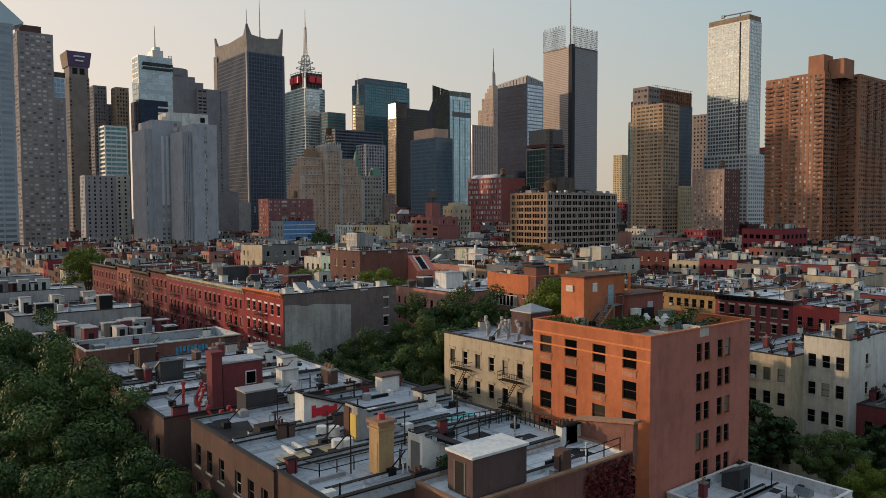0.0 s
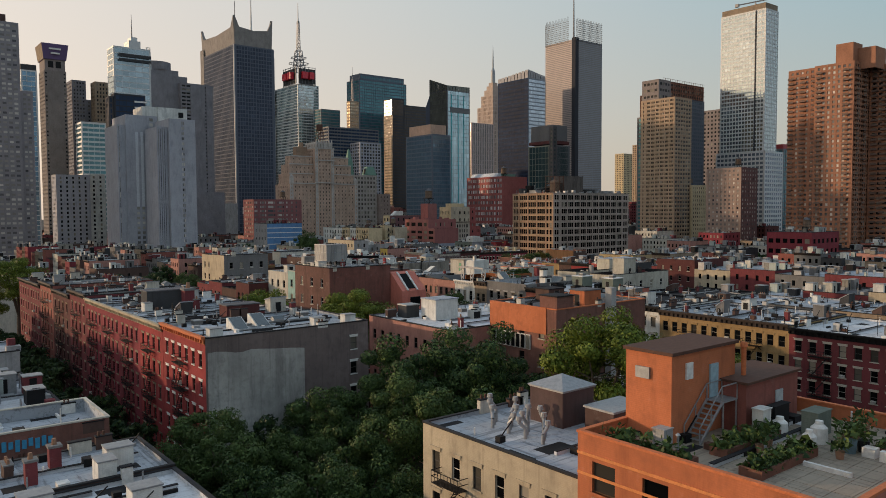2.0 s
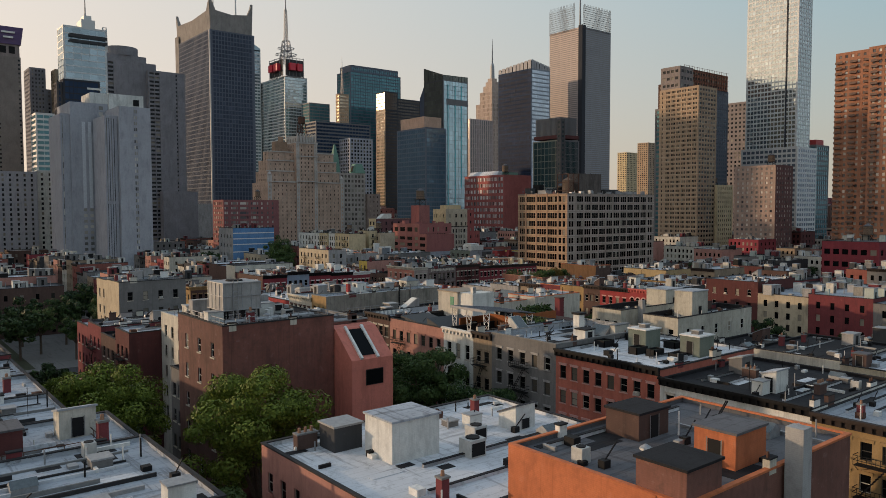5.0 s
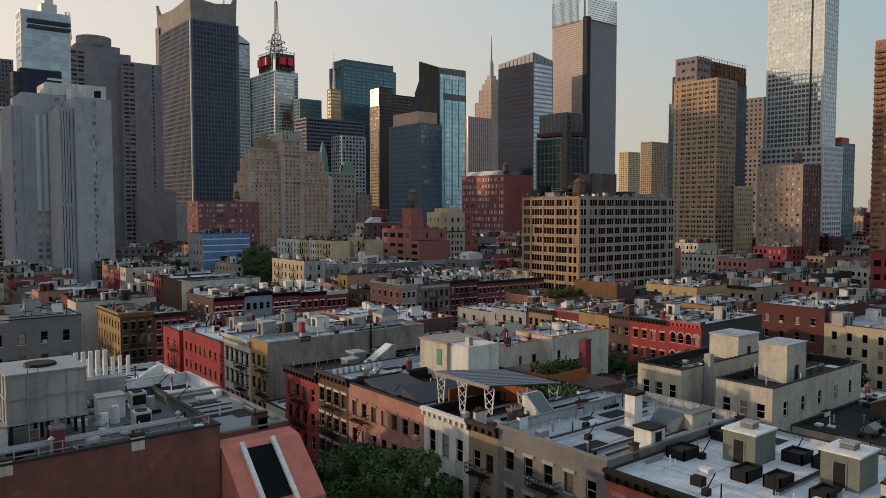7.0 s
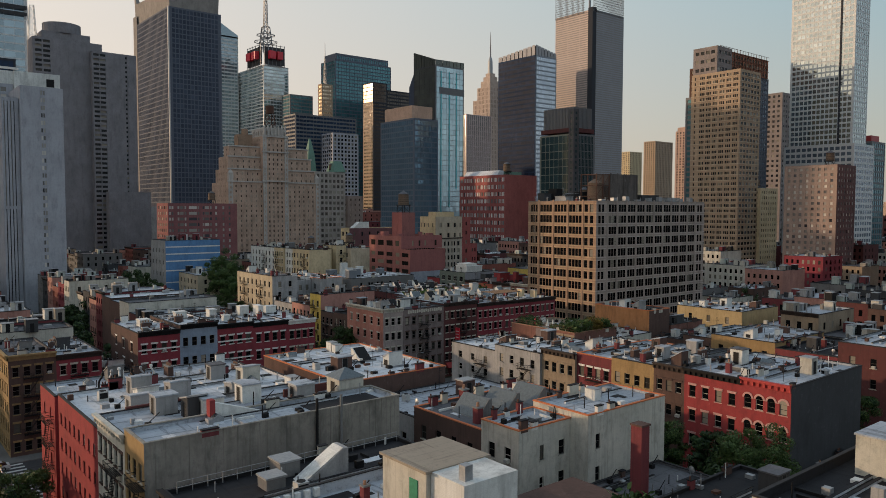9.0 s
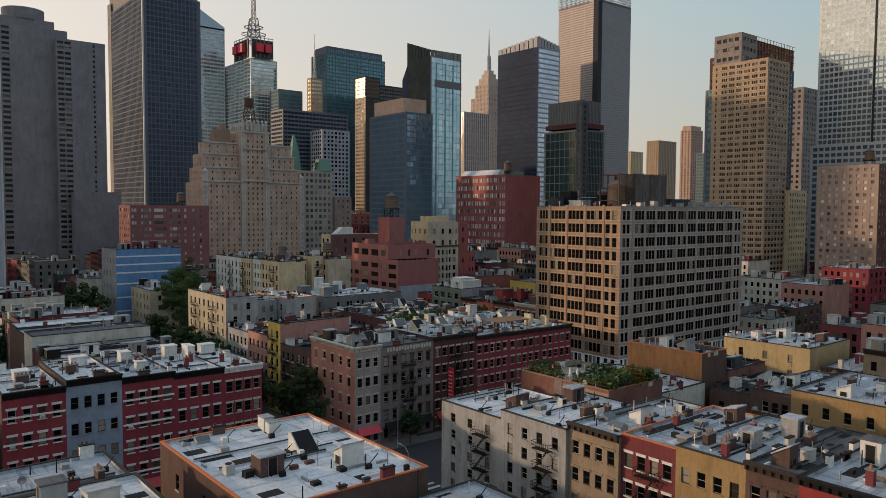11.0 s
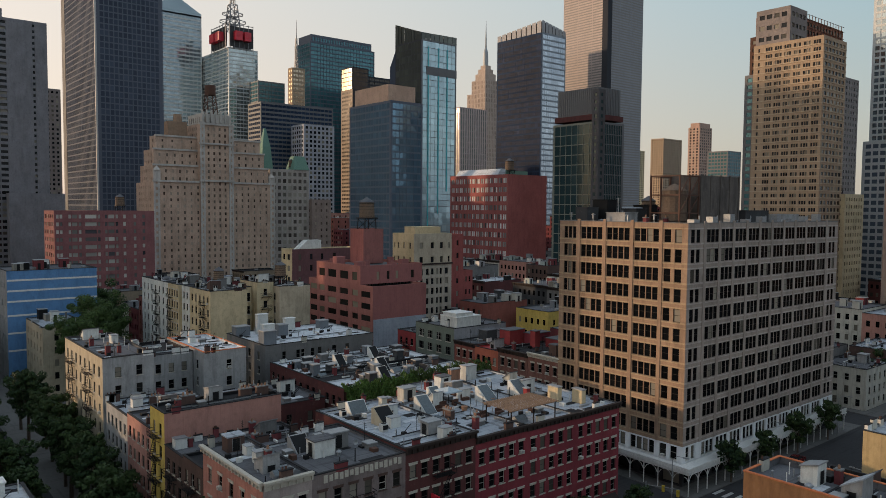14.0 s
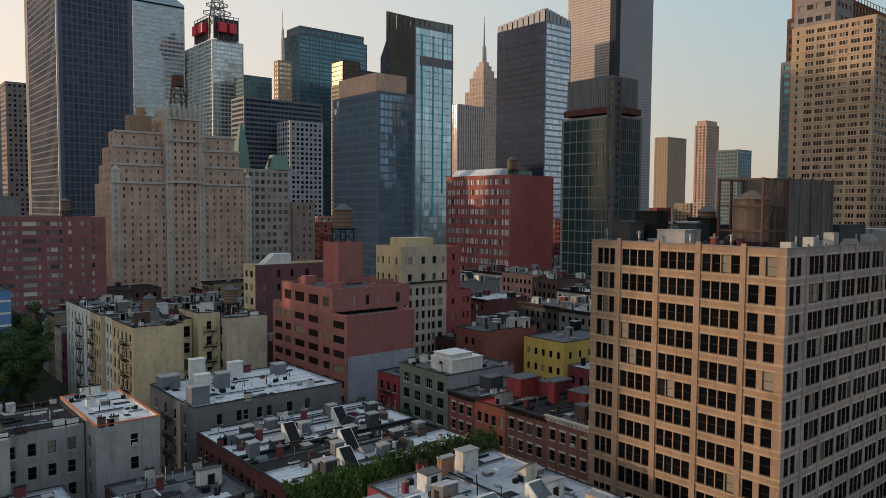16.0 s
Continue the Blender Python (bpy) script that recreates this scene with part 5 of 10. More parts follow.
# ---- across the avenue ----
AVE = "shop houses along the avenue"
for k, (a, c, hh, mt, tr, rf) in enumerate([(163, 171.2, 20.2, CRIMSON, WHITETRIM, WHITEROOF), (171.2, 179, 20.9, BLUEGREY, BLUEGREY, WHITEROOF), (179, 187, 20.2, CRIMSON, WHITETRIM, SILVER), (187, 195.2, 19.8, CRIMSON, WHITETRIM, WHITEROOF), (195.2, 202, 19.6, CRIMSON, STONETRIM, WHITEROOF)]):
    tenement(a, c, 284.4, 303, hh, mt, ("crimson brick shop house with white stone bands", "blue-grey painted shop house with a black arched cornice", "crimson brick shop house with white stone bands", "red shop house with white sash windows", "red brick corner shop house with a pale cornice")[k], w=4, n=3 if k == 0 else 0, floors=5, roof=rf, corn_w=BLACKTRIM if k < 4 else WHITETRIM, style="stone" if k != 1 else "plain", trim=tr, group=AVE, fit=5, n_mat=BROWN, heads=0)
for k, (a, c, hh, mt, n_) in enumerate([(222, 228, 19.6, masonry("taupe_painted_brick", (0.37, 0.30, 0.275), 0.25), 3), (228, 241.2, 19.2, STUCCO, 6), (241.2, 253, 19.6, DARKRED, 6), (253, 263, 18.6, CRIMSON, 5), (263, 273.5, 18.5, CRIMSON, 5), (273.5, 284.3, 18.4, CRIMSON, 5)]):
    tenement(a, c, 286.2, (303, 302, 308.5, 311, 317, 317.4)[k], hh, mt, ("grey and pink corner house with a bracketed cornice", "brown brick shop house with a painted frieze", "dark red brick shop house with fire escape", "red brick shop house with pale stone bands", "red brick shop house with pale stone bands", "red brick corner shop house with pale bands")[k], w=n_, n=5 if k == 0 else 0, floors=5, roof=(GREYROOF, GREYROOF, SILVER, SILVER, SILVER, SILVER)[k], corn_w=(STONETRIM, None, DARKTRIM, DARKTRIM, DARKTRIM, DARKTRIM)[k], corn=STONETRIM if k == 0 else None, n_mat=masonry("faded_salmon_brick", (0.50, 0.205, 0.15), 0.3) if k == 0 else None, style="stone", trim=STONETRIM if k != 1 else BROWN, group=AVE, fit=10, escapes=(("w", (c - a) / 2, 3.2),) if k in (1, 2) else (), heads=2)
tenement(141, 148.7, 285, 305, 18.2, BROWN, "ochre corner house with a brown side and fire escapes", n=8, w=4, floors=5, roof=GREYROOF, corn_w=YELLOW, corn=YELLOW, style="stone", trim=YELLOW, escapes=(("w", 3.8, 3.2),), group=AVE, fit=6, n_mat=YELLOW)
tenement(148.7, 156.5, 285, 303, 17.4, CRIMSON, "crimson shop house with a dark cornice", w=4, floors=5, roof=SILVER, corn_w=DARKTRIM, style="stone", group=AVE, fit=6, escapes=(("w", 3.8, 3.0),))
tenement(156.5, 162.8, 286, 303, 12.5, DARKGREY, "low dark shop house with tar roof", w=3, floors=3, roof=TAR, group=AVE, fit=6)
# houses behind the avenue
for k, (a, c, hh, mt, rf, lab) in enumerate([(303.2, 311, 17.4, DARKRED, TAR, "brick house with a ridged black roof"), (311, 319.4, 17.6, DARKRED, SILVER, "brick house with a ridged silver roof"), (319.4, 327.4, 17.2, BROWN, WHITEROOF, "brown house with a ridged white roof"), (327.4, 335.2, 17.6, DARKRED, SILVER, "brick house with a ridged silver roof"), (335.4, 343.6, 20.0, OFFWHITE, GREYROOF, "off-white rendered house with a grey roof"), (343.6, 352, 19.2, BROWN, SILVER, "brown house with a silver roof"), (352, 361, 19.6, BROWN, WHITEROOF, "brown house with a white roof")]):
    b = tenement(176, 199.5, a, c, hh, mt, lab, n=0, w=0, floors=5, roof=rf, near=False, fit=3, heads=0, group="ridged roofs behind the avenue")
    if k < 4:
        roof_relief(b, 11.2, a, c, hh - 0.36, 0.75)
tenement(221.6, 230.2, 346, 372, 23.7, LIGHTGREY, "grey apartment house with fire escapes", n=8, w=2, floors=7, roof=GREYROOF, fit=6, escapes=(("n", 6, 3), ("n", 18, 3)), n_mat=CREAM)
tenement(230.4, 241.3, 357, 372, 21, LIGHTGREY, "grey apartment wing round a light court", w=4, floors=6, roof=TAR, fit=4, n=2, heads=0)
tenement(241.5, 250.2, 351.8, 372, 21.5, LIGHTGREY, "grey rendered apartment wing with orange coping", w_cols=[(4.6, 5.7)], n=4, floors=6, roof=WHITEROOF, fit=2, heads=0, cope=ORANGECOPING)
tenement(257.4, 285, 358, 378, 20.0, GREY, "dark grey apartment house with a pale roof", w_cols=[(4.0, 4.9), (7.4, 8.3), (8.6, 9.5), (11.0, 11.9), (12.8, 13.7), (16.5, 17.6), (20.0, 21.0)], n=4, floors=6, roof=WHITEROOF, fit=2, heads=0, escapes=(("n", 10, 3.0),))
ROWW = "brick houses with stepped pale roofs"
for k in range(4):
    a = 325.0 + 7.2 * k
    tenement(256.4, 287.4, a, a + 7.2, 17.3, DARKRED, "brick walk-up with a pale roof and grey stair heads", n=3, floors=5, roof=(WHITEROOF, TAR, WHITEROOF, WHITEROOF)[k], fit=8, heads=0, group=ROWW, trim=STONETRIM)
tenement(222, 239, 303.2, 310, 16.6, BROWN, "brown brick walk-up with fire escape", n=3, w=0, floors=5, roof=TAR, fit=6, escapes=(("n", 3.4, 2.8),))
tenement(222, 240, 310, 317, 16.2, BROWN, "brown brick walk-up with a grey roof", n=3, w=0, floors=5, roof=GREYROOF, fit=6, escapes=(("n", 3.4, 2.8),))
tenement(222, 240, 317, 323, 20.6, PINK, "narrow house with a yellow front and pink side wall", n=2, w=0, floors=6, roof=TAR, fit=7, n_mat=BRIGHTYELLOW, escapes=(("n", 3, 2.8),))
tenement(222, 240, 323, 334, 17.0, PINK, "pink rendered walk-up with a dark roof", n=5, w=0, floors=5, roof=GREYROOF, fit=6)
tenement(222, 236, 334, 345.8, 16.4, LIGHTGREY, "pale walk-up with a silver roof", n=5, w=2, floors=5, roof=SILVER, fit=6)
tenement(241, 255.5, 330, 346, 15, DARKRED, "brick rear house with a grey roof", n=3, w=3, floors=4, roof=GREYROOF, fit=6)
YEL = "pale yellow apartment houses"
hollow(236, 257.6, 376, 424)
tenement(257.8, 267.4, 388.5, 402, 28.8, PALEYELLOW, "pale yellow apartment house with a green fire escape", n=5, w=0, floors=9, roof=GREYROOF, fit=4, group=YEL, ww=1.1, wh=1.8, style="stone", trim=PALEYELLOW, escapes=(("n", 10, 3),), heads=2)
tenement(258.6, 272, 402.2, 409.8, 28.6, WHITEWALL, "white painted apartment house with plain sashes", n=3, w=0, floors=9, roof=GREYROOF, fit=3, group=YEL, ww=1.0, wh=1.7)
tenement(257.8, 272, 410, 418, 28.6, PALEYELLOW, "pale yellow apartment house with stone lintels", n=4, w=0, floors=9, roof=GREYROOF, fit=3, group=YEL, ww=1.0, wh=1.8, style="stone", escapes=(("n", 2.4, 2.6),))
tenement(258.4, 272, 418.2, 442, 28.4, WHITEWALL, "white painted apartment house with a green fire escape", n=7, w=0, floors=9, roof=GREYROOF, fit=5, group=YEL, ww=1.0, wh=1.8, escapes=(("n", 14, 3),), heads=2)
tenement(267.6, 271.4, 394.5, 402, 28.6, PALEYELLOW, "recessed pale yellow stairwell bay with tall windows", w=2, floors=8, roof=GREYROOF, fit=0, heads=0, group=YEL, ww=1.3, wh=2.3)
tenement(271.6, 276.2, 391.5, 402, 30.0, PALEYELLOW, "pale yellow apartment bay with a fire escape", w=1, floors=9, roof=GREYROOF, fit=1, heads=1, group=YEL, escapes=(("w", 2.3, 2.8),))
tenement(276.4, 285.4, 388.5, 402, 28.9, masonry("buff_rendered_wall", (0.52, 0.42, 0.29), 0.4, 0.35, courses=False), "buff rendered apartment wing with a blank wall", w=0, n=3, floors=8, roof=GREYROOF, fit=4, group=YEL, heads=1)
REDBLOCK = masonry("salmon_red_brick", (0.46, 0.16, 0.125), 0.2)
# Darker copy of the red brick for west walls, carrying their shade.
PLUMBLOCK = masonry("shaded_red_brick", (0.36, 0.125, 0.115), 0.2, 0.2)
SASH = window_glass("brown_sash_glass", (0.014, 0.012, 0.01), (0.36, 0.31, 0.22), 0.22, per_object=False)
REDBAYS = [(1.0, 5.2), (6.7, 9.7), (11.6, 16.4), (18.4, 23.0), (25.2, 28.2), (29.8, 34.6)]
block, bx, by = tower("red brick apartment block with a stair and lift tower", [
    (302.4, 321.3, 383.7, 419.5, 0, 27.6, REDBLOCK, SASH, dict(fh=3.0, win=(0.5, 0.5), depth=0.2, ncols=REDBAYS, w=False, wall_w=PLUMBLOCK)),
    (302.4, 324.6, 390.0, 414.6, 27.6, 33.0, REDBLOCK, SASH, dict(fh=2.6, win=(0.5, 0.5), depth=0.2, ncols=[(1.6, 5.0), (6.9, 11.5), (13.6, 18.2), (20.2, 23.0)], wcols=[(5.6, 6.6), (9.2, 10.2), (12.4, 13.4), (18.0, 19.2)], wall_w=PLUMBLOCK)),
    (312.0, 319.4, 403.0, 410.4, 32.4, 43.0, masonry("brick_red_lift_tower", (0.44, 0.13, 0.105), 0.3), SASH, dict(n=False, w=False, wall_w=masonry("shaded_lift_tower_brick", (0.33, 0.12, 0.105), 0.3)))], name="apartment_block")
g = Geo()
g.box(302.6 - bx, 321.2 - bx, 383.6 - by, 383.72 - by, 0, 18.3)
part("painted_base", g, [masonry("pale_slate_paint", (0.34, 0.38, 0.44), 0.3, courses=False)], block, "pale blue-grey painted lower wall")
for x, y, a, h in ((304.6, 394, 1.2, 1.8), (306.4, 408, 1.5, 2.4), (307, 412, 1.0, 1.6), (322, 396, 1.3, 1.7), (316, 393, 0.9, 1.2), (310, 398, 0.7, 1.5), (320, 400, 0.8, 2.2)):
    g = Geo()
    g.box(x - a - bx, x + a - bx, y - a * 0.8 - by, y + a * 0.8 - by, 32.2, 32.2 + h)
    part("roof_shed", g, [PLUMBLOCK], block)
g = Geo()
for k in range(22):
    x = 303.2 + 0.82 * k
    g.tube((x - bx, 390.6 - by - 0.2 * (k % 3), 27.0), (x - bx, 390.6 - by - 0.2 * (k % 3), 28.6 + 0.5 * (k % 4)), 0.22, 0.18, 6)
part("pot_row", g, [DARKMETAL], block, "row of dark pots along the terrace", kind="stuff")
CREAMBRICK = masonry("cream_loft_brick", (0.66, 0.50, 0.275), 0.25)
loft, bx, by = tower("cream brick loft building with a dark red end wall", [
    (335.2, 351.6, 408.0, 420.0, 0, 30.6, masonry("ash_loft_brick", (0.50, 0.43, 0.34), 0.25), GLASS_DARK, dict(fh=3.05, win=(0.5, 0.62), depth=0.3, wcols=[(0.9, 1.9), (2.8, 3.9), (5.2, 6.3), (7.4, 8.5), (9.6, 10.6), (11.2, 12.2), (13.4, 14.9)])),
    (335.2, 351.6, 408.0, 420.0, 30.6, 41.0, CREAMBRICK, GLASS_DARK, dict(fh=4.4, win=(0.5, 0.42), depth=0.3, ncols=[(0.7, 1.5), (2.9, 3.8), (6.0, 6.9), (9.4, 10.3)], wcols=[(2.4, 3.9), (7.2, 8.6), (11.2, 12.6), (14.8, 15.6)], sill=0.12, wall_w=masonry("ash_cream_brick", (0.52, 0.43, 0.31), 0.25))),
    (351.6, 357.0, 408.0, 424.0, 0, 40.6, masonry("oxblood_end_wall", (0.36, 0.085, 0.075), 0.35), GLASS_DARK, dict(fh=4.0, win=(0.2, 0.4), n=False, wcols=[(2.2, 3.2)])),
    (357.0, 361.4, 408.0, 424.0, 0, 27.8, MATS["oxblood_end_wall"], GLASS_DARK, dict(fh=4.0, win=(0.2, 0.4), n=False, wcols=[(1.0, 1.8), (2.6, 3.4)]))], name="loft_building")
g = Geo()
g.box(334.8 - bx, 351.8 - bx, 407.6 - by, 408.2 - by, 30.5, 31.0)
part("cornice", g, [DARKTRIM], loft)
g = Geo()
g.box(338 - bx, 349 - bx, 411 - by, 417 - by, 40.3, 43.2)
part("roof_house", g, [CREAMBRICK], loft)
plum, bx, by = tower("plum brick house with a yellow front and a white stair cover", [
    (305.6, 332.0, 436.4, 444.0, 0, 35.4, CREAMBRICK, GLASS_DARK, dict(fh=3.6, win=(0.6, 0.5), ncols=[(1.0, 2.6), (4.2, 6.0)], wcols=[(2.4, 3.4), (6.8, 7.8), (11.0, 12.0), (15.8, 17.0)], depth=0.2, wall_w=masonry("plum_brick", (0.19, 0.085, 0.09), 0.25)))], name="apartment_house")
g = Geo()
prism(g, [(307.5 - bx, 34.6), (317.2 - bx, 34.6), (317.2 - bx, 38.3), (312.0 - bx, 38.3)], "y", 437.2 - by, 440.4 - by)
part("stair_cover", g, [WHITEWALL], plum, "white sloping stair cover")
tenement(303, 320.5, 349.4, 364.7, 20.3, GREENGREY, "green-grey building framed in pale stone", n=4, w=0, floors=6, roof=GREYROOF, ww=1.9, wh=1.9, style="wide", fit=8, w_mat=masonry("mauve_grey_render", (0.33, 0.325, 0.345), 0.2, courses=False), name="small_office_building")
tenement(303, 318, 364.9, 372.7, 17.2, REDPAINT, "small red painted house with a fire escape", n=3, floors=5, roof=GREYROOF, fit=3, heads=1, escapes=(("n", 4, 2.8),))
tenement(303, 325, 341.9, 349.2, 17.5, ORANGE_W, "brick row house with a brown bracketed cornice", n=3, floors=5, roof=GREYROOF, corn=DARKTRIM, style="stone", fit=4)
tenement(303, 325, 334, 341.8, 17.2, masonry("vermilion_row_brick", (0.50, 0.125, 0.065), 0.3), "orange-red brick row house with a red roof", n=4, floors=5, roof=REDPIPE, fit=5)
tenement(303, 325, 324.7, 333.9, 17.9, FACTORYBRICK, "brown brick row house with a dark cornice", n=4, floors=5, roof=TAR, corn=DARKTRIM, style="stone", fit=5)
tenement(303, 323, 315.4, 324.6, 18.3, FACTORYBRICK, "brick row house with a pale bracketed cornice", n=4, floors=5, roof=GREYROOF, corn=STONETRIM, style="stone", fit=5)
tenement(357.2, 378, 368, 382, 17.7, BRIGHTYELLOW, "bright yellow low building", n=5, w=5, floors=4, roof=GREYROOF, fit=5, near=False)
tenement(224.3, 248, 451, 470, 31.0, BLUE, "blue painted warehouse wall with white bands", w=0, n=4, floors=6, roof=GREYROOF, fit=6, near=False, name="warehouse", n_mat=LIGHTGREY)
tenement(228, 239, 425, 446, 18, CREAM, "cream and brown walk-up with silver roof", n=5, w=2, floors=5, roof=SILVER, fit=6, near=False)

# ---- the tan corner loft building ----
film = thing("loft_building", 333, 304, 0, "thirteen-storey golden tan brick loft building with white base", "building")
hollow(302.6, 363.5, 286, 320)
fx0, fx1, fy0, fy1 = -30.4, 30.5, -18.0, 11.6
wg, base = Geo(), Geo()
FH = 3.62
rows13 = [(3.9 + 3.55 * k + 0.85, 3.9 + 3.55 * k + 0.85 + 2.35) for k in range(12)]
# Greyer copy of the tan brick for the west walls, shade put into colour.
masonry("shaded_tan_brick", (0.38, 0.305, 0.26), 0.3, 0.3)
fr, wd = side_map("n", fx0, fx1, fy0, fy1)
ncols = [(1.2 + 1.1 * k, 2.1 + 1.1 * k) for k in range(3)] + [(5.6 + 1.35 * k, 6.8 + 1.35 * k) for k in range(4)] + [(12.0 + 1.35 * k, 13.2 + 1.35 * k) for k in range(4)] + [(18.4 + 1.35 * k, 19.6 + 1.35 * k) for k in range(4)] + [(24.8, 26.2), (27.0, 28.4)]
pierced(wg, Geo(), fr, wd, 7.4, 47.3, ncols, rows13[1:], 0.2, 0, 0, 0, 0, False)
put_windows(film, fr, "n", ncols, rows13[1:], 0.2, "plain", TAN, 0, 0, DARKTRIM)
pierced(base, Geo(), fr, wd, 4.2, 7.4, ncols, rows13[:1], 0.3, 0, 0, 0, 0, False)
put_windows(film, fr, "n", ncols, rows13[:1], 0.3, "plain", WHITETRIM, 0, 0)
fr, wd = side_map("w", fx0, fx1, fy0, fy1)
wcols = [(1.0, 2.2), (2.7, 3.9)]
for k in range(10):
    wcols += [(6.15 + 4.95 * k + 1.38 * j, 7.42 + 4.95 * k + 1.38 * j) for j in range(3)]
wcols += [(56.4, 57.6), (58.2, 59.4)]
pierced(wg, Geo(), fr, wd, 7.4, 47.3, wcols, rows13[1:], 0.12, 1, 1, 0, 0, False)
pierced(base, Geo(), fr, wd, 4.2, 7.4, wcols, rows13[:1], 0.3, 0, 0, 0, 0, False)
put_windows(film, fr, "w", wcols, rows13[:1], 0.3, "plain", WHITETRIM, 0, 0)
put_windows(film, fr, "w", wcols, rows13[1:], 0.12, "plain", MATS["shaded_tan_brick"], 0, 0, DARKTRIM)
for s in "se":
    fr, wd = side_map(s, fx0, fx1, fy0, fy1)
    pierced(wg, Geo(), fr, wd, 7.4, 47.3, [], [], 0.3, 1)
    pierced(base, Geo(), fr, wd, 4.2, 7.4, [], [], 0.3, 0)
part("wall", wg, [FILMTAN, masonry("shaded_tan_brick", (0.34, 0.28, 0.24), 0.3, 0.2)], film)
g = Geo()
for s in "nwse":
    fr, wd = side_map(s, fx0, fx1, fy0, fy1)
    bays = even(wd, max(4, int(wd / 4.6)), 3.6, 0.6)
    pierced(g, g, fr, wd, 0, 4.2, bays, [(0.4, 3.7)], 0.5, 0, 0, 1)
part("shopfront", g, [DARKGREY, GLASS_DARK], film, "dark shop windows at street level")
part("base_wall", base, [masonry("white_glazed_base", (0.75, 0.76, 0.77), 0.15, 0.1, courses=False)], film, "white painted base storeys")
parapet_roof(film, fx0, fx1, fy0, fy1, 47.3, 1.0, FILMTAN, GREYROOF, GREYCOPING)
SILLBRICK = masonry("pale_sill_brick", (0.46, 0.325, 0.19), 0.3, 0.3, courses=False)
# Sill brick greyed the same way for the shaded west wall.
SILLGREY = masonry("shaded_sill_brick", (0.50, 0.42, 0.37), 0.3, 0.3, courses=False)
# brick piers between the bays
def pier_mesh(name, mat):
    g = Geo()
    g.box(-0.35, 0.35, -0.14, 0.0, 7.4, 47.7)
    return g.data(name, [mat])


for side, mt in (("n", FILMTAN), ("w", MATS["shaded_tan_brick"])):
    fr, wd = side_map(side, fx0, fx1, fy0, fy1)
    for k in range(1, 12):
        z = rows13[k][0] - 0.32
        g = Geo()
        for z0, z1, d in ((z, z + 0.3, 0.09), (z + 2.75, z + 2.95, 0.05)):
            c = [fr(0, z0, -d), fr(wd, z0, -d), fr(wd, z1, -d), fr(0, z1, -d)]
            i = [fr(0, z0, 0), fr(wd, z0, 0), fr(wd, z1, 0), fr(0, z1, 0)]
            g.quads([c] + [[i[q], i[(q + 1) % 4], c[(q + 1) % 4], c[q]] for q in range(4)])
        part("sill_course", g, [SILLBRICK if side == "n" else SILLGREY], film)
pn, pw = pier_mesh("north_pier", FILMTAN), pier_mesh("west_pier", MATS["shaded_tan_brick"])
for u0 in (4.7, 11.1, 17.5, 23.8):
    ob = part("pier", pn, [], film)
    ob.location, ob.rotation_euler = (fx0, fy1 - u0 - 0.35, 0), (0, 0, -math.pi / 2)
for k in range(11):
    ob = part("pier", pw, [], film)
    ob.location = (fx0 + 5.4 + 4.95 * k, fy0, 0)
clutter(film, fx0 + 2, fx1 - 2, fy0 + 2, fy1 - 2, 46.3, 26, 3)
g = Geo()
g.box(-13.5, 1.5, -9.8, -3, 46.3, 56.5)
for k in range(5):
    g.box(-13.4 + 3.6 * k, -12.9 + 3.6 * k, -9.95, -9.8, 46.3, 56.7)
part("tank_enclosure", g, [masonry("sooty_concrete", (0.15, 0.125, 0.11), 0.8, 0.4, courses=False)], film, "stained concrete tank enclosure")

g = Geo()
for x in (-20.4, -17.0, -13.8):
    for y in (-9.7, -3.2):
        g.beam((x, y, 46.3), (x, y, 56.4), 0.3)
for z in (49, 52.5, 56.2):
    for y in (-9.7, -3.2):
        g.beam((-20.4, y, z), (-13.8, y, z), 0.24)
    g.beam((-20.4, -9.7, z), (-20.4, -3.2, z), 0.24)
for x in (-20.4, -17.0):
    g.beam((x, -9.7, 49), (x + 3.3, -9.7, 52.5), 0.14)
    g.beam((x, -9.7, 52.5), (x + 3.3, -9.7, 56.2), 0.14)
part("steel_frame", g, [RUST], film, "dark open steel frame")
g = Geo()
g.tube((-17.2, -6.4, 47.5), (-17.2, -6.4, 53.4), 2.5, 2.4, 14)
g.tube((-17.2, -6.4, 53.4), (-17.2, -6.4, 54.8), 2.6, 0.2, 14)
part("roof_tank", g, [WOOD], film, "weathered wooden tank inside the frame")
for x0, x1, y0, y1, h, mt in ((-28, -24.5, 6.5, 9.5, 3.6, DARKGREY), (-23.5, -20.5, 5.0, 8.8, 5.2, DARKMETAL), (-20, -13, 6.0, 9.0, 2.2, DARKGREY), (-12, -9, 3.0, 7.0, 4.2, DARKMETAL), (-8, -3, 4.5, 8.5, 3.0, DARKGREY), (-27, -23, -2.0, 2.5, 2.6, LIGHTGREY), (-20, -16.5, 0.5, 3.6, 3.4, DARKGREY), (4, 14, -10, -5, 3.2, DARKGREY), (16, 24, -12, -7, 2.4, LIGHTGREY)):
    g = Geo()
    g.box(x0, x1, y0, y1, 46.9, 46.3 + h)
    g.box(x0 - 0.1, x1 + 0.1, y0 - 0.1, y1 + 0.1, 46.3 + h, 46.45 + h)
    for x in (x0 + 0.2, x1 - 0.2):
        for y in (y0 + 0.2, y1 - 0.2):
            g.box(x - 0.1, x + 0.1, y - 0.1, y + 0.1, 46.3, 46.9)
    part("plant_unit", g, [mt], film, "dark rooftop plant unit on steel feet")
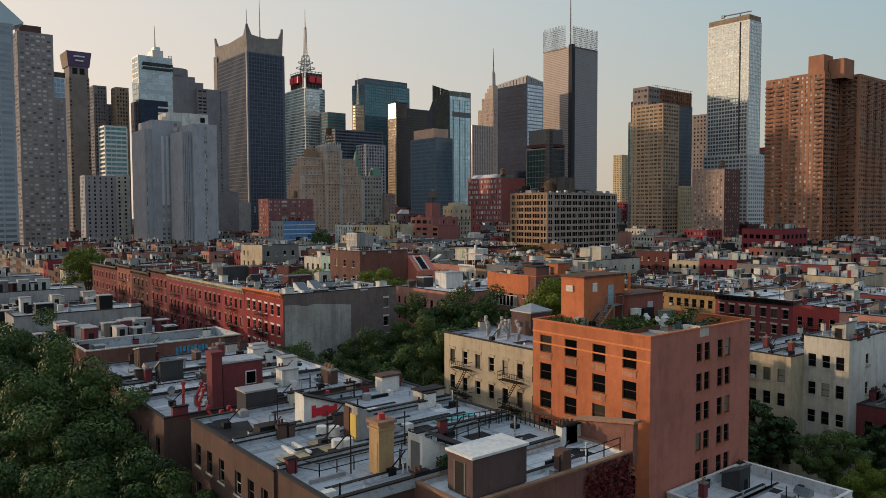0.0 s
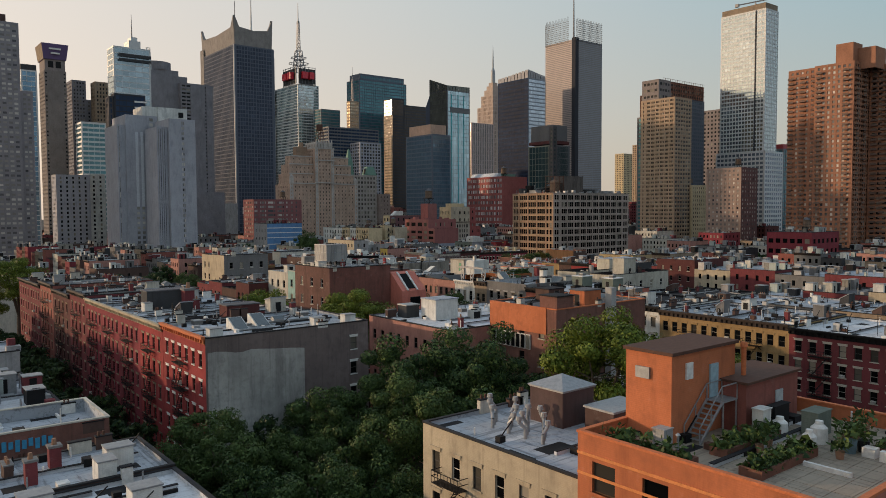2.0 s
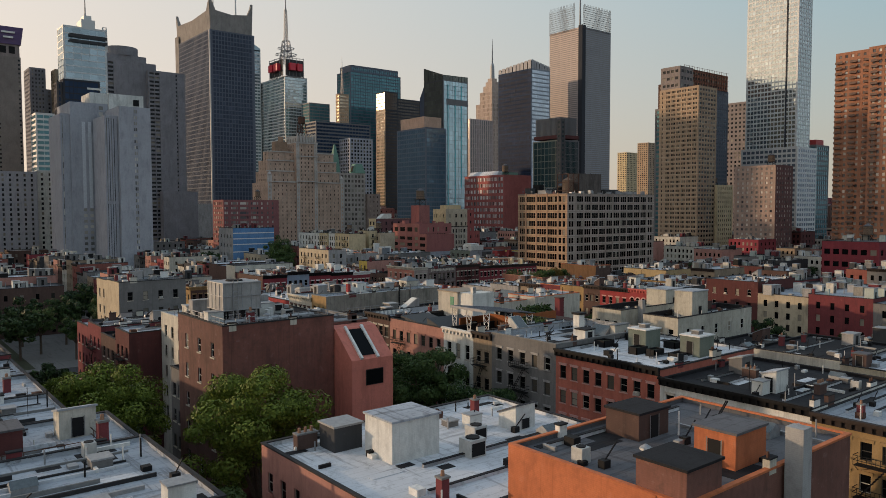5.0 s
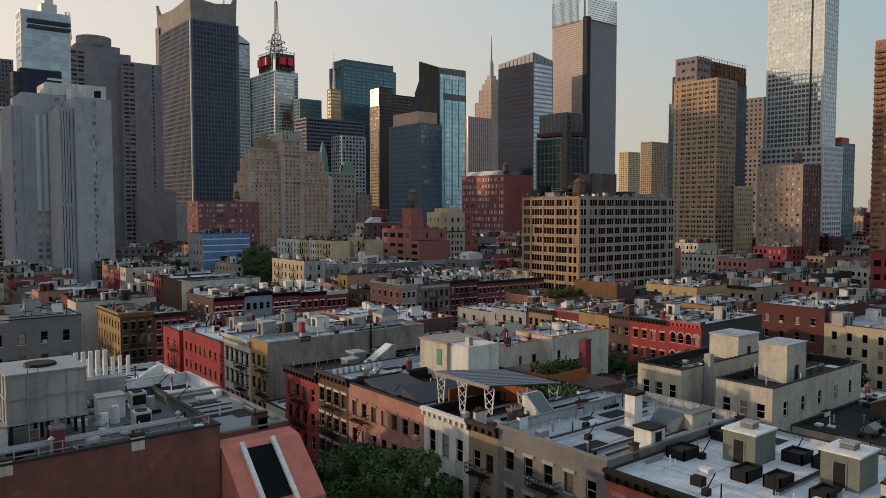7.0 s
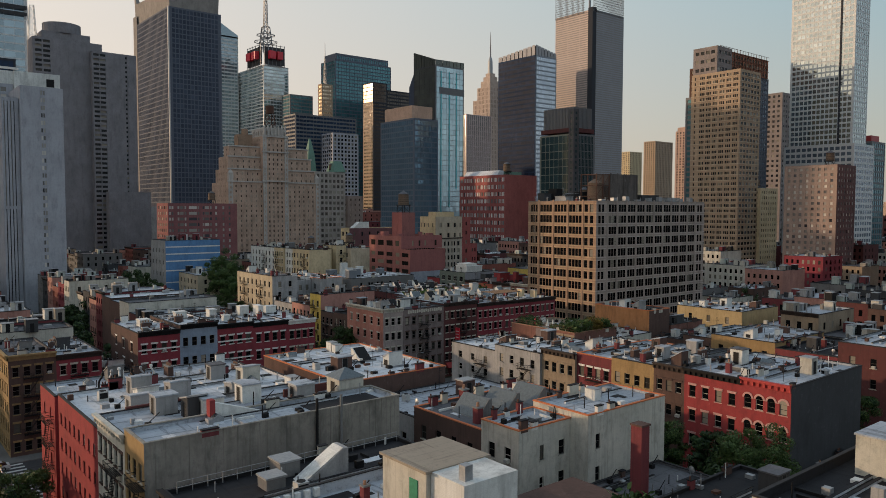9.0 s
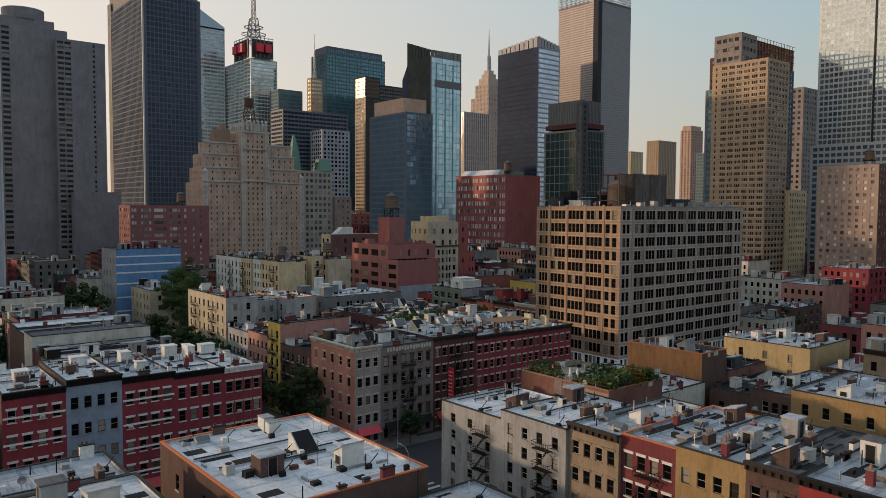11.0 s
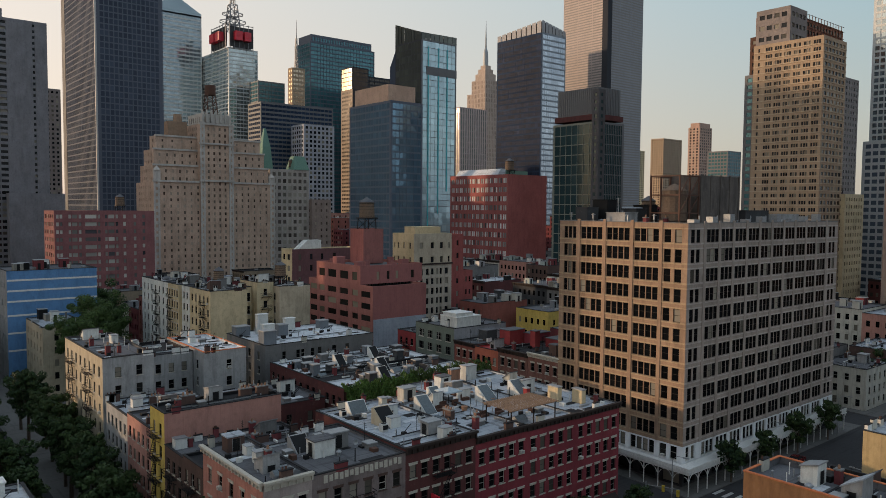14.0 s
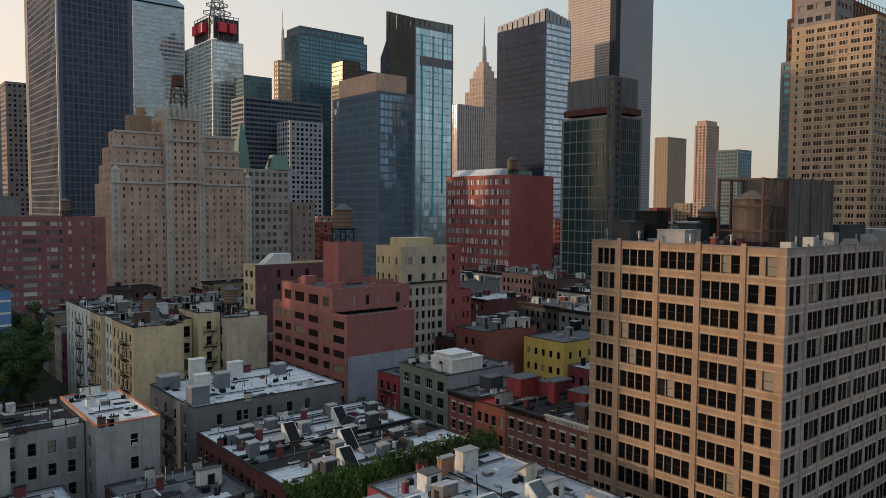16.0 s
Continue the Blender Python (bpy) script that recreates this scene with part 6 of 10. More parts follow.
for p in (((-28, 3.5, 47.4), (-10, 3.5, 47.4)), ((-24, 9.8, 48.2), (-6, 9.8, 48.2)), ((-20, 4.2, 49.8), (-12, 4.8, 49.8)), ((-26, 2.5, 47.0), (-26, 9.5, 47.0))):
    g = Geo()
    g.tube(*p, 0.28, 0.28, 8)
    part("duct", g, [METAL], film)
for x, y, h in ((-29, 9.8, 2.6), (-25.6, 10.2, 2.2), (-21.6, 10.4, 2.4), (-16, 10.2, 2.2), (-29.2, 4, 2.4), (-28.8, -4, 2.2), (-29, -10, 2.4), (-14, 9.9, 3.6), (-22, 3.4, 5.6)):
    g = Geo()
    g.tube((x, y, 46.3), (x, y, 46.3 + h), 0.07, 0.07, 6)
    g.beam((x - 0.7, y, 46.2 + h), (x + 0.7, y, 46.2 + h), 0.1)
    g.box(x - 0.14, x + 0.14, y - 0.1, y + 0.1, 45.4 + h, 46.4 + h)
    part("antenna", g, [METAL], film)
for k in range(9):
    x = -26 + 6.2 * k
    g = Geo()
    g.box(x, x + 1.6, -16.4, -15.0, 46.3, 47.9 + 0.5 * (k % 3))
    g.tube((x + 2.6, -15.8, 46.3), (x + 2.6, -15.8, 48.6), 0.14, 0.12, 6)
    part("roof_unit", g, [METAL], film)

# ---- towers ----
tower("dark glass tower with stone corner fins and a pale corner strip", [
    (318, 360, 716, 802, 0, 199.5, FRAME_SLATE, CG_BLACK, dict(fh=3.8, cw=2.8, win=(0.78, 0.8), depth=0.12, edge=2.5))])
tower("pale blue glass tower with a darker base", [(172.6, 198, 583, 599, 0, 155.5, FRAME_PALE, CG_PALE, dict(fh=3.9, cw=4.8, win=(0.97, 0.82), depth=0.06))])
tower("dark glass shaft below the pale blue tower", [(170.0, 191, 574, 582.8, 0, 121, FRAME_DARK, CG_NAVY, dict(fh=3.8, cw=2.5, win=(0.92, 0.8), depth=0.1)), (166.8, 170.0, 576, 584, 0, 119, DARKSTONE, CG_NAVY, dict(fh=3.8, cw=2.5, win=(0.5, 0.7)))])
tower("pale grey concrete slab with narrow window strips", [
    (160.5, 180, 515, 545, 0, 99.5, PALESTONE, GLASS_BLINDS, dict(fh=3.1, win=(0.3, 0.62), n=False, wcols=[(14.6, 16.8)], depth=0.3)),
    (155.8, 160.5, 516.5, 545, 0, 93, PALESTONE, GLASS_BLINDS, dict(fh=3.1, n=False, wcols=[(0.9, 1.3)], win=(0.2, 0.95)))], name="apartment_tower")
tower("pale grey concrete slab with a single strip of windows", [
    (177.8, 194, 486.4, 513, 0, 95.4, PALESTONE, GLASS_BLINDS, dict(fh=3.1, win=(0.2, 0.55), n=False, wcols=[(7.6, 8.3), (8.5, 9.2)], depth=0.2)),
    (171.4, 177.6, 489.4, 513, 0, 90.4, PALESTONE, GLASS_DARK, dict(fh=40, win=(0.25, 0.97), n=False, wcols=[(0.8, 1.15), (2.0, 2.35), (3.2, 3.55), (4.4, 4.75)], depth=0.5))], name="apartment_tower")
tower("white plant storey on the slab tower", [(180.2, 198.7, 513.4, 535, 0, 105.4, WHITEWALL, GLASS_DARK, dict(n=False, w=False)), (171, 180.2, 515.2, 535, 99.6, 105.4, WHITEWALL, GLASS_DARK, dict(n=False, w=False))], name="apartment_tower")
tower("grey concrete hotel tower with a round top", [
    (220, 263, 690, 720, 0, 158, STONEGREY, GLASS_DARK, dict(fh=3.2, win=(0.3, 0.55), n=False, wcols=[(1.5, 5.5), (6.3, 10.5)], depth=0.9)),
    (226, 256, 692, 715, 158, 163, STONEGREY, GLASS_DARK, dict(n=False, w=False))], name="hotel_tower")
tower("grey concrete hotel wing with dark window bays", [(255, 284, 684, 712, 0, 152, STONEGREY, GLASS_DARK, dict(fh=3.2, win=(0.3, 0.5), n=False, wcols=[(0.8, 4.4), (5.0, 8.6), (21.5, 22.8)], depth=0.9)), (262, 290, 676, 684, 0, 56, STONEGREY, GLASS_DARK, dict(n=False, w=False)), (290, 302, 676, 690, 0, 46, LIGHTGREY, GLASS_DARK, dict(n=False, w=False))], name="hotel_tower")
tower("brown hotel tower with a purple sign on top", [
    (157.6, 174.6, 737, 760, 0, 160, masonry("plain_brown_hotel_brick", (0.235, 0.20, 0.18), 0.15), GLASS_DARK, dict(fh=3.3, cw=3.4, win=(0.4, 0.45), wcols=[(0.6, 2.0), (15.0, 16.4)])),
    (187, 199, 775, 800, 0, 160, STONEGREY, GLASS_DARK, dict(fh=3.3, cw=2.6, win=(0.5, 0.5))),
    (199, 207, 776, 800, 0, 143, STONEGREY, GLASS_DARK, dict(fh=3.3, cw=2.6, win=(0.5, 0.5))),
    (207, 212, 777, 800, 0, 120, GREYBROWN, GLASS_DARK, dict(fh=3.3, cw=2.6, win=(0.5, 0.5)))], name="hotel_tower")
tower("green-glazed tower with pale floor bands", [(177, 196.5, 700, 720, 0, 114, FRAME_PALE, CG_TEAL, dict(fh=3.8, cw=4, win=(0.95, 0.6)))])
tower("slim sunlit tower with dark window slots", [(203, 215.5, 760, 775, 0, 158, TAN, GLASS_DARK, dict(fh=3.5, cw=3, win=(0.5, 0.6)))])
tower("white apartment slab with dark window columns", [(137, 159, 600, 615, 0, 65, PALESTONE, GLASS_DARK, dict(fh=3.0, cw=4.4, win=(0.3, 0.55))), (159, 170, 603, 618, 0, 66, WHITEWALL, GLASS_DARK, dict(fh=3.0, cw=4.4, win=(0.3, 0.55)))], name="apartment_tower")
tower("lilac-grey apartment tower with rows of pale window blinds", [
    (90, 111.5, 565, 590, 0, 158, LILAC, GLASS_BLINDS, dict(fh=3.0, cw=3.1, win=(0.66, 0.45), depth=0.15, ledge=None)),
    (92, 105, 568, 585, 158, 163, BROWN, GLASS_DARK, dict(n=False, w=False)),
    (111.5, 118.5, 566, 590, 0, 116, LILAC, GLASS_BLINDS, dict(fh=3.0, cw=3.1, win=(0.66, 0.45)))], name="apartment_tower")
tower("slim bright blue glass tower with a dark sign band", [(124, 134.5, 640, 660, 0, 142, FRAME_PALE, CG_BLUE, dict(fh=3.6, cw=3, win=(0.95, 0.85))), (124.2, 134.3, 640.2, 659, 142, 146, DARKGREY, CG_NAVY, dict(n=False, w=False))])
tower("misty grey glass tower with a sloping crown", [(48, 74.5, 480, 505, 0, 143, masonry("misty_grey_panel", (0.34, 0.37, 0.41), 0.1, 0.1, courses=False), CG_STEEL, dict(fh=3.1, cw=6, win=(0.9, 0.5), depth=0.1))])
tower("silver glass tower with signs and a lattice mast", [(500.6, 532.5, 935, 1015, 0, 210, FRAME_PALE, CG_SILVER, dict(fh=3.9, cw=3.6, win=(0.92, 0.7), depth=0.08))])
tower("teal glass tower with a sloping crown", [(559, 636, 873, 905, 0, 214, FRAME_SLATE, CG_TEAL, dict(fh=3.9, cw=3.6, win=(0.95, 0.75))), (562, 634, 876, 902, 214, 222, FRAME_SLATE, CG_TEAL, dict(n=False, w=True, fh=8))])
# Gilt crown panes and the cream north wall carry sunlight in their colour.
tower("dark striped office tower with sun glint coloured into one face", [(567, 585, 808, 828, 160, 181, FRAME_DARK, CG_GILT, dict(fh=3.7, cw=3, win=(0.97, 0.85), depth=0.05, tilt=0.006, glass_w=CG_BRONZE)), (567, 585, 808, 828, 0, 160, masonry("sunlit_cream_band", (0.48, 0.37, 0.27), 0.1, courses=False), CG_BRONZE, dict(fh=3.7, cw=3, win=(0.97, 0.45), depth=0.3, wall_w=FRAME_DARK)), (585, 625, 812, 838, 0, 175, FRAME_DARK, CG_BRONZE, dict(fh=3.7, cw=3, win=(0.95, 0.6)))])
tower("blue glass hotel with a brown plant storey", [(391, 410, 499.6, 535.5, 0, 100, FRAME_SLATE, CG_BLUE, dict(fh=3.3, cw=2.2, win=(0.94, 0.76), depth=0.06)), (392, 408, 503, 532, 100, 108, masonry("peach_plant_storey", (0.58, 0.37, 0.26), 0.15, courses=False), CG_BLUE, dict(n=False, w=False))], name="hotel_tower")
# West panes and bands are paler for sky sheen, north ones darkened for shade.
tower("navy glass tower with a bright sloping crown", [(598, 624.5, 597, 645, 0, 180.5, CG_NAVY, CG_INDIGO, dict(fh=4.0, cw=2.4, win=(0.9, 0.7), depth=0.04, glass_w=CG_SKYLIT, wall_w=masonry("skylit_slate_floor_band", (0.27, 0.30, 0.345), 0.1, courses=False)))])
# Same slats in two colours: warm copy for the sunlit face, grey-blue for shade.
tower("grey slatted tower with open screens on top", [(659, 704.6, 584.6, 630, 0, 228, SLATS, CG_SMOKE, dict(fh=2.05, cw=15.0, win=(0.97, 0.45), depth=0.08, edge=0.6, wall_w=masonry("shaded_grey_slats", (0.31, 0.32, 0.345), 0.1, 0.15, courses=False)))])
tower("green glass hotel with a lattice of pale mullions", [(459.5, 479.5, 432.6, 459.5, 0, 90, masonry("sage_gold_mullion", (0.25, 0.25, 0.20), 0.1, courses=False), CG_GREEN, dict(fh=4.5, cw=3.8, win=(0.92, 0.92), depth=0.15, wcols=[(0.5 + 1.3 * k, 1.5 + 1.3 * k) for k in range(14)], wall_w=FRAME)), (459.8, 479.2, 433, 459, 91, 93.5, DARKRED, CG_BLACK, dict(n=False, w=False)), (456, 460.5, 429, 433, 0, 104, DARKSTONE, CG_GREEN, dict(fh=3.2, cw=2, win=(0.6, 0.5)))], name="hotel_tower")
tower("ochre brick apartment tower with rows of windows", [
    (504, 526, 352, 382, 0, 122, TOWERTAN, GLASS_DARK, dict(fh=3.0, win=(0.74, 0.5), ncols=[(2.0, 2.8)] + [(5.4 + 4.1 * k + 1.05 * j, 6.25 + 4.1 * k + 1.05 * j) for k in range(6) for j in range(3)], cw=3.4, ledge=masonry("pale_ochre_spandrel", (0.52, 0.40, 0.27), 0.1, courses=False))),
    (504.6, 520, 366.5, 381.6, 122, 137, GREYBROWN, GLASS_DARK, dict(fh=4.2, cw=3.4, win=(0.7, 0.4))),
    (524, 581, 376.5, 392, 128, 139.5, masonry("rusty_red_plant_brick", (0.32, 0.13, 0.08), 0.4, 0.3), GLASS_DARK, dict(fh=3.2, cw=3.2, win=(0.7, 0.5))),
    (506, 520, 382.2, 387, 0, 110, FRAME, CG_TEAL, dict(fh=3.0, cw=2.4, win=(0.8, 0.6))),
    (508, 519, 382.2, 386, 110, 127, RUST, GLASS_DARK, dict(fh=3.2, cw=2, win=(0.7, 0.5))),
    (526.2, 583, 377, 394, 0, 128, FRAME_SLATE, CG_STEEL, dict(fh=3.0, cw=2.8, win=(0.8, 0.6)))], name="apartment_tower")
tower("silver glass tower reflecting the morning sky", [(585, 604.6, 326, 364, 84, 194.5, FRAME_PALE, CG_SILVER, dict(fh=3.1, cw=2.5, win=(0.78, 0.66), depth=0.1, tilt=0.01)), (583, 612, 324, 366, 0, 84, FRAME_PALE, CG_STEEL, dict(fh=3.4, cw=3.2, win=(0.74, 0.58), depth=0.1))])
tower("russet brick apartment tower with balcony stacks", [
    (470, 496, 212.4, 234.4, 0, 122, TOWERBROWN, GLASS_BLINDS, dict(fh=2.8, cw=3.0, win=(0.5, 0.55), glass_w=GLASS_DARK)),
    (479, 505, 234.4, 254.5, 0, 123, TOWERBROWN, GLASS_BLINDS, dict(fh=2.8, cw=3.0, win=(0.45, 0.5), glass_w=GLASS_DARK)),
    (472, 484, 214, 223.5, 122, 133, TOWERBROWN, GLASS_DARK, dict(n=False, w=False)),
    (478, 492, 204.5, 213.8, 118, 130, TOWERBROWN, GLASS_DARK, dict(n=False, w=False)),
    (490, 540, 200, 212, 0, 121, TOWERBROWN, GLASS_DARK, dict(fh=2.8, cw=3.0, win=(0.6, 0.5)))], name="apartment_tower")
tower("tan brick apartment house with a water tank", [(510, 532, 302, 329, 0, 67.7, masonry("rosy_tan_brick", (0.37, 0.265, 0.215), 0.25, 0.25), GLASS_BLINDS, dict(fh=2.9, cw=3.2, win=(0.46, 0.5), wall_w=masonry("plum_brown_brick", (0.17, 0.09, 0.085), 0.2)))], name="apartment_tower")
tower("yellow and dark stepped apartment house", [(525, 545, 350, 359, 0, 57, PALEYELLOW, GLASS_DARK, dict(fh=3.0, cw=2.6, win=(0.4, 0.5)))], name="apartment_tower")
HOTELSTONE = masonry("pale_hotel_stone", (0.54, 0.49, 0.44), 0.2, courses=False)
GLASS_BROWN = window_glass("brown_hotel_glass", (0.05, 0.035, 0.028), (0.4, 0.33, 0.27), 0.45, per_object=False)
tower("tan brick stepped hotel with a tall centre", [
    (311, 377, 590, 617, 0, 61.5, BEIGE, GLASS_BROWN, dict(fh=3.1, cw=3.4, win=(0.26, 0.46), depth=0.2, edge=3.5)),
    (311.6, 374, 592, 612, 61.5, 70, BEIGE, GLASS_BROWN, dict(fh=3.1, cw=3.6, win=(0.24, 0.42))),
    (312.2, 372, 593, 608, 70, 78, BEIGE, GLASS_BROWN, dict(fh=3.1, cw=3.8, win=(0.24, 0.42))),
    (313.6, 370, 594, 603, 78, 85, BEIGE, GLASS_BROWN, dict(fh=3.1, cw=5.0, win=(0.18, 0.4))),
    (334.5, 352.5, 589, 610, 0, 92, BEIGE, GLASS_BROWN, dict(fh=3.1, cw=3.0, win=(0.34, 0.5), edge=3)),
    (335.5, 351.5, 590, 608, 92, 97.5, HOTELSTONE, GLASS_BROWN, dict(fh=4.5, cw=2.6, win=(0.4, 0.6)))], name="hotel_tower")
tower("beige stepped office building", [(379, 404, 600, 620, 0, 71, masonry("putty_office_stone", (0.46, 0.405, 0.355), 0.25, courses=False), window_glass("hazy_office_glass", (0.06, 0.05, 0.045), (0.42, 0.38, 0.32), 0.4, per_object=False), dict(fh=3.7, cw=3.4, win=(0.62, 0.55))), (404, 417, 597, 618, 0, 54, masonry("taupe_office_brick", (0.36, 0.27, 0.225), 0.3), GLASS_BROWN, dict(fh=3.7, cw=4.2, win=(0.3, 0.4)))], name="office_building")
tower("dark red brick office building with white window bands", [(255, 294, 538, 556, 0, 47.4, masonry("dull_red_brick", (0.31, 0.115, 0.115), 0.2), GLASS_BLINDS, dict(fh=3.1, win=(0.6, 0.5), cw=3.2, depth=0.2, wcols=[(a, a + w) for a, w in ((0.7, 1.0), (2.0, 1.0), (5.2, 1.0), (6.5, 2.0), (9.0, 1.0), (11.4, 4.4), (16.2, 1.0), (19.0, 1.0), (20.3, 2.4), (23.2, 1.0), (26.2, 1.1), (30.4, 1.1), (34.0, 1.1))]))], name="office_building")
tower("red brick loft building with a blank red side", [(457, 486.5, 488, 534, 0, 67.3, masonry("muted_red_brick", (0.44, 0.115, 0.10), 0.2), window_glass("white_sash_loft_glass", (0.03, 0.03, 0.032), (0.95, 0.92, 0.88), 0.61, per_object=False, spec=0.1), dict(fh=4.75, ncols=[(1.0 + 3.46 * k + 1.36 * j, 2.22 + 3.46 * k + 1.36 * j) for k in range(13) for j in range(2)], win=(0.74, 0.56), depth=0.2, w=False))], name="loft_building")
tower("dark banded office block", [(475, 547, 810, 835, 0, 140, FRAME, CG_NAVY, dict(fh=3.8, cw=4, win=(0.95, 0.55))), (499, 529, 778, 800, 0, 120, PALESTONE, GLASS_DARK, dict(fh=3.8, cw=4, win=(0.6, 0.6)))], name="office_tower")
tower("pale glass tower tapering upwards", [(448, 499, 1000, 1030, 0, 252, FRAME_PALE, CG_PALE, dict(fh=4.2, cw=4, win=(0.94, 0.6)))])
tower("slim gilded tower with a mast", [(506, 518.6, 811, 819, 0, 173, TOWERTAN, CG_GILT, dict(fh=3.8, cw=3, win=(0.8, 0.5)))])
tower("teal glass office tower", [(516, 545, 900, 920, 0, 174, FRAME, CG_TEAL, dict(fh=3.9, cw=3.6, win=(0.95, 0.7)))])
# West panes are a paler aqua, the sky's sheen set in their colour.
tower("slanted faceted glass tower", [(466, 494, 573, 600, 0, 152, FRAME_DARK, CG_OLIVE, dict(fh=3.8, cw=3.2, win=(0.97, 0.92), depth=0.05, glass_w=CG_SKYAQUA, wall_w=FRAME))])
tower("tan office tower with pale ribs", [(866, 918, 1000, 1040, 0, 190, masonry("rose_ribbed_stone", (0.52, 0.39, 0.37), 0.1, courses=False), CG_OLIVE, dict(fh=7.6, cw=4, win=(0.45, 0.93)))])
tower("stepped stone skyscraper with a tall spire", [
    (1219, 1283, 1330, 1400, 0, 246, masonry("warm_skyscraper_stone", (0.50, 0.39, 0.32), 0.15, courses=False), window_glass("dusty_skyscraper_glass", (0.17, 0.13, 0.115), (0.36, 0.29, 0.24), 0.3, per_object=False, spec=0.0), dict(fh=9, cw=4.5, win=(0.45, 0.75))),
    (1225, 1277, 1337, 1393, 246, 286, MATS["warm_skyscraper_stone"], MATS["dusty_skyscraper_glass"], dict(fh=9, cw=4.5, win=(0.45, 0.75))),
    (1231, 1271, 1344, 1386, 286, 314, MATS["warm_skyscraper_stone"], MATS["dusty_skyscraper_glass"], dict(fh=9, cw=4.5, win=(0.4, 0.7)))], name="skyscraper")
tower("grey slab tower in the gap behind", [(322, 338, 900, 925, 0, 146, GREYBROWN, GLASS_DARK, dict(fh=3.8, cw=4, win=(0.5, 0.5)))])
tower("sunlit far office tower", [(1278, 1333, 949, 974, 0, 170, TOWERTAN, GLASS_DARK, dict(fh=4, cw=5, win=(0.5, 0.6)))])
tower("pale glass tower in the far haze", [(1700, 1752, 1322, 1352, 0, 194, PALEYELLOW, GLASS_FAR, dict(fh=5, cw=6, win=(0.5, 0.5)))])
tower("grey-green glass block far off", [(1000, 1030, 674, 700, 0, 119, FRAME, CG_TEAL, dict(fh=4, cw=4, win=(0.8, 0.6)))])
# Russet brick paled to peach: distance haze put into the base colour.
tower("apartment tower far off in brick paled by haze", [(1140, 1172, 797, 815, 0, 167, masonry("haze_paled_brick", (0.52, 0.33, 0.25), 0.15), GLASS_DARK, dict(fh=4, cw=5, win=(0.5, 0.6))), (1142, 1170, 799, 813, 167, 173, MATS["haze_paled_brick"], GLASS_DARK, dict(n=False, w=False))])
tower("teal glass tower with a red top", [(624, 645, 330, 345, 0, 88, FRAME, CG_TEAL, dict(fh=3.6, cw=3, win=(0.92, 0.7))), (628, 640, 332, 343, 88, 92, REDPIPE, CG_TEAL, dict(n=False, w=False))])
tower("brown office tower behind", [(690, 716, 421, 446, 0, 136, GREYBROWN, GLASS_DARK, dict(fh=3.8, cw=4, win=(0.5, 0.5)))])
tenement(387.6, 417, 196, 218.5, 27, CRIMSON, "red brick low building with large windows", n=6, w=6, floors=5, roof=GREYROOF, ww=2.4, wh=2.2, style="wide", fit=5, near=False, name="industrial_building")

# ---- the rest of the low city ----
FILLWALL = [RED, BROWN, DARKRED, CRIMSON, GREY, BROWN, RED, PINK, OFFWHITE, GREY, TAN, ORANGE_W, DARKGREY]
FILLROOF = [SILVER, WHITEROOF, GREYROOF, GREYROOF, TAR, TAR, GREYROOF]
FILLNAME = {RED: "red brick", BROWN: "brown brick", DARKRED: "dark red brick", CRIMSON: "crimson brick", GREY: "grey painted", TAN: "tan brick", CREAM: "cream painted", PINK: "pink painted", OFFWHITE: "off-white rendered", LIGHTGREY: "light grey", YELLOW: "ochre painted", ORANGE_W: "orange brick", PALEYELLOW: "pale yellow brick", DARKGREY: "dark grey brick"}


def free(x0, x1, y0, y1):
    return all(x1 <= a + 0.3 or x0 >= b - 0.3 or y1 <= c + 0.3 or y0 >= d - 0.3 for a, b, c, d in BUILT)


def in_sight(x, y):
    return x > 0.134 * y - 14 and y > 0.374 * x - 14


for k in range(1, len(FRONTS) - 1):
    for band, (ya, yb) in enumerate(BANDS):
        f, back = FRONTS[k], FRONTS[k + 1] - STREET
        for xa, xb in ((f, f + 20), (back - 20, back)):
            y = ya + 2
            while y < yb - 8:
                wd = rng.uniform(7, 12) if band < 2 and k < 5 else rng.uniform(11, 19)
                y2 = min(y + wd, yb)
                if in_sight((xa + xb) / 2, y) and free(xa, xb, y, y2) and rng.random() < 0.95:
                    if band == 0 or (band == 1 and k < 5):
                        hh, fl = rng.uniform(14, 20), 5
                    elif band == 1:
                        hh, fl = rng.uniform(15, 26), 6
                    else:
                        hh, fl = (rng.uniform(22, 46) if xa > 430 else rng.uniform(13, 21)), 9
                    mt = FILLWALL[rng.integers(len(FILLWALL))]
                    tenement(xa, xb, y, y2, hh, mt, FILLNAME[mt] + " city house with a flat roof", far=not ((band == 0 and k < 4) or (band == 1 and k < 4)), n=max(2, int((y2 - y) / 2.4)), w=int(rng.choice([0, 0, 4] if band < 2 else [3, 4, 5])), floors=max(4, int(hh / 3.3)), roof=FILLROOF[rng.integers(len(FILLROOF))], near=False, fit=int(5 if band < 2 else 2), heads=1 if band < 2 else 0, group="houses of the low city", corn=DARKTRIM if rng.random() < 0.3 else None)
                y = y2

# blocks towards the horizon
frng = np.random.default_rng(21)
for _ in range(420):
    x, y = frng.uniform(560, 2300), frng.uniform(240, 2000)
    wx, wy = frng.uniform(18, 40), frng.uniform(18, 40)
    if not in_sight(x, y) or not free(x, x + wx, y, y + wy) or y < 0.374 * x + 10:
        continue
    hh = frng.uniform(16, 40) if x + y < 1500 else frng.uniform(20, 62)
    mt = (TAN, BROWN, BEIGE, STONEGREY, RED, PALEYELLOW, DARKRED)[frng.integers(7)]
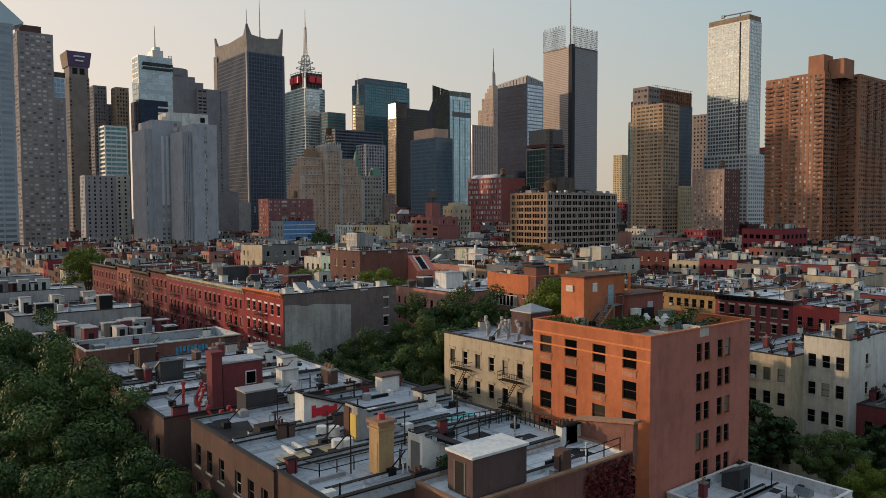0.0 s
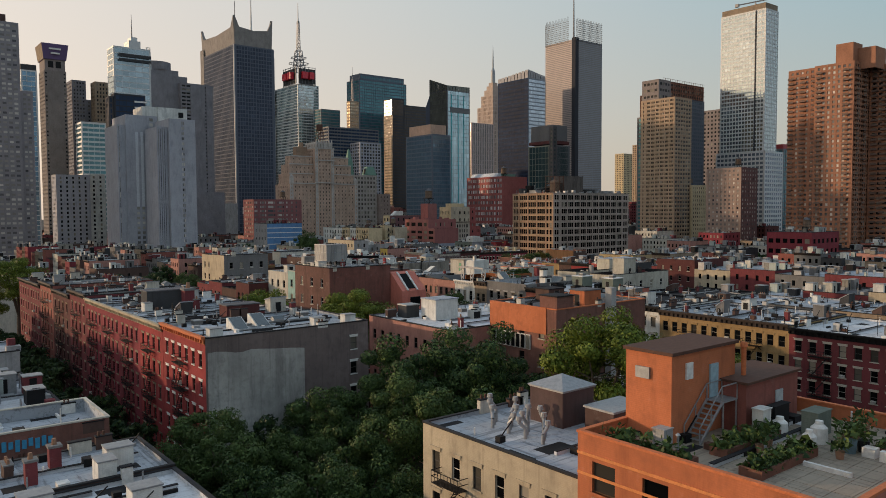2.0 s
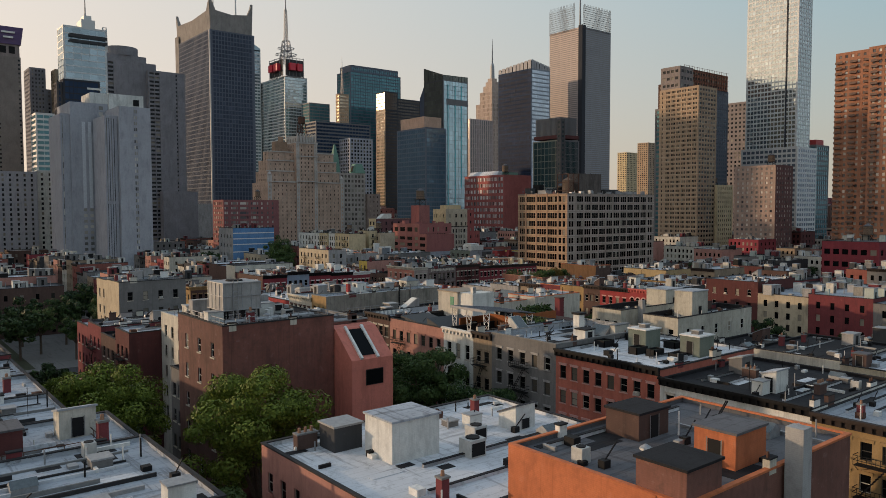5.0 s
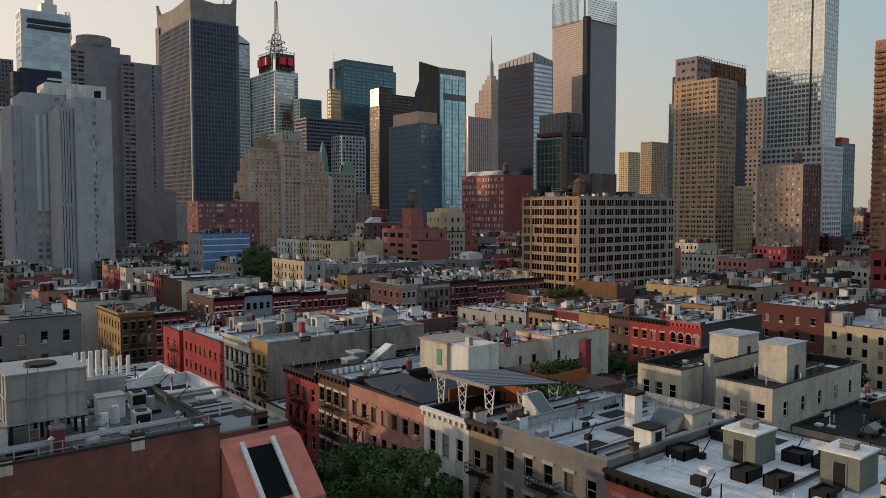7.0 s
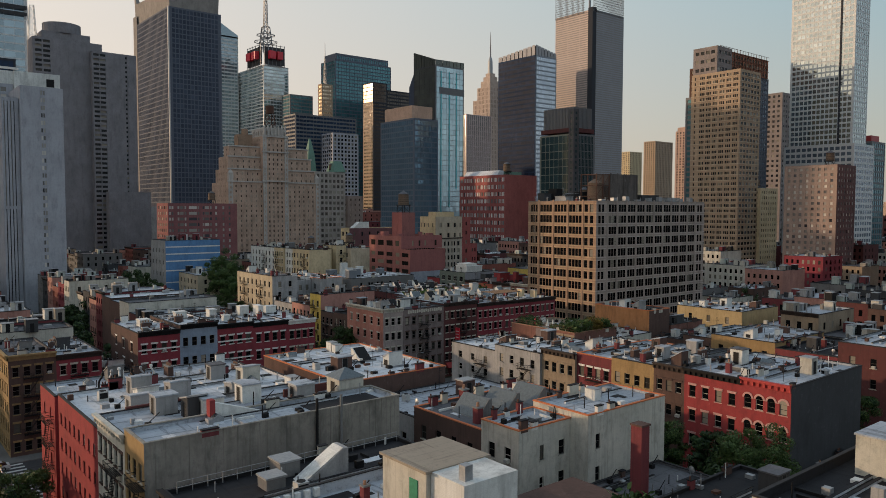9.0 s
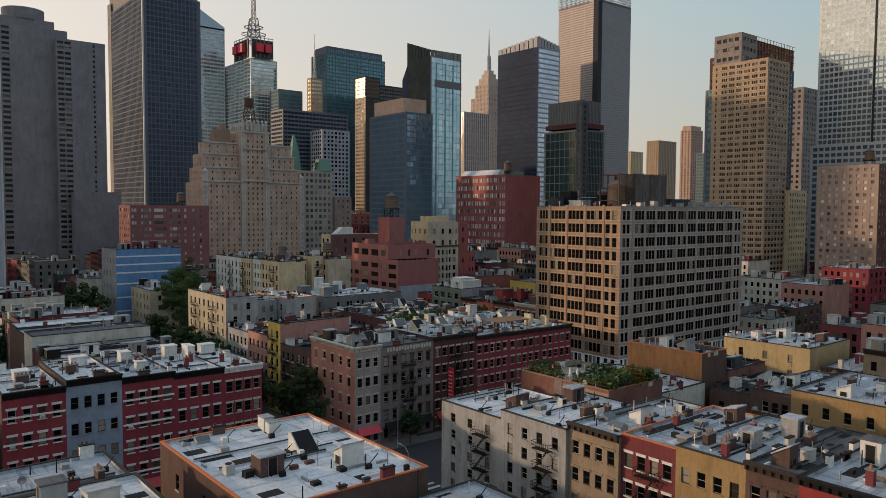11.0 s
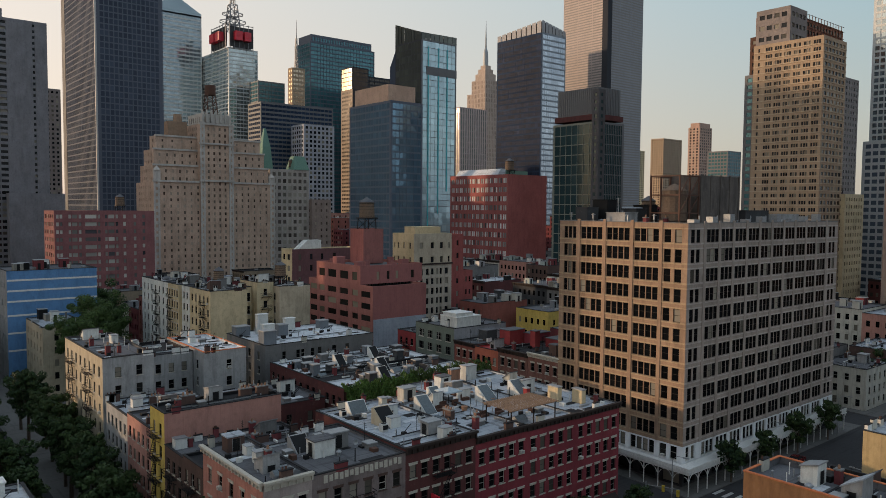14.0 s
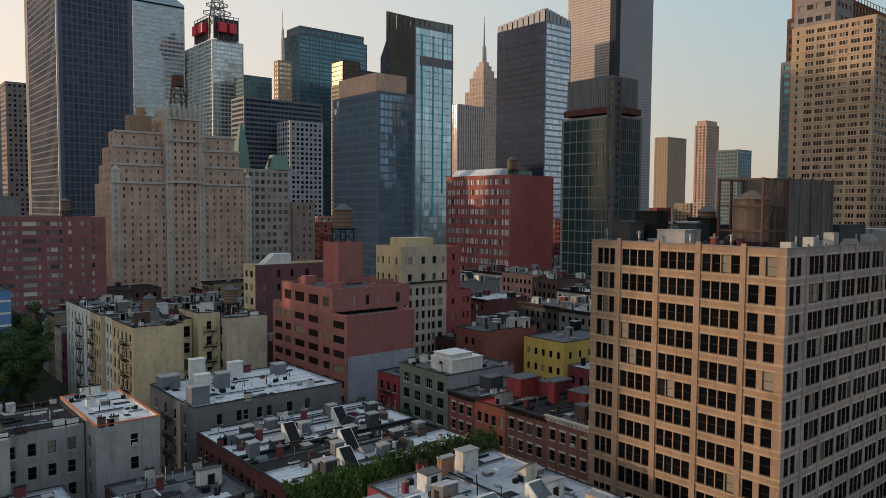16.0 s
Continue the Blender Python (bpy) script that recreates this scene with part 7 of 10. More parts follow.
    tenement(x, x + wx, y, y + wy, hh, mt, "far house", n=int(wy / 6), w=int(wx / 6), floors=max(4, int(hh / 5)), roof=GREYROOF, near=False, far=True, fit=2, heads=0, ww=2.6, wh=2.4)
far_mats = list(FAR)
g = Geo()
for k, mm in enumerate(far_mats):
    for q in FAR[mm].q:
        g.quads(q, k)
tagged(new("far_houses", g.data("far_houses", far_mats)), "mass of far brick houses with flat roofs", "buildings", kind="stuff")

# ---- crowns, masts and signs of the towers ----
def lattice(g, x, y, z0, z1, w0, w1, bays, bar=0.4, mat=0):
    """A four-legged tapering lattice mast."""
    L = [[Vector((x + sx * w / 2, y + sy * w / 2, z)) for sx, sy in ((-1, -1), (1, -1), (1, 1), (-1, 1))] for w, z in [(w0 + (w1 - w0) * k / bays, z0 + (z1 - z0) * k / bays) for k in range(bays + 1)]]
    for k in range(bays):
        for i in range(4):
            g.beam(L[k][i], L[k + 1][i], bar, mat)
            g.beam(L[k][i], L[k + 1][(i + 1) % 4], bar * 0.6, mat)
            g.beam(L[k + 1][i], L[k + 1][(i + 1) % 4], bar * 0.6, mat)


MASTGREY = plain("grey_mast_steel", (0.22, 0.22, 0.23), 0.5, 0.4)
SIGNRED = plain("red_sign_letters", (0.62, 0.03, 0.05), 0.4)
SIGNBLACK = plain("black_sign_panel", (0.02, 0.02, 0.022), 0.5)
PURPLE = plain("purple_sign_panel", (0.10, 0.06, 0.16), 0.5)
COPPER = plain("green_copper", (0.16, 0.28, 0.22), 0.7)

b, cx, cy = TOWERS["dark glass tower with stone corner fins and a pale corner strip"]
FINSTONE = masonry("brown_grey_fin_stone", (0.29, 0.265, 0.245), 0.2, courses=False)
for side in "nwse":
    fr, wd = side_map(side, -21.0 + 1.6, 21.0 - 1.6, -43.0 + 1.6, 43.0 - 1.6)
    long = 6.5 if wd > 60 else 4.5
    outline = [[(0.0, 199.0), (long, 199.0), (long, 217.0), (0.0, 227.5)], [(long, 199.0), (wd / 2, 199.0), (wd / 2, 215.0), (long, 217.0)], [(wd / 2, 199.0), (wd - long, 199.0), (wd - long, 217.0), (wd / 2, 215.0)], [(wd - long, 199.0), (wd, 199.0), (wd, 227.5), (wd - long, 217.0)]]
    for name, qs in (("corner_fin", (outline[0],)), ("crown_wall", outline[1:3]), ("corner_fin", (outline[3],))):
        g = Geo()
        for q in qs:
            o = [fr(u, z, -1.2 if z > 200 else 0.0) for u, z in q]
            i = [fr(u, z, 1.2) for u, z in q]
            g.quads([o, i[::-1]] + [[o[k], o[(k + 1) % 4], i[(k + 1) % 4], i[k]] for k in range(4)])
        part(name, g, [FINSTONE], b, "tapering stone corner fin" if name == "corner_fin" else "flared stone crown wall")
g = Geo()
g.box(-14, 14, -33, 33, 199.5, 207)
part("plant_storey", g, [DARKSTONE], b)
g = Geo()
g.tube((12, 30, 207), (12, 30, 262), 0.9, 0.3, 8)
part("mast", g, [MASTGREY], b)
g = Geo()
g.box(-21.5, -20.4, -43.5, -42.6, 0, 199.5)
part("corner_strip", g, [plain("pale_corner_metal", (0.46, 0.45, 0.44), 0.5)], b)
g = Geo()
g.box(-21.15, -20.95, 34.0, 43.1, 0, 207)
part("rear_corner_pier", g, [FINSTONE], b)
for k in range(5):
    g = Geo()
    g.box(-15 + 8 * k, -14.3 + 8 * k, -43.5, -42.9, 36, 43)
    part("light_slot", g, [WHITETRIM], b)

b, cx, cy = TOWERS["grey slatted tower with open screens on top"]
for side in "nw":
    fr, wd = side_map(side, 659 - cx, 704.6 - cx, 584.6 - cy, 630 - cy)
    g = Geo()
    skip0, skip1 = wd * 0.36, wd * 0.52
    for k in range(int(wd / 1.5)):
        u = 0.5 + 1.5 * k
        if side == "n" and u > wd * 0.8:
            continue
        g.beam(fr(u, 226, -0.6), fr(u, (254 if side == "n" else 251) - (2.5 if k % 3 == 0 else 0), -0.6), 0.28)
    for z in np.arange(229, 251, 2.2):
        g.beam(fr(0.5, z, -0.6), fr(wd - 0.5 if side == "w" else wd * 0.8, z, -0.6), 0.28)
    part("roof_screen", g, [FRAME], b, "open lattice of grey rods")
# Solid dark strip in place of the recessed corner; its colour gives the shade.
g = Geo()
g.box(659 - cx - 0.3, 659 - cx + 5, 584.6 - cy - 0.3, 584.6 - cy + 5, 0, 230)
part("corner_notch", g, [FRAME_DARK], b)
g = Geo()
g.tube((0, 0, 226), (0, 0, 262), 1.2, 0.8, 8)
g.tube((0, 0, 262), (0, 0, 316), 0.8, 0.25, 8)
part("mast", g, [MASTGREY], b)

b, cx, cy = TOWERS["stepped stone skyscraper with a tall spire"]
for w, z0, z1 in ((30, 314, 328), (22, 328, 338), (15, 338, 346)):
    g = Geo()
    g.box(-w / 2, w / 2, -w / 2, w / 2, z0, z1)
    part("upper_tier", g, [MATS["warm_skyscraper_stone"]], b)
g = Geo()
g.tube((0, 0, 345), (0, 0, 374), 5.6, 4.8, 12)
g.tube((0, 0, 374), (0, 0, 383), 4.8, 2.0, 12)
part("mooring_mast", g, [METAL], b)
g = Geo()
g.tube((0, 0, 382), (0, 0, 410), 1.7, 1.2, 8)
g.tube((0, 0, 410), (0, 0, 438), 1.1, 0.3, 8)
part("spire", g, [MASTGREY], b)

b, cx, cy = TOWERS["silver glass tower with signs and a lattice mast"]
x0, y0 = 500.6 - cx, 935 - cy
g = Geo()
g.tube((4, -28, 208), (4, -28, 230), 9, 9, 16)
part("roof_drum", g, [FRAME], b)
for name, u0, u1, side in (("sign", 42, 78, "n"), ("sign", 1, 26, "w")):
    fr, wd = side_map(side, x0, 532.5 - cx, y0, 1015 - cy)
    g = Geo()
    g.quads([[fr(u0, 211, -1.5), fr(u1, 211, -1.5), fr(u1, 231, -1.5), fr(u0, 231, -1.5)], [fr(u1, 211, -0.5), fr(u0, 211, -0.5), fr(u0, 231, -0.5), fr(u1, 231, -0.5)]])
    sg = part("sign", g, [SIGNBLACK], b, "black roof sign in an open frame")
    for k in range(6):
        g = Geo()
        u = u0 + (u1 - u0) * k / 5
        g.beam(fr(u, 209, -1.8), fr(u, 234, -1.8), 0.5)
        part("upright", g, [MASTGREY], sg)
    for z in (210, 233):
        g = Geo()
        g.beam(fr(u0, z, -1.8), fr(u1, z, -1.8), 0.5)
        part("rail", g, [MASTGREY], sg)
    g = Geo()
    L = (u1 - u0) * 0.5
    c = (u0 + u1) / 2
    for p, q in ((-0.45, -0.05), (0.08, 0.45)):
        g = Geo()
        g.beam(fr(c + p * L * 1.5, 221.5, -2.2), fr(c + q * L * 1.5, 221.5, -2.2), 9.0)
        part("red_mark", g, [SIGNRED], sg, "plain red sign bar")
g = Geo()
lattice(g, 4, -6, 230, 262, 13, 7, 5, 0.9)
lattice(g, 4, -6, 262, 302, 4, 2.4, 8, 0.6)
g.tube((4, -6, 300), (4, -6, 328), 0.8, 0.3, 6)
for z, r in ((244, 14), (252, 11)):
    for k in range(8):
        a, c = 2 * math.pi * k / 8, 2 * math.pi * (k + 1) / 8
        g.beam((4 + r * math.cos(a), -6 + r * math.sin(a), z), (4 + r * math.cos(c), -6 + r * math.sin(c), z), 0.7)
        g.beam((4 + r * math.cos(a), -6 + r * math.sin(a), z), (4, -6, z - 4), 0.4)
part("lattice_mast", g, [MASTGREY], b)

b, cx, cy = TOWERS["pale glass tower tapering upwards"]
g = Geo()
g.tube((0, 4, 250), (0, 4, 300), 1.8, 1.2, 8)
g.tube((0, 4, 300), (0, 4, 350), 1.2, 0.3, 8)
part("mast", g, [FRAME_PALE], b)
g = Geo()
prism(g, [(-25.5, 250), (25.5, 250), (25.5, 254), (-6, 272)], "y", -15, 15)
part("sloping_crown", g, [CG_PALE], b)

b, cx, cy = TOWERS["slim gilded tower with a mast"]
g = Geo()
lattice(g, 0, 0, 172, 200, 2.6, 1.0, 6, 0.35)
g.tube((0, 0, 200), (0, 0, 216), 0.4, 0.15, 6)
part("lattice_mast", g, [MASTGREY], b)

b, cx, cy = TOWERS["brown hotel tower with a purple sign on top"]
x0, x1, y0, y1 = -8.5, 8.5, -11.5, 11.5
g = Geo()
g.box(x0 + 0.6, x1 - 0.6, y0 + 0.6, y1 - 0.6, 160, 169.5)
part("sign_base", g, [GREYBROWN], b)
for x in (-5.4, 0.6):
    g = Geo()
    g.box(x, x + 4.2, y0 + 0.5, y0 + 0.6, 162.5, 168)
    part("dark_opening", g, [DARKMETAL], b)
lo = [(x0 - 0.4, y0 - 0.4), (x1 + 0.4, y0 - 0.4), (x1 + 0.4, y1 + 0.4), (x0 - 0.4, y1 + 0.4)]
hi = [(x0 - 2.0, y0 - 2.0), (x1 + 2.0, y0 - 2.0), (x1 + 2.0, y1 + 2.0), (x0 - 2.0, y1 + 2.0)]
g = Geo()
g.quads([[(*lo[k], 169.5), (*lo[(k + 1) % 4], 169.5), (*hi[(k + 1) % 4], 182.5), (*hi[k], 182.5)] for k in (0, 1, 2)] + [[(*p, 182.5) for p in hi], [(*p, 169.5) for p in lo[::-1]]])
sg = part("sign", g, [PURPLE], b, "flared purple roof sign")
# Sunward side of the sign in tan, sunlight put into its colour.
g = Geo()
g.quads([[(*lo[3], 169.5), (*lo[0], 169.5), (*hi[0], 182.5), (*hi[3], 182.5)]])
part("sign_side", g, [TAN], sg)
for z, w in ((174.4, 3.4), (178.2, 4.6)):
    g = Geo()
    g.beam((-w, y0 - 2.0, z), (w, y0 - 2.0, z), 1.3)
    part("white_mark", g, [WHITETRIM], sg)

b, cx, cy = TOWERS["pale blue glass tower with a darker base"]
g = Geo()
g.box(-2.0, 6.0, -8, 4, 155.5, 160.5)
g.box(0.0, 4.5, -6, 2, 160.5, 163.5)
part("crown_step", g, [FRAME_PALE], b)
g = Geo()
g.tube((1.5, -3, 163), (1.5, -3, 180), 0.5, 0.15, 6)
part("mast", g, [MASTGREY], b)
for z0, z1, x0 in ((148.5, 150.6, -9.5), (145.4, 147.2, -9.5)):
    g = Geo()
    g.box(x0, 12.8, -9.62, -9.5, z0, z1)
    part("louvre_band", g, [DARKGREY], b)
g = Geo()
lattice(g, 12.5, -4, 142, 158, 3.0, 2.0, 5, 0.3)
part("roof_lattice", g, [FRAME_PALE], b)
b, cx, cy = TOWERS["dark glass shaft below the pale blue tower"]
for k in range(4):
    g = Geo()
    g.box(3.0, 11.6, -4.62, -4.4, 103 + 4.2 * k, 104.2 + 4.2 * k)
    part("white_fin", g, [WHITETRIM], b)
b, cx, cy = TOWERS["pale grey concrete slab with narrow window strips"]
for x in (166.2, 169.4):
    g = Geo()
    g.box(x - cx, x + 1.7 - cx, 514.88 - cy, 515.0 - cy, 42, 89)
    part("glazed_strip", g, [plain("pale_glazed_strip", (0.62, 0.64, 0.68), 0.25)], b)
for x in (166.2, 169.4):
    g = Geo()
    for z in np.arange(6, 41, 3.1):
        g.box(x - cx, x + 1.7 - cx, 514.9 - cy, 515.0 - cy, z, z + 1.6)
    part("window_strip", g, [GLASS_BLINDS], b, kind="stuff")
b, cx, cy = TOWERS["white plant storey on the slab tower"]
g = Geo()
g.box(3.6, 6.8, -10.9, -10.8, 99.5, 103)
part("dark_opening", g, [DARKMETAL], b)
b, cx, cy = TOWERS["misty grey glass tower with a sloping crown"]
g = Geo()
prism(g, [(-12, 143), (14, 143), (20, 146), (0, 164)], "y", -6, 10)
part("sloping_crown", g, [CG_PALE], b)

b, cx, cy = TOWERS["grey concrete hotel tower with a round top"]
g = Geo()
g.tube((-1, -2, 163), (-1, -2, 170), 12, 12, 20)
part("round_top", g, [STONEGREY], b)
g = Geo()
lattice(g, -18, 4, 158, 182, 5, 2.5, 6, 0.4)
part("lattice_mast", g, [FRAME_PALE], b)

b, cx, cy = TOWERS["slanted faceted glass tower"]
g = Geo()
x0, x1, y0, y1 = 466 - cx, 494 - cx, 573 - cy, 600 - cy
T = {(0, 0): 156, (1, 0): 156.5, (1, 1): 160, (0, 1): 165}
c = [((x0, x1)[i], (y0, y1)[j], T[(i, j)]) for i, j in ((0, 0), (1, 0), (1, 1), (0, 1))]
for k in range(4):
    p, q = c[k], c[(k + 1) % 4]
    for i in range(8):
        u0, u1 = i / 8, (i + 1) / 8 - 0.012
        a = [p[m] + (q[m] - p[m]) * u0 for m in range(3)]
        e = [p[m] + (q[m] - p[m]) * u1 for m in range(3)]
        g.quads([[(a[0], a[1], 152), (e[0], e[1], 152), tuple(e), tuple(a)]])
g.quads([c])
part("slanting_crown", g, [CG_OLIVE], b)
g = Geo()
g.box(x0 + 4, x1, y0 - 0.3, y0, 131, 136)
part("grey_band", g, [FRAME], b)
g = Geo()
prism(g, [(y1, 100), (y1 + 10, 100), (y1 + 10, 140), (y1, 156)], "x", x0 + 3, x1 - 3)
part("dark_wing", g, [CG_BLACK], b)
g = Geo()
for u in (5, 13, 20):
    g.box(x0 + u, x0 + u + 0.8, y0 - 0.25, y0, 20 + u * 2, 148)
part("light_strip", g, [plain("turquoise_panel", (0.05, 0.42, 0.46), 0.4)], b)

b, cx, cy = TOWERS["silver glass tower reflecting the morning sky"]
g = Geo()
g.box(585.6 - cx, 604 - cx, 326.6 - cy, 363.5 - cy, 194.5, 199)
part("plant_storey", g, [TAN], b)
g = Geo()
g.beam((-2, -6, 199), (-2, -6, 202.5), 0.9)
g.beam((-6, 8, 202.5), (2, -14, 204), 0.8)
g.box(-6.6, -5, 6, 9, 201, 203.5)
part("roof_crane", g, [MASTGREY], b)
g = Geo()
g.box(585 - cx - 0.2, 585 - cx, 326 - cy + 7.5, 326 - cy + 8.6, 84, 194)
part("dark_seam", g, [FRAME_DARK], b)

b, cx, cy = TOWERS["russet brick apartment tower with balcony stacks"]
for x0, y0, zt, w, face in ((470, 214.6, 118, 3.2, "n"), (470, 229.8, 118, 3.2, "n"), (479, 235.4, 120, 4.2, "n"), (479, 243.5, 120, 3.4, "n"), (479, 250.6, 120, 3.6, "n"), (470.5, 212.4, 120, 4.0, "w"), (480, 212.4, 120, 4.0, "w"), (500, 200, 119, 4.0, "w"), (511, 200, 119, 4.0, "w"), (522, 200, 119, 4.0, "w"), (490, 202, 119, 3.4, "n"), (490, 207, 119, 3.4, "n")):
    g = Geo()
    for z in np.arange(8, zt, 2.8):
        if face == "n":
            g.box(x0 - cx - 1.5, x0 - cx, y0 - cy, y0 - cy + w, z - 0.2, z, 0, True)
            g.box(x0 - cx - 1.5, x0 - cx - 1.4, y0 - cy, y0 - cy + w, z, z + 0.95, 0)
        else:
            g.box(x0 - cx, x0 - cx + w, y0 - cy - 1.5, y0 - cy, z - 0.2, z, 0, True)
            g.box(x0 - cx, x0 - cx + w, y0 - cy - 1.5, y0 - cy - 1.4, z, z + 0.95, 0)
    part("balcony", g, [masonry("balcony_concrete", (0.20, 0.13, 0.10), 0.2, courses=False)], b, kind="stuff")

b, cx, cy = TOWERS["ochre brick apartment tower with rows of windows"]
for x, y, ex, ey in [(524 + 3.2 * k, 376.2, 3.2, 0) for k in range(18)]:
    g = Geo()
    x, y = x - cx, y - cy
    g.beam((x, y, 128), (x, y, 141.5), 0.22)
    for z in (132, 135.5, 139, 141.3):
        g.beam((x, y, z), (x + ex, y + ey, z), 0.16)
    part("scaffold_bay", g, [RUST], b)

b, cx, cy = TOWERS["tan brick stepped hotel with a tall centre"]
for k in range(7):
    x = 336 - cx + 15 * k / 6
    g = Geo()
    g.box(x - 0.5, x + 0.5, 589.2 - cy, 590.1 - cy, 93, 98.4)
    g.tube((x, 589.6 - cy, 98.4), (x, 589.6 - cy, 99.6), 0.6, 0.2, 6)
    part("pinnacle", g, [HOTELSTONE], b)
for x, y, z in ((313, 591.2, 69), (375.4, 591.2, 67)):
    g = Geo()
    g.box(x - cx - 1.5, x - cx + 1.5, y - cy - 1.2, y - cy + 1.2, 61.5, z - 1.5)
    g.tube((x - cx, y - cy, z - 1.5), (x - cx, y - cy, z + 0.8), 1.9, 0.2, 8)
    part("corner_turret", g, [HOTELSTONE], b, "pale stone corner turret")
g = Geo()
lattice(g, 343 - cx, 596 - cy, 97, 108, 6, 4, 3, 0.4)
part("tank_frame", g, [RUST], b)
g = Geo()
g.tube((343 - cx, 596 - cy, 108), (343 - cx, 596 - cy, 113), 2.8, 2.8, 10)
part("roof_tank", g, [RUST], b)
g = Geo()
g.box(321 - cx, 331 - cx, 597 - cy, 603 - cy, 84, 93)
g.tube((327 - cx, 600 - cy, 93), (327 - cx, 600 - cy, 97), 2.2, 2.0, 10)
part("roof_house", g, [FILMTAN], b)
for x0, x1, y, top in ((311, 314, 589.6, 62), (374, 377, 589.6, 62), (334.5, 337, 588.6, 92), (350, 352.5, 588.6, 92)):
    g = Geo()
    zz = 0
    while zz < top - 1.5:
        g.box(x0 - cx, x1 - cx, y - cy, y - cy + 0.4, zz, zz + 1.6)
        g.box(x0 - cx, x0 - cx + 0.9, y - cy, y - cy + 0.4, zz + 1.6, zz + 3.1)
        g.box(x1 - cx - 0.9, x1 - cx, y - cy, y - cy + 0.4, zz + 1.6, zz + 3.1)
        zz += 3.1
    part("corner_strip", g, [HOTELSTONE], b)
for x0, x1, y, z in ((310.6, 377.4, 589.4, 61.6), (311.3, 374.3, 591.5, 69.8), (311.9, 372.3, 592.5, 77.8), (313.2, 370.4, 593.5, 84.6), (334, 353, 588.3, 62.3), (334, 353, 588.3, 81.5), (334, 353, 588.3, 91.6)):
    g = Geo()
    g.box(x0 - cx, x1 - cx, y - cy, y - cy + 1.0, z, z + 0.9)
    part("ledge", g, [HOTELSTONE], b)
b, cx, cy = TOWERS["beige stepped office building"]
for (x0, x1, y0, y1, z), (u0, u1, v0, v1, w) in (((394, 404, 599.5, 610, 71), (396, 402, 602, 608, 79)), ((379, 386, 610, 617, 71), (380, 385, 611, 616, 84)), ((380, 385, 611, 616, 84), (382, 383, 613, 614, 95))):
    g = Geo()
    lo = [(x0 - cx, y0 - cy, z), (x1 - cx, y0 - cy, z), (x1 - cx, y1 - cy, z), (x0 - cx, y1 - cy, z)]
    hi = [(u0 - cx, v0 - cy, w), (u1 - cx, v0 - cy, w), (u1 - cx, v1 - cy, w), (u0 - cx, v1 - cy, w)]
    g.quads([[lo[k], lo[(k + 1) % 4], hi[(k + 1) % 4], hi[k]] for k in range(4)] + [hi])
    part("copper_roof", g, [COPPER], b, "faded green copper roof cap")

b, cx, cy = TOWERS["green glass hotel with a lattice of pale mullions"]
g = Geo()
g.box(461 - cx, 478 - cx, 434 - cy, 458 - cy, 93.5, 106)
for k in range(14):
    g.box(461 - cx + 1.2 * k, 461.4 - cx + 1.2 * k, 433.8 - cy, 434 - cy, 93.5, 106)
for k in range(20):
    g.box(460.75 - cx, 461 - cx, 434 - cy + 1.2 * k, 434.4 - cy + 1.2 * k, 93.5, 106)
part("plant_screen", g, [FRAME], b, "ribbed grey plant screen")

b, cx, cy = TOWERS["red brick loft building with a blank red side"]
g = Geo()
prism(g, [(457.6 - cx, 66.5), (464 - cx, 66.5), (464 - cx, 70.6), (461 - cx, 70.6)], "y", 497 - cy, 531 - cy)
part("sloping_rooflight", g, [WHITEROOF], b, "pale sloping rooflight along the roof edge")
g = Geo()
g.box(466 - cx, 484 - cx, 500 - cy, 530 - cy, 66.5, 70.0)
part("plant_storey", g, [COPPER], b)

b, cx, cy = TOWERS["navy glass tower with a bright sloping crown"]
T = {(0, 0): 189.5, (1, 0): 184.5, (1, 1): 182.5, (0, 1): 185.0}
c = [((-13.2, 13.2)[i], (-23.9, 23.9)[j], T[(i, j)]) for i, j in ((0, 0), (1, 0), (1, 1), (0, 1))]
g = Geo()
for k in range(4):
    p, q = c[k], c[(k + 1) % 4]
    n = 9 if k % 2 else 7
    for i in range(n):
        a = [p[m] + (q[m] - p[m]) * i / n for m in range(3)]
        e = [p[m] + (q[m] - p[m]) * ((i + 1) / n - 0.02) for m in range(3)]
        g.quads([[(a[0], a[1], 180.2), (e[0], e[1], 180.2), tuple(e), tuple(a)]])
part("sloping_crown", g, [plain("pale_crown_panel", (0.36, 0.35, 0.36), 0.6)], b)
g = Geo()
g.quads([[(x * 0.98, y * 0.99, z - 1.0) for x, y, z in c]])
part("crown_roof", g, [GREYROOF], b)


def water_tank(x, y, z, s=1.0, label="wooden water tank with a conical roof on steel legs"):
    b = thing("water_tank", x, y, z, label, "water tank", "roof water tanks")
    g = Geo()
    g.tube((0, 0, 3.0 * s), (0, 0, 6.6 * s), 1.9 * s, 1.75 * s, 16)
    for k in range(5):
        zz = (3.3 + 0.75 * k) * s
        g.tube((0, 0, zz), (0, 0, zz + 0.08 * s), 1.95 * s, 1.95 * s, 16, 1, False)
    part("barrel", g, [WOOD, DARKMETAL], b)
    g = Geo()
    g.tube((0, 0, 6.6 * s), (0, 0, 7.9 * s), 2.05 * s, 0.1, 16)
    part("cone_roof", g, [GREYROOF], b)
    g = Geo()
    g.box(-1.9 * s, 1.9 * s, -1.9 * s, 1.9 * s, 2.7 * s, 3.0 * s, 0, True)
    part("platform", g, [DARKMETAL], b)
    for sx in (-1, 1):
        for sy in (-1, 1):
            g = Geo()
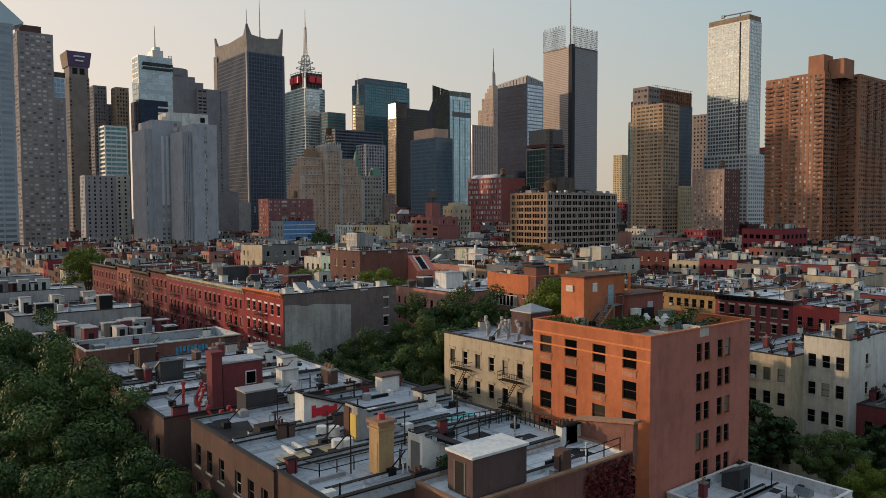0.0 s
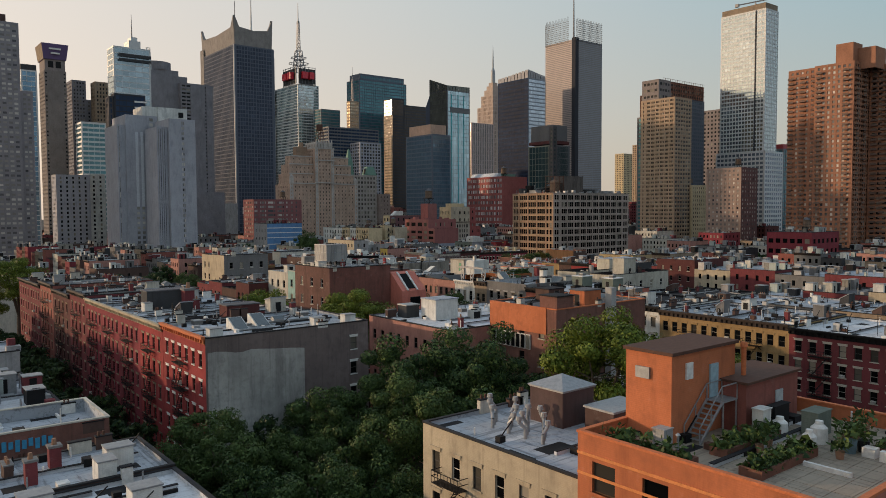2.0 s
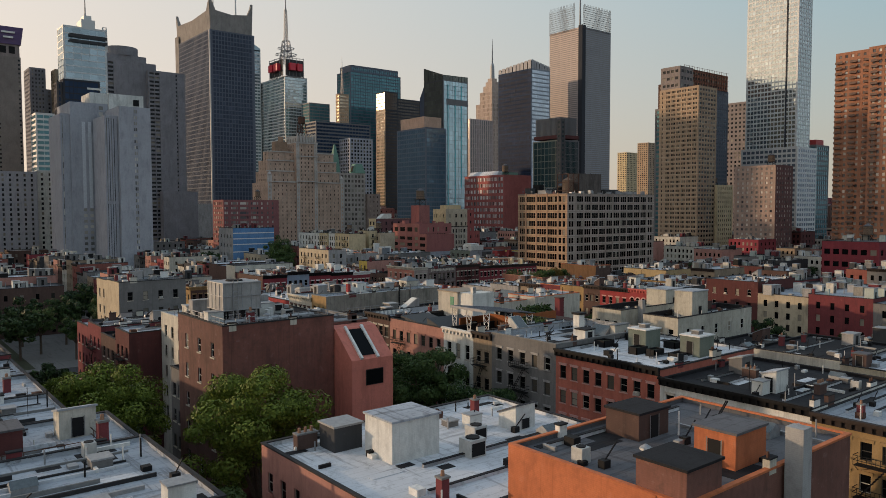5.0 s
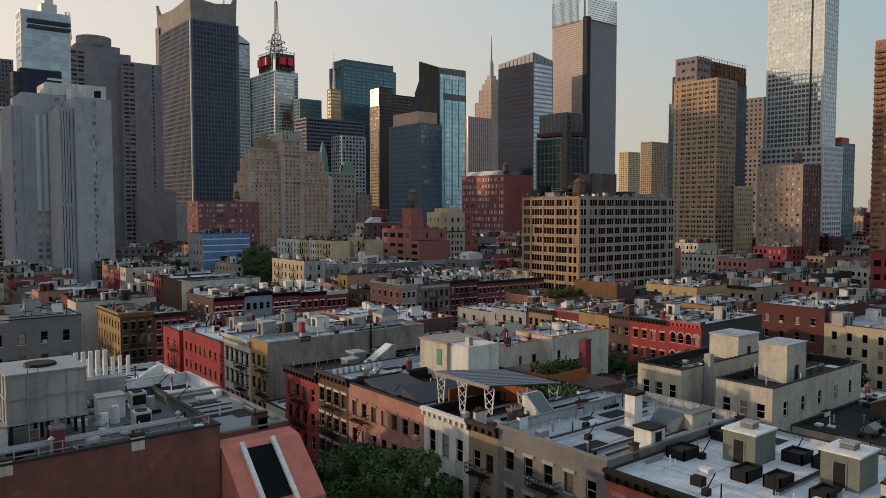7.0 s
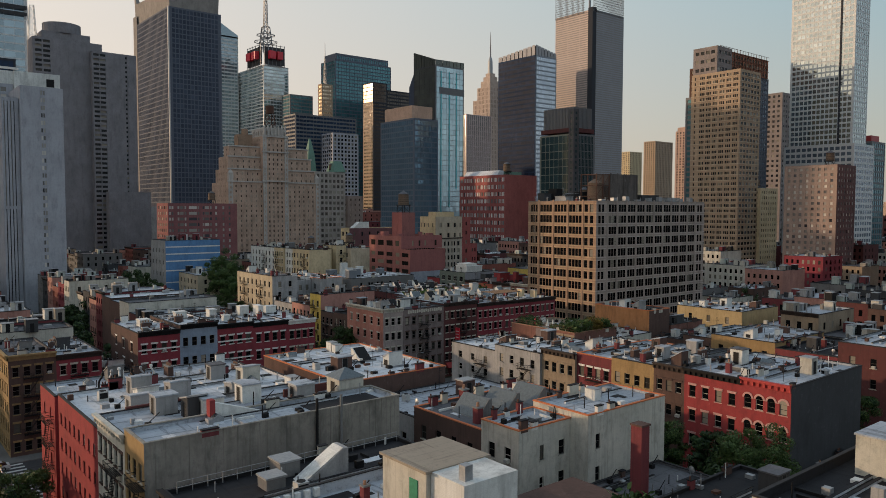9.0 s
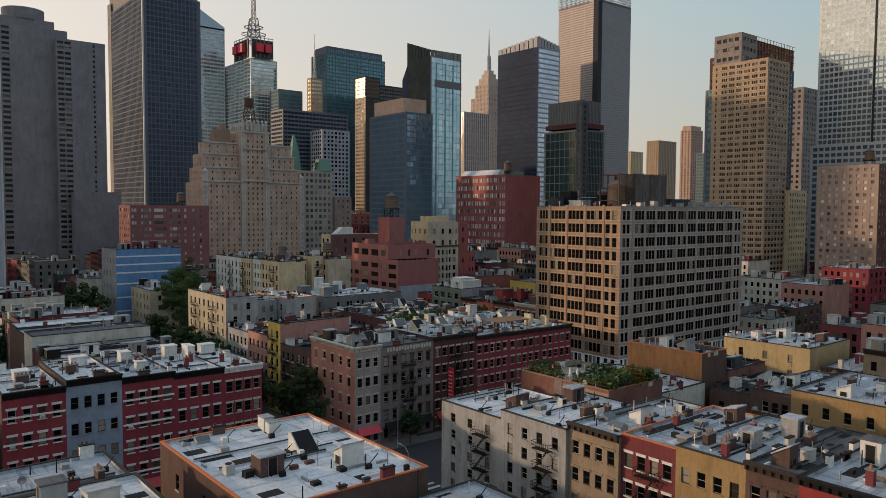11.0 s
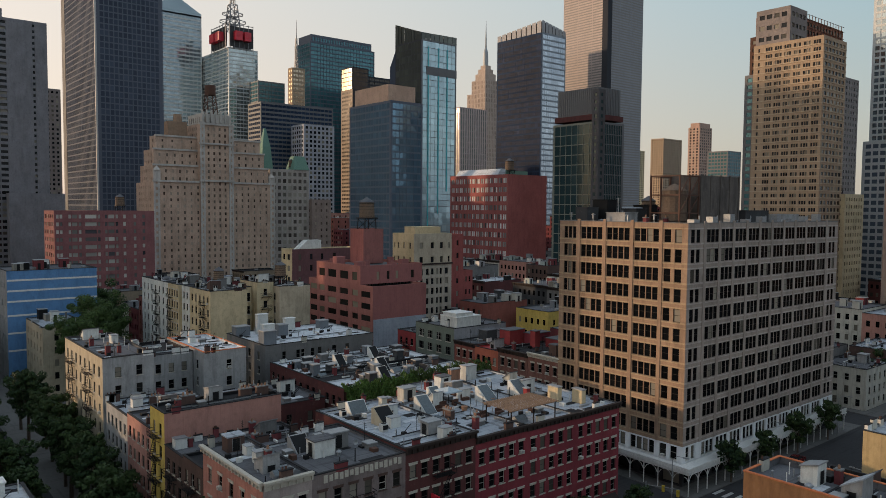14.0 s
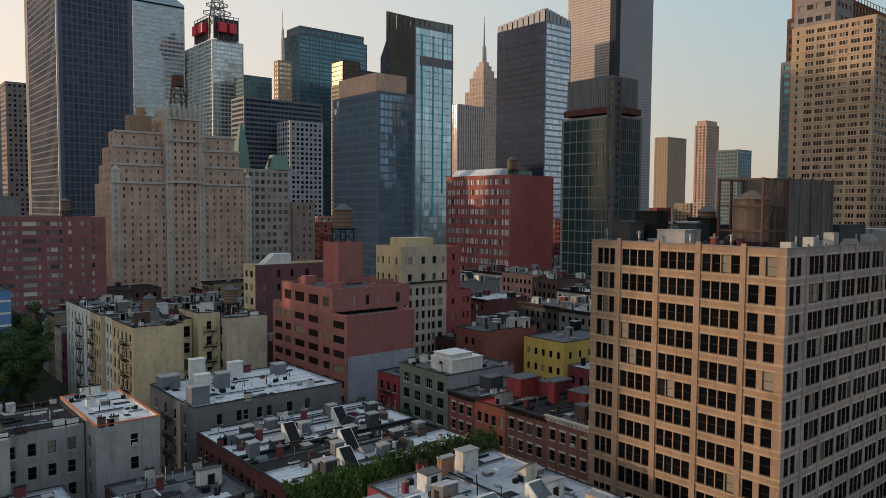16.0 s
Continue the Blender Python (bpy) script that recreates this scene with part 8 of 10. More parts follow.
            g.beam((sx * 1.6 * s, sy * 1.6 * s, 0), (sx * 1.5 * s, sy * 1.5 * s, 2.7 * s), 0.22)
            g.beam((sx * 1.6 * s, sy * 1.6 * s, 0.2), (-sx * 1.5 * s, sy * 1.5 * s, 2.6 * s), 0.12)
            part("leg", g, [DARKMETAL], b)


for x, y, z, s in ((315.7, 406.7, 42.6, 1.3), (470, 500, 66.5, 1.3), (520, 310, 67, 1.1), (412, 210, 26.3, 1.0), (282, 545, 46.6, 1.0), (530, 355, 56, 0.9), (264, 398, 28.4, 0.7), (281, 397, 28.5, 0.8), (396, 606, 70, 1.0), (325, 310, 46.3, 0.8)):
    water_tank(x, y, z, s)

# ---- trees in their places ----
for x, y, k, s in ((12, 42, 1, 1.0), (16, 48, 1, 1.02), (10, 52, 1, 1.1), (14.5, 56, 0, 0.9), (20.3, 57, 3, 1.6), (10, 62, 0, 0.95), (16.5, 64, 0, 1.0), (12, 72, 0, 1.05), (17.5, 73, 0, 1.1), (16.5, 83, 0, 1.12), (11, 85, 0, 1.05), (18, 93, 0, 1.05), (18, 101, 0, 1.12), (12, 97, 0, 1.0), (19, 110, 0, 1.12), (19.5, 121, 0, 1.1), (14, 112, 1, 1.2), (19, 131, 1, 1.2), (20, 134, 2, 0.8), (25.5, 29.5, 3, 2.1), (24, 150, 4, 1.1)):
    tree(k, x, y, 0.15, s)
# the garden beside the cream house and the yards of the second block
for x, y, k, s in ((66, 81, 1, 0.95), (77, 83, 0, 1.0), (64, 91, 1, 0.95), (72, 94, 0, 1.03), (63, 102, 1, 0.85), (71, 104, 0, 0.95), (80, 99, 0, 1.26), (56, 112, 1, 0.98), (55.5, 103, 1, 0.98), (54.5, 94, 1, 0.95), (56.5, 86, 1, 0.95), (87, 162, 2, 1.02), (90, 172, 1, 1.2), (63, 111, 5, 1.1), (72, 114, 1, 0.9), (81, 110, 0, 1.02), (88, 97, 0, 1.2), (92.8, 83.2, 2, 1.25), (97.0, 73.0, 2, 1.05), (83, 72, 1, 1.1), (88.5, 105, 0, 1.12), (94, 61, 2, 0.95), (86, 61, 1, 1.0), (84, 50, 5, 1.2), (88, 38, 1, 0.8), (92, 29, 1, 0.8), (97, 36, 3, 1.2), (94, 48, 3, 1.2), (90, 140, 1, 0.95), (98, 146.5, 2, 1.16), (79, 30, 2, 0.52), (88, 180, 5, 1.0), (91, 205, 2, 0.65), (93, 225, 5, 1.0)):
    tree(k, x, y, 0.15, s)
# street trees
for x, y0, y1, step, k in ((47.2, 60, 250, 11.5, 5), (55.0, 84, 240, 12.5, 3), (122.2, 60, 250, 11.0, 5), (133.0, 206, 212, 8.5, 5), (133.4, 204, 246, 14.0, 5), (202.8, 120, 250, 12.0, 5), (214.3, 180, 246, 12.0, 3), (205.6, 306, 420, 8.5, 5), (218.0, 292, 400, 8.0, 3), (288.0, 310, 420, 13.0, 3), (299.0, 325, 420, 12.0, 3)):
    y = y0
    while y < y1:
        tree(k if y < 260 else (6, 5, 6, 4)[int(y) % 4] if x < 220 else 4, x + rng.uniform(-1, 1) * (0.6 if y < 260 else 1.2), y, 0.15, float(rng.uniform(0.7, 1.15)))
        y += step * rng.uniform(0.75, 1.25)
for y in (292, 300, 312, 325, 333, 341, 352, 361):
    tree(3, 283.0 + (y - 292), 281.5 if y < 310 else 281.0, 0.15, 0.8) if y < 300 else None
for x in (232, 244, 258, 270, 312, 325, 338, 352):
    tree(3, x, 281.8, 0.15, float(rng.uniform(0.7, 0.95)))
# yards farther off
for x, y, k, s in ((248.5, 322.5, 1, 0.62), (252.6, 317, 1, 0.6), (293.5, 330, 5, 0.8), (294, 343, 5, 0.75), (133, 151, 1, 1.05), (132.5, 162, 1, 1.2), (133, 172, 1, 1.08), (132.6, 181, 1, 0.95), (134, 203, 1, 0.85), (134.8, 240, 1, 0.8), (134.5, 229, 6, 0.9), (123, 300, 1, 1.0), (126, 316, 1, 1.0), (122, 332, 4, 1.4), (168, 152, 1, 1.0), (166, 184, 5, 1.2), (172, 130, 4, 1.0), (170, 110, 4, 1.0), (168, 92, 4, 1.0), (250, 225, 1, 0.9), (252, 205, 4, 1.0), (254, 190, 1, 0.9), (211, 184, 1, 1.02), (213, 191, 6, 1.0), (212, 200, 1, 0.9), (250, 150, 4, 1.0), (250, 170, 4, 1.0), (240, 428, 0, 1.2), (247, 441, 0, 1.25), (252, 462, 0, 1.25), (235, 416, 0, 1.1), (212, 440, 4, 1.5), (208, 450, 4, 1.6), (214, 458, 4, 1.5), (200, 445, 4, 1.4), (170, 320, 4, 1.1), (165, 345, 4, 1.2), (178, 330, 4, 1.0), (172, 380, 4, 1.2), (180, 400, 4, 1.2), (100, 300, 4, 1.3), (95, 330, 4, 1.2), (112, 292, 1, 0.8), (106, 306, 1, 0.85), (115, 318, 5, 1.2), (104, 322, 4, 1.2), (60, 262, 2, 1.2), (130, 330, 4, 1.2), (128, 360, 4, 1.2), (395, 268, 4, 1.1), (402, 290, 4, 1.2), (408, 305, 4, 1.1), (420, 240, 4, 1.2), (340, 230, 4, 1.1), (345, 250, 4, 1.0), (330, 200, 4, 1.1)):
    tree(k, x, y, 0.15, s)

# ---- roof details of the near houses ----
def house_at(x, y):
    """The building whose plan holds the point."""
    best = None
    for ob in scene.objects:
        if ob.type == "EMPTY" and ob.get("category") == "building" and abs(ob.location.x - x) < 16 and abs(ob.location.y - y) < 17:
            d = abs(ob.location.x - x) + abs(ob.location.y - y) * 2
            if best is None or d < best[0]:
                best = (d, ob)
    return best[1]


def on(b, geo, name, mats, label=""):
    """A part given in world coordinates, under its building."""
    for q in geo.q:
        q -= np.array([b.location.x, b.location.y, 0], dtype=np.float32)
    return part(name, geo, mats, b, label)


def head(x, y, z, sx, sy, hh, mat, roofm, door="w", slope=0.0):
    b = house_at(x, y)
    return bulkhead(b, x - b.location.x, y - b.location.y, z, sx, sy, hh, mat, roofm, door, slope)


def fix(kind, x, y, z, rot=0.0, s=1.0):
    b = house_at(x, y)
    return fitting(b, kind, x - b.location.x, y - b.location.y, z, rot, s)


def railing(pts, z, name="railing", mat=None, step=1.3, high=1.0):
    b = house_at(*pts[0])
    g = Geo()
    for p, q in zip(pts, pts[1:]):
        n = max(1, int(math.dist(p, q) / step))
        for k in range(n + 1):
            x, y = p[0] + (q[0] - p[0]) * k / n, p[1] + (q[1] - p[1]) * k / n
            g.beam((x, y, z), (x, y, z + high), 0.06)
        for zz in (high * 0.5, high):
            g.beam((*p, z + zz), (*q, z + zz), 0.05)
    return on(b, g, name, [mat or DARKMETAL])


def gooseneck(x, y, z, h, mat, turn=0.0):
    """A bent flue with a cowl."""
    b = house_at(x, y)
    g = Geo()
    c, s = math.cos(turn), math.sin(turn)
    p = [(x, y, z), (x, y, z + h * 0.55), (x + 0.5 * c, y + 0.5 * s, z + h * 0.9), (x + 0.5 * c, y + 0.5 * s, z + h)]
    for k in range(3):
        g.tube(p[k], p[k + 1], 0.14, 0.14, 8)
    g.tube(p[3], (p[3][0], p[3][1], p[3][2] + 0.3), 0.25, 0.2, 8)
    on(b, g, "flue", [mat])


def slant(x, y, z, sx, sy, hh, wallm, glassm, facing="y"):
    """A lean-to skylight or stair cover with a sloping glazed face."""
    b = house_at(x, y)
    g = Geo()
    if facing == "y":
        prism(g, [(y - sy / 2, z), (y + sy / 2, z), (y + sy / 2, z + hh), (y + sy / 2 - 0.5, z + hh)], "x", x - sx / 2, x + sx / 2)
        e = [(x - sx / 2 + 0.12, y - sy / 2 + 0.12, z + 0.14), (x + sx / 2 - 0.12, y - sy / 2 + 0.12, z + 0.14), (x + sx / 2 - 0.12, y + sy / 2 - 0.5, z + hh + 0.03), (x - sx / 2 + 0.12, y + sy / 2 - 0.5, z + hh + 0.03)]
    else:
        prism(g, [(x - sx / 2, z), (x + sx / 2, z), (x + sx / 2, z + hh), (x + sx / 2 - 0.5, z + hh)], "y", y - sy / 2, y + sy / 2)
        e = [(x - sx / 2 + 0.12, y - sy / 2 + 0.12, z + 0.14), (x - sx / 2 + 0.12, y + sy / 2 - 0.12, z + 0.14), (x + sx / 2 - 0.5, y + sy / 2 - 0.12, z + hh + 0.03), (x + sx / 2 - 0.5, y - sy / 2 + 0.12, z + hh + 0.03)]
    ob = on(b, g, "stair_cover", [wallm])
    g = Geo()
    g.quads([e])
    for q in g.q:
        q -= np.array([b.location.x, b.location.y, -0.02], dtype=np.float32)
    part("sloping_pane", g, [glassm], ob)
    return ob


TYREBLACK = plain("black_tub_plastic", (0.02, 0.02, 0.022), 0.6)
WORNSTONE = masonry("worn_orange_stone", (0.46, 0.22, 0.13), 0.5, 0.5, courses=False)
SLATEBOX = masonry("slate_grey_box", (0.17, 0.19, 0.215), 0.2, 0.2, courses=False)
# silver roofs: red stair tower, grey head, painted stair covers, chimney, fences
z = 18.6
head(29.0, 68.6, z, 4.0, 2.6, 4.2, RED, SILVER, "")
b = house_at(31, 70)
g = Geo()
g.box(29.2, 30.3, 67.2, 67.29, z + 1.9, z + 3.2)
on(b, g, "window_frame", [WHITETRIM])
g = Geo()
g.box(29.3, 30.2, 67.14, 67.2, z + 2.0, z + 3.1)
on(b, g, "window_pane", [GLASS])
g = Geo()
g.box(25.9, 26.9, 67.2, 68.6, z, z + 5.2)
g.box(25.8, 27.0, 67.1, 68.7, z + 5.2, z + 5.4)
on(b, g, "tall_chimney", [RED])
head(28.0, 62.0, 17.3, 3.0, 2.0, 4.0, DARKGREY, METAL, "")
for x, y, t in ((24.4, 66.6, 0.4), (25.0, 65.0, 2.0), (25.9, 63.6, 1.0), (25.5, 62.4, 0.5), (24.6, 63.0, 0.2), (25.2, 69.4, 0.2), (24.2, 70.2, 1.2), (33.5, 62.4, 1.2), (34.2, 61.6, 0.6), (34.9, 61.2, 1.6), (36.2, 62.8, 2.2)):
    gooseneck(x, y, 17.3 if y < 66 else 18.6, 2.0, REDPIPE, t)
slant_z = 19.65
b = house_at(32, 56)
g = Geo()
prism(g, [(28.4, slant_z), (34.0, slant_z), (34.0, slant_z + 0.5), (28.4, slant_z + 2.5)], "y", 53.9, 55.5)
ob = on(b, g, "stair_cover", [WHITEWALL])
g = Geo()
g.quads([[(28.2, 53.7, slant_z + 2.62), (34.2, 53.7, slant_z + 0.55), (34.2, 55.7, slant_z + 0.55), (28.2, 55.7, slant_z + 2.62)], [(28.2, 53.7, slant_z + 2.5), (34.2, 53.7, slant_z + 0.43), (34.2, 53.7, slant_z + 0.55), (28.2, 53.7, slant_z + 2.62)]])
on(b, g, "cover_lid", [DARKMETAL])
for k, (a, c, d, e) in enumerate(((29.1, 29.5, 0.5, 1.5), (29.5, 30.1, 0.6, 1.25), (30.1, 30.7, 0.45, 1.35), (30.7, 31.2, 0.6, 1.2), (31.2, 31.5, 0.5, 1.3))):
    g = Geo()
    g.box(a, c, 53.84, 53.89, slant_z + d, slant_z + e)
    on(b, g, "red_paint_mark", [SIGNRED])
g = Geo()
g.quads([[(21.8, 58.6, slant_z + 0.01), (21.8, 54.0, slant_z + 0.01), (24.4, 54.0, slant_z + 0.01), (25.4, 58.2, slant_z + 0.01)]])
on(b, g, "tar_patch", [TAR], "black tar patch on the silver roof")
g = Geo()
g.box(24.0, 26.0, 52.7, 53.9, slant_z, slant_z + 0.9)
on(b, g, "roof_hatch", [DARKMETAL])
fix("antenna_mast", 26.2, 54.2, slant_z, 0, 1.0)
g = Geo()
g.box(39.4, 41.4, 58.8, 60.0, slant_z, slant_z + 1.5, 0)
g.box(39.2, 41.6, 58.6, 60.2, slant_z + 1.5, slant_z + 1.7, 1)
on(b, g, "brick_chimney", [WHITEWALL, BROWN])
g = Geo()
g.box(39.8, 42.4, 53.0, 54.4, slant_z, slant_z + 1.1, 0)
g.box(39.7, 42.5, 52.9, 54.5, slant_z + 1.1, slant_z + 1.25, 1)
on(b, g, "low_hatch", [OFFWHITE, DARKMETAL])
# middle roof: ochre door, white wedge, drums, tan patches
b = house_at(32, 48.7)
g = Geo()
prism(g, [(29.6, slant_z), (33.6, slant_z), (33.6, slant_z + 0.4), (29.6, slant_z + 2.6)], "y", 47.6, 49.4)
on(b, g, "stair_cover", [LIGHTGREY])
g = Geo()
g.box(29.5, 29.6, 47.7, 48.5, slant_z, slant_z + 2.0)
on(b, g, "ochre_door", [BRIGHTYELLOW], "ochre painted door")
g = Geo()
g.box(29.45, 29.6, 48.6, 49.4, slant_z, slant_z + 2.4)
on(b, g, "door_leaf", [RUST])
for x, y in ((28.2, 50.6), (28.9, 49.9), (27.4, 46.9), (28.1, 46.6)):
    g = Geo()
    g.tube((x, y, slant_z), (x, y, slant_z + 0.75), 0.42, 0.42, 12)
    on(b, g, "white_drum", [WHITETRIM])
TANPATCH = plain("tan_roof_board", (0.42, 0.33, 0.20), 0.85, 0, 0.35, 1.5)
for x0, x1, y0, y1, mt in ((23.0, 25.4, 46.6, 48.0, TANPATCH), (26.4, 28.0, 46.0, 49.8, TANPATCH), (25.2, 26.4, 46.2, 48.4, TAR)):
    g = Geo()
    g.box(x0, x1, y0, y1, slant_z - 0.05, slant_z + 0.02)
    on(b, g, "roof_board", [mt])
for k in range(7):
    g = Geo()
    g.box(37.2 + 0.6 * k, 37.8 + 0.6 * k, 47.4 + 0.14 * (k % 3), 48.6 + 0.1 * (k % 2), slant_z, slant_z + 0.012)
    on(b, g, "turquoise_paint_mark", [plain("turquoise_paint", (0.12, 0.48, 0.45), 0.7)])
# third roof: tan chimney, white wedge with a door and black awning
b = house_at(32, 41.2)
g = Geo()
g.box(26.7, 27.9, 40.3, 41.5, slant_z, slant_z + 3.4, 0)
g.box(26.6, 28.0, 40.2, 41.6, slant_z + 3.0, slant_z + 3.15, 0)
g.box(26.55, 28.05, 40.15, 41.65, slant_z + 3.4, slant_z + 3.6, 1)
g.tube((27.3, 40.9, slant_z + 3.6), (27.3, 40.9, slant_z + 4.0), 0.28, 0.24, 10, 2)
on(b, g, "tall_chimney", [masonry("tan_chimney_brick", (0.42, 0.27, 0.12), 0.3), COPING, REDPIPE], "tan brick chimney")
g = Geo()
prism(g, [(29.0, slant_z), (33.6, slant_z), (33.6, slant_z + 0.4), (29.0, slant_z + 2.6)], "y", 38.6, 40.2)
on(b, g, "stair_cover", [WHITEWALL])
g = Geo()
g.box(28.92, 29.0, 38.9, 39.8, slant_z + 0.1, slant_z + 2.1)
on(b, g, "grey_door", [GREY])
g = Geo()
g.quads([[(30.0, 38.3, slant_z + 2.4), (33.8, 38.3, slant_z + 0.7), (33.8, 40.6, slant_z + 0.9), (30.0, 40.6, slant_z + 2.7)], [(30.0, 38.3, slant_z + 2.2), (33.8, 38.3, slant_z + 0.5), (33.8, 38.3, slant_z + 0.7), (30.0, 38.3, slant_z + 2.4)]])
on(b, g, "black_awning", [DARKMETAL])
for k in range(6):
    x, y = 30.2 + 0.9 * k, 37.9 + 0.25 * (k % 2)
    g = Geo()
    g.tube((x, y, slant_z), (x, y, slant_z + 0.4), 0.22, 0.28, 8)
    pot = on(b, g, "plant_pot", [COPING])
    r = np.random.default_rng(40 + k)
    p = r.normal(size=(120, 3)) * np.array([0.25, 0.25, 0.2]) + np.array([x, y, slant_z + 0.7])
    d = r.normal(size=(120, 2, 3)) * 0.08
    g = Geo()
    g.quads(np.stack([p - d[:, 0], p - d[:, 1], p + d[:, 0], p + d[:, 1]], 1))
    for q in g.q:
        q -= np.array([b.location.x, b.location.y, 0], dtype=np.float32)
    part("foliage", g, [LEAF], pot, kind="stuff")
railing([(22.6, 44.2), (23.4, 42.4), (34.0, 42.4), (42.4, 44.4)], slant_z)
railing([(36.5, 45.4), (42.6, 44.2), (42.7, 38.0)], slant_z, step=0.5, high=1.1)
for x, y in ((27.3, 48.2), (25.5, 41.9), (31.8, 44.5), (33.4, 37.9)):
    g = Geo()
    g.tube((x, y, slant_z), (x, y, slant_z + 2.6), 0.05, 0.05, 6)
    on(b, g, "fence_post", [DARKMETAL])
for yy in (37.5, 45.0, 52.4):
    g = Geo()
    g.box(21.7, 42.7, yy - 0.16, yy + 0.16, slant_z - 0.1, slant_z + 0.55, 0)
    g.box(21.7, 42.7, yy - 0.2, yy + 0.2, slant_z + 0.55, slant_z + 0.63, 1)
    on(house_at(32, yy - 3), g, "party_parapet", [SILVER, DARKMETAL])
# corner roof: brown bulkhead, railing, raised brick end wall with ivy
b = house_at(35, 35)
head(31.2, 34.6, slant_z, 4.6, 2.4, 2.5, masonry("dull_brown_brick", (0.12, 0.075, 0.07), 0.3), WHITETRIM, "n")
railing([(36.0, 32.8), (37.6, 33.6), (38.6, 32.7), (42.4, 32.9)], slant_z + 0.3)
g = Geo()
prism(g, [(32.2, 19.0), (37.6, 19.0), (37.6, 21.1), (32.2, 22.0)], "x", 43.0, 43.5)
on(b, g, "raised_end_wall", [FACTORYBRICK], "raised brick end wall")
g = Geo()
prism(g, [(32.0, 22.0), (37.7, 21.1), (37.7, 21.3), (32.0, 22.2)], "x", 42.8, 43.7)
on(b, g, "wall_coping", [COPING])
r = np.random.default_rng(77)
p = np.stack([r.uniform(38, 43.2, 1500), 32.32 + r.normal(0, 0.06, 1500), 19.8 - r.uniform(0, 1, 1500) ** 0.8 * 5], 1)
d = r.normal(size=(1500, 2, 3)) * 0.11
g = Geo()
g.quads(np.stack([p - d[:, 0], p - d[:, 1], p + d[:, 0], p + d[:, 1]], 1))
on(b, g, "red_ivy", [plain("red_ivy_leaves", (0.13, 0.02, 0.022), 0.7, 0, 0.5, 3)], "dark red ivy on the end wall")
g = Geo()
g.box(36.2, 37.0, 32.7, 33.5, slant_z, slant_z + 1.6)
on(b, g, "brick_chimney", [BROWN])
# blue paint on the brick parapet
for k in range(9):
    g = Geo()
    g.box(33 + 0.5 * k, 33.35 + 0.5 * k, 98.22, 98.3, 18.3 + 0.15 * (k % 3), 19.2 + 0.1 * (k % 2))
    on(house_at(32, 102.6), g, "blue_paint_mark", [plain("blue_spray_paint", (0.06, 0.3, 0.5), 0.7)])
for x, y, k in ((36, 72, "white_cabinet"), (39, 78, "white_cabinet"), (33, 81, "white_cabinet"), (40, 88, "white_cabinet"), (30, 80, "roof_hatch"), (36, 90.5, "chimney"), (40, 70, "wide_chimney"), (38, 63, "roof_hatch"), (27, 88, "skylight")):
    fix(k, x, y, 18.6 if y > 66 else 17.3, 0.0, 1.2)

# orange house: stair tower, shed, iron stair, beds and pots
b = orange
g = Geo()
g.box(62.0, 69.0, 53.1, 56.4, 24.5, 29.8)
g.box(61.85, 69.2, 52.95, 56.55, 29.8, 30.0, 1)
ob = on(b, g, "stair_tower", [ORANGE, RUST], "orange painted stair tower")
for y0, y1, z0, z1, mt in ((54.6, 55.6, 28.2, 28.9, METAL),):
    g = Geo()
    g.box(61.85, 62.0, y0, y1, z0, z1)
    on(b, g, "vent_grille", [mt])
g = Geo()
g.box(63.4, 64.1, 53.0, 53.1, 28.2, 29.2)
on(b, g, "small_window", [WHITETRIM])
for x, z0, z1 in ((66.0, 26.7, 28.8),):
    g = Geo()
    g.box(x, x + 0.9, 53.0, 53.1, z0, z1)
    on(b, g, "blue_door", [plain("pale_blue_door", (0.30, 0.42, 0.48), 0.6)])
g = Geo()
g.box(67.4, 74.0, 51.4, 54.6, 24.5, 27.6)
g.box(67.2, 74.2, 51.2, 54.8, 27.6, 27.75, 1)
on(b, g, "roof_shed", [ORANGE_W, RUST], "weathered orange roof shed")
g = Geo()
g.box(71.0, 71.9, 51.32, 51.4, 24.6, 26.7)
on(b, g, "shed_door", [plain("pale_grey_door", (0.42, 0.45, 0.46), 0.6)])
g = Geo()
g.tube((69.2, 52.6, 27.7), (69.2, 52.6, 29.6), 0.16, 0.16, 8)
g.tube((69.2, 52.6, 29.6), (69.2, 52.6, 29.9), 0.26, 0.2, 8)
on(b, g, "flue", [ORANGECOPING])
# iron stair up to the tower door, with a landing
g = Geo()
g.box(65.6, 67.3, 51.9, 53.1, 26.6, 26.68, 0, True)
on(b, g, "stair_landing", [METAL])
for y in (51.95, 53.0):
    g = Geo()
    g.beam((63.2, y, 24.5), (65.6, y, 26.65), 0.12)
    on(b, g, "stair_string", [METAL])
    g = Geo()
    g.beam((63.2, y, 25.5), (65.6, y, 27.65), 0.06)
    g.beam((65.6, y, 27.65), (67.3, y, 27.65), 0.06)
    for x, z in ((63.2, 24.5), (64.4, 25.57), (65.6, 26.65), (67.3, 26.65)):
        g.beam((x, y, z), (x, y, z + 1.0), 0.06)
    on(b, g, "stair_rail", [METAL])
for x in (65.7, 67.2):
    g = Geo()
    g.beam((x, 51.95, 24.5), (x, 51.95, 26.6), 0.09)
    on(b, g, "landing_post", [METAL])
for k in range(8):
    g = Geo()
    g.box(63.3 + 0.28 * k, 63.55 + 0.28 * k, 52.0, 52.95, 24.7 + 0.25 * k, 24.74 + 0.25 * k)
    on(b, g, "tread", [METAL])
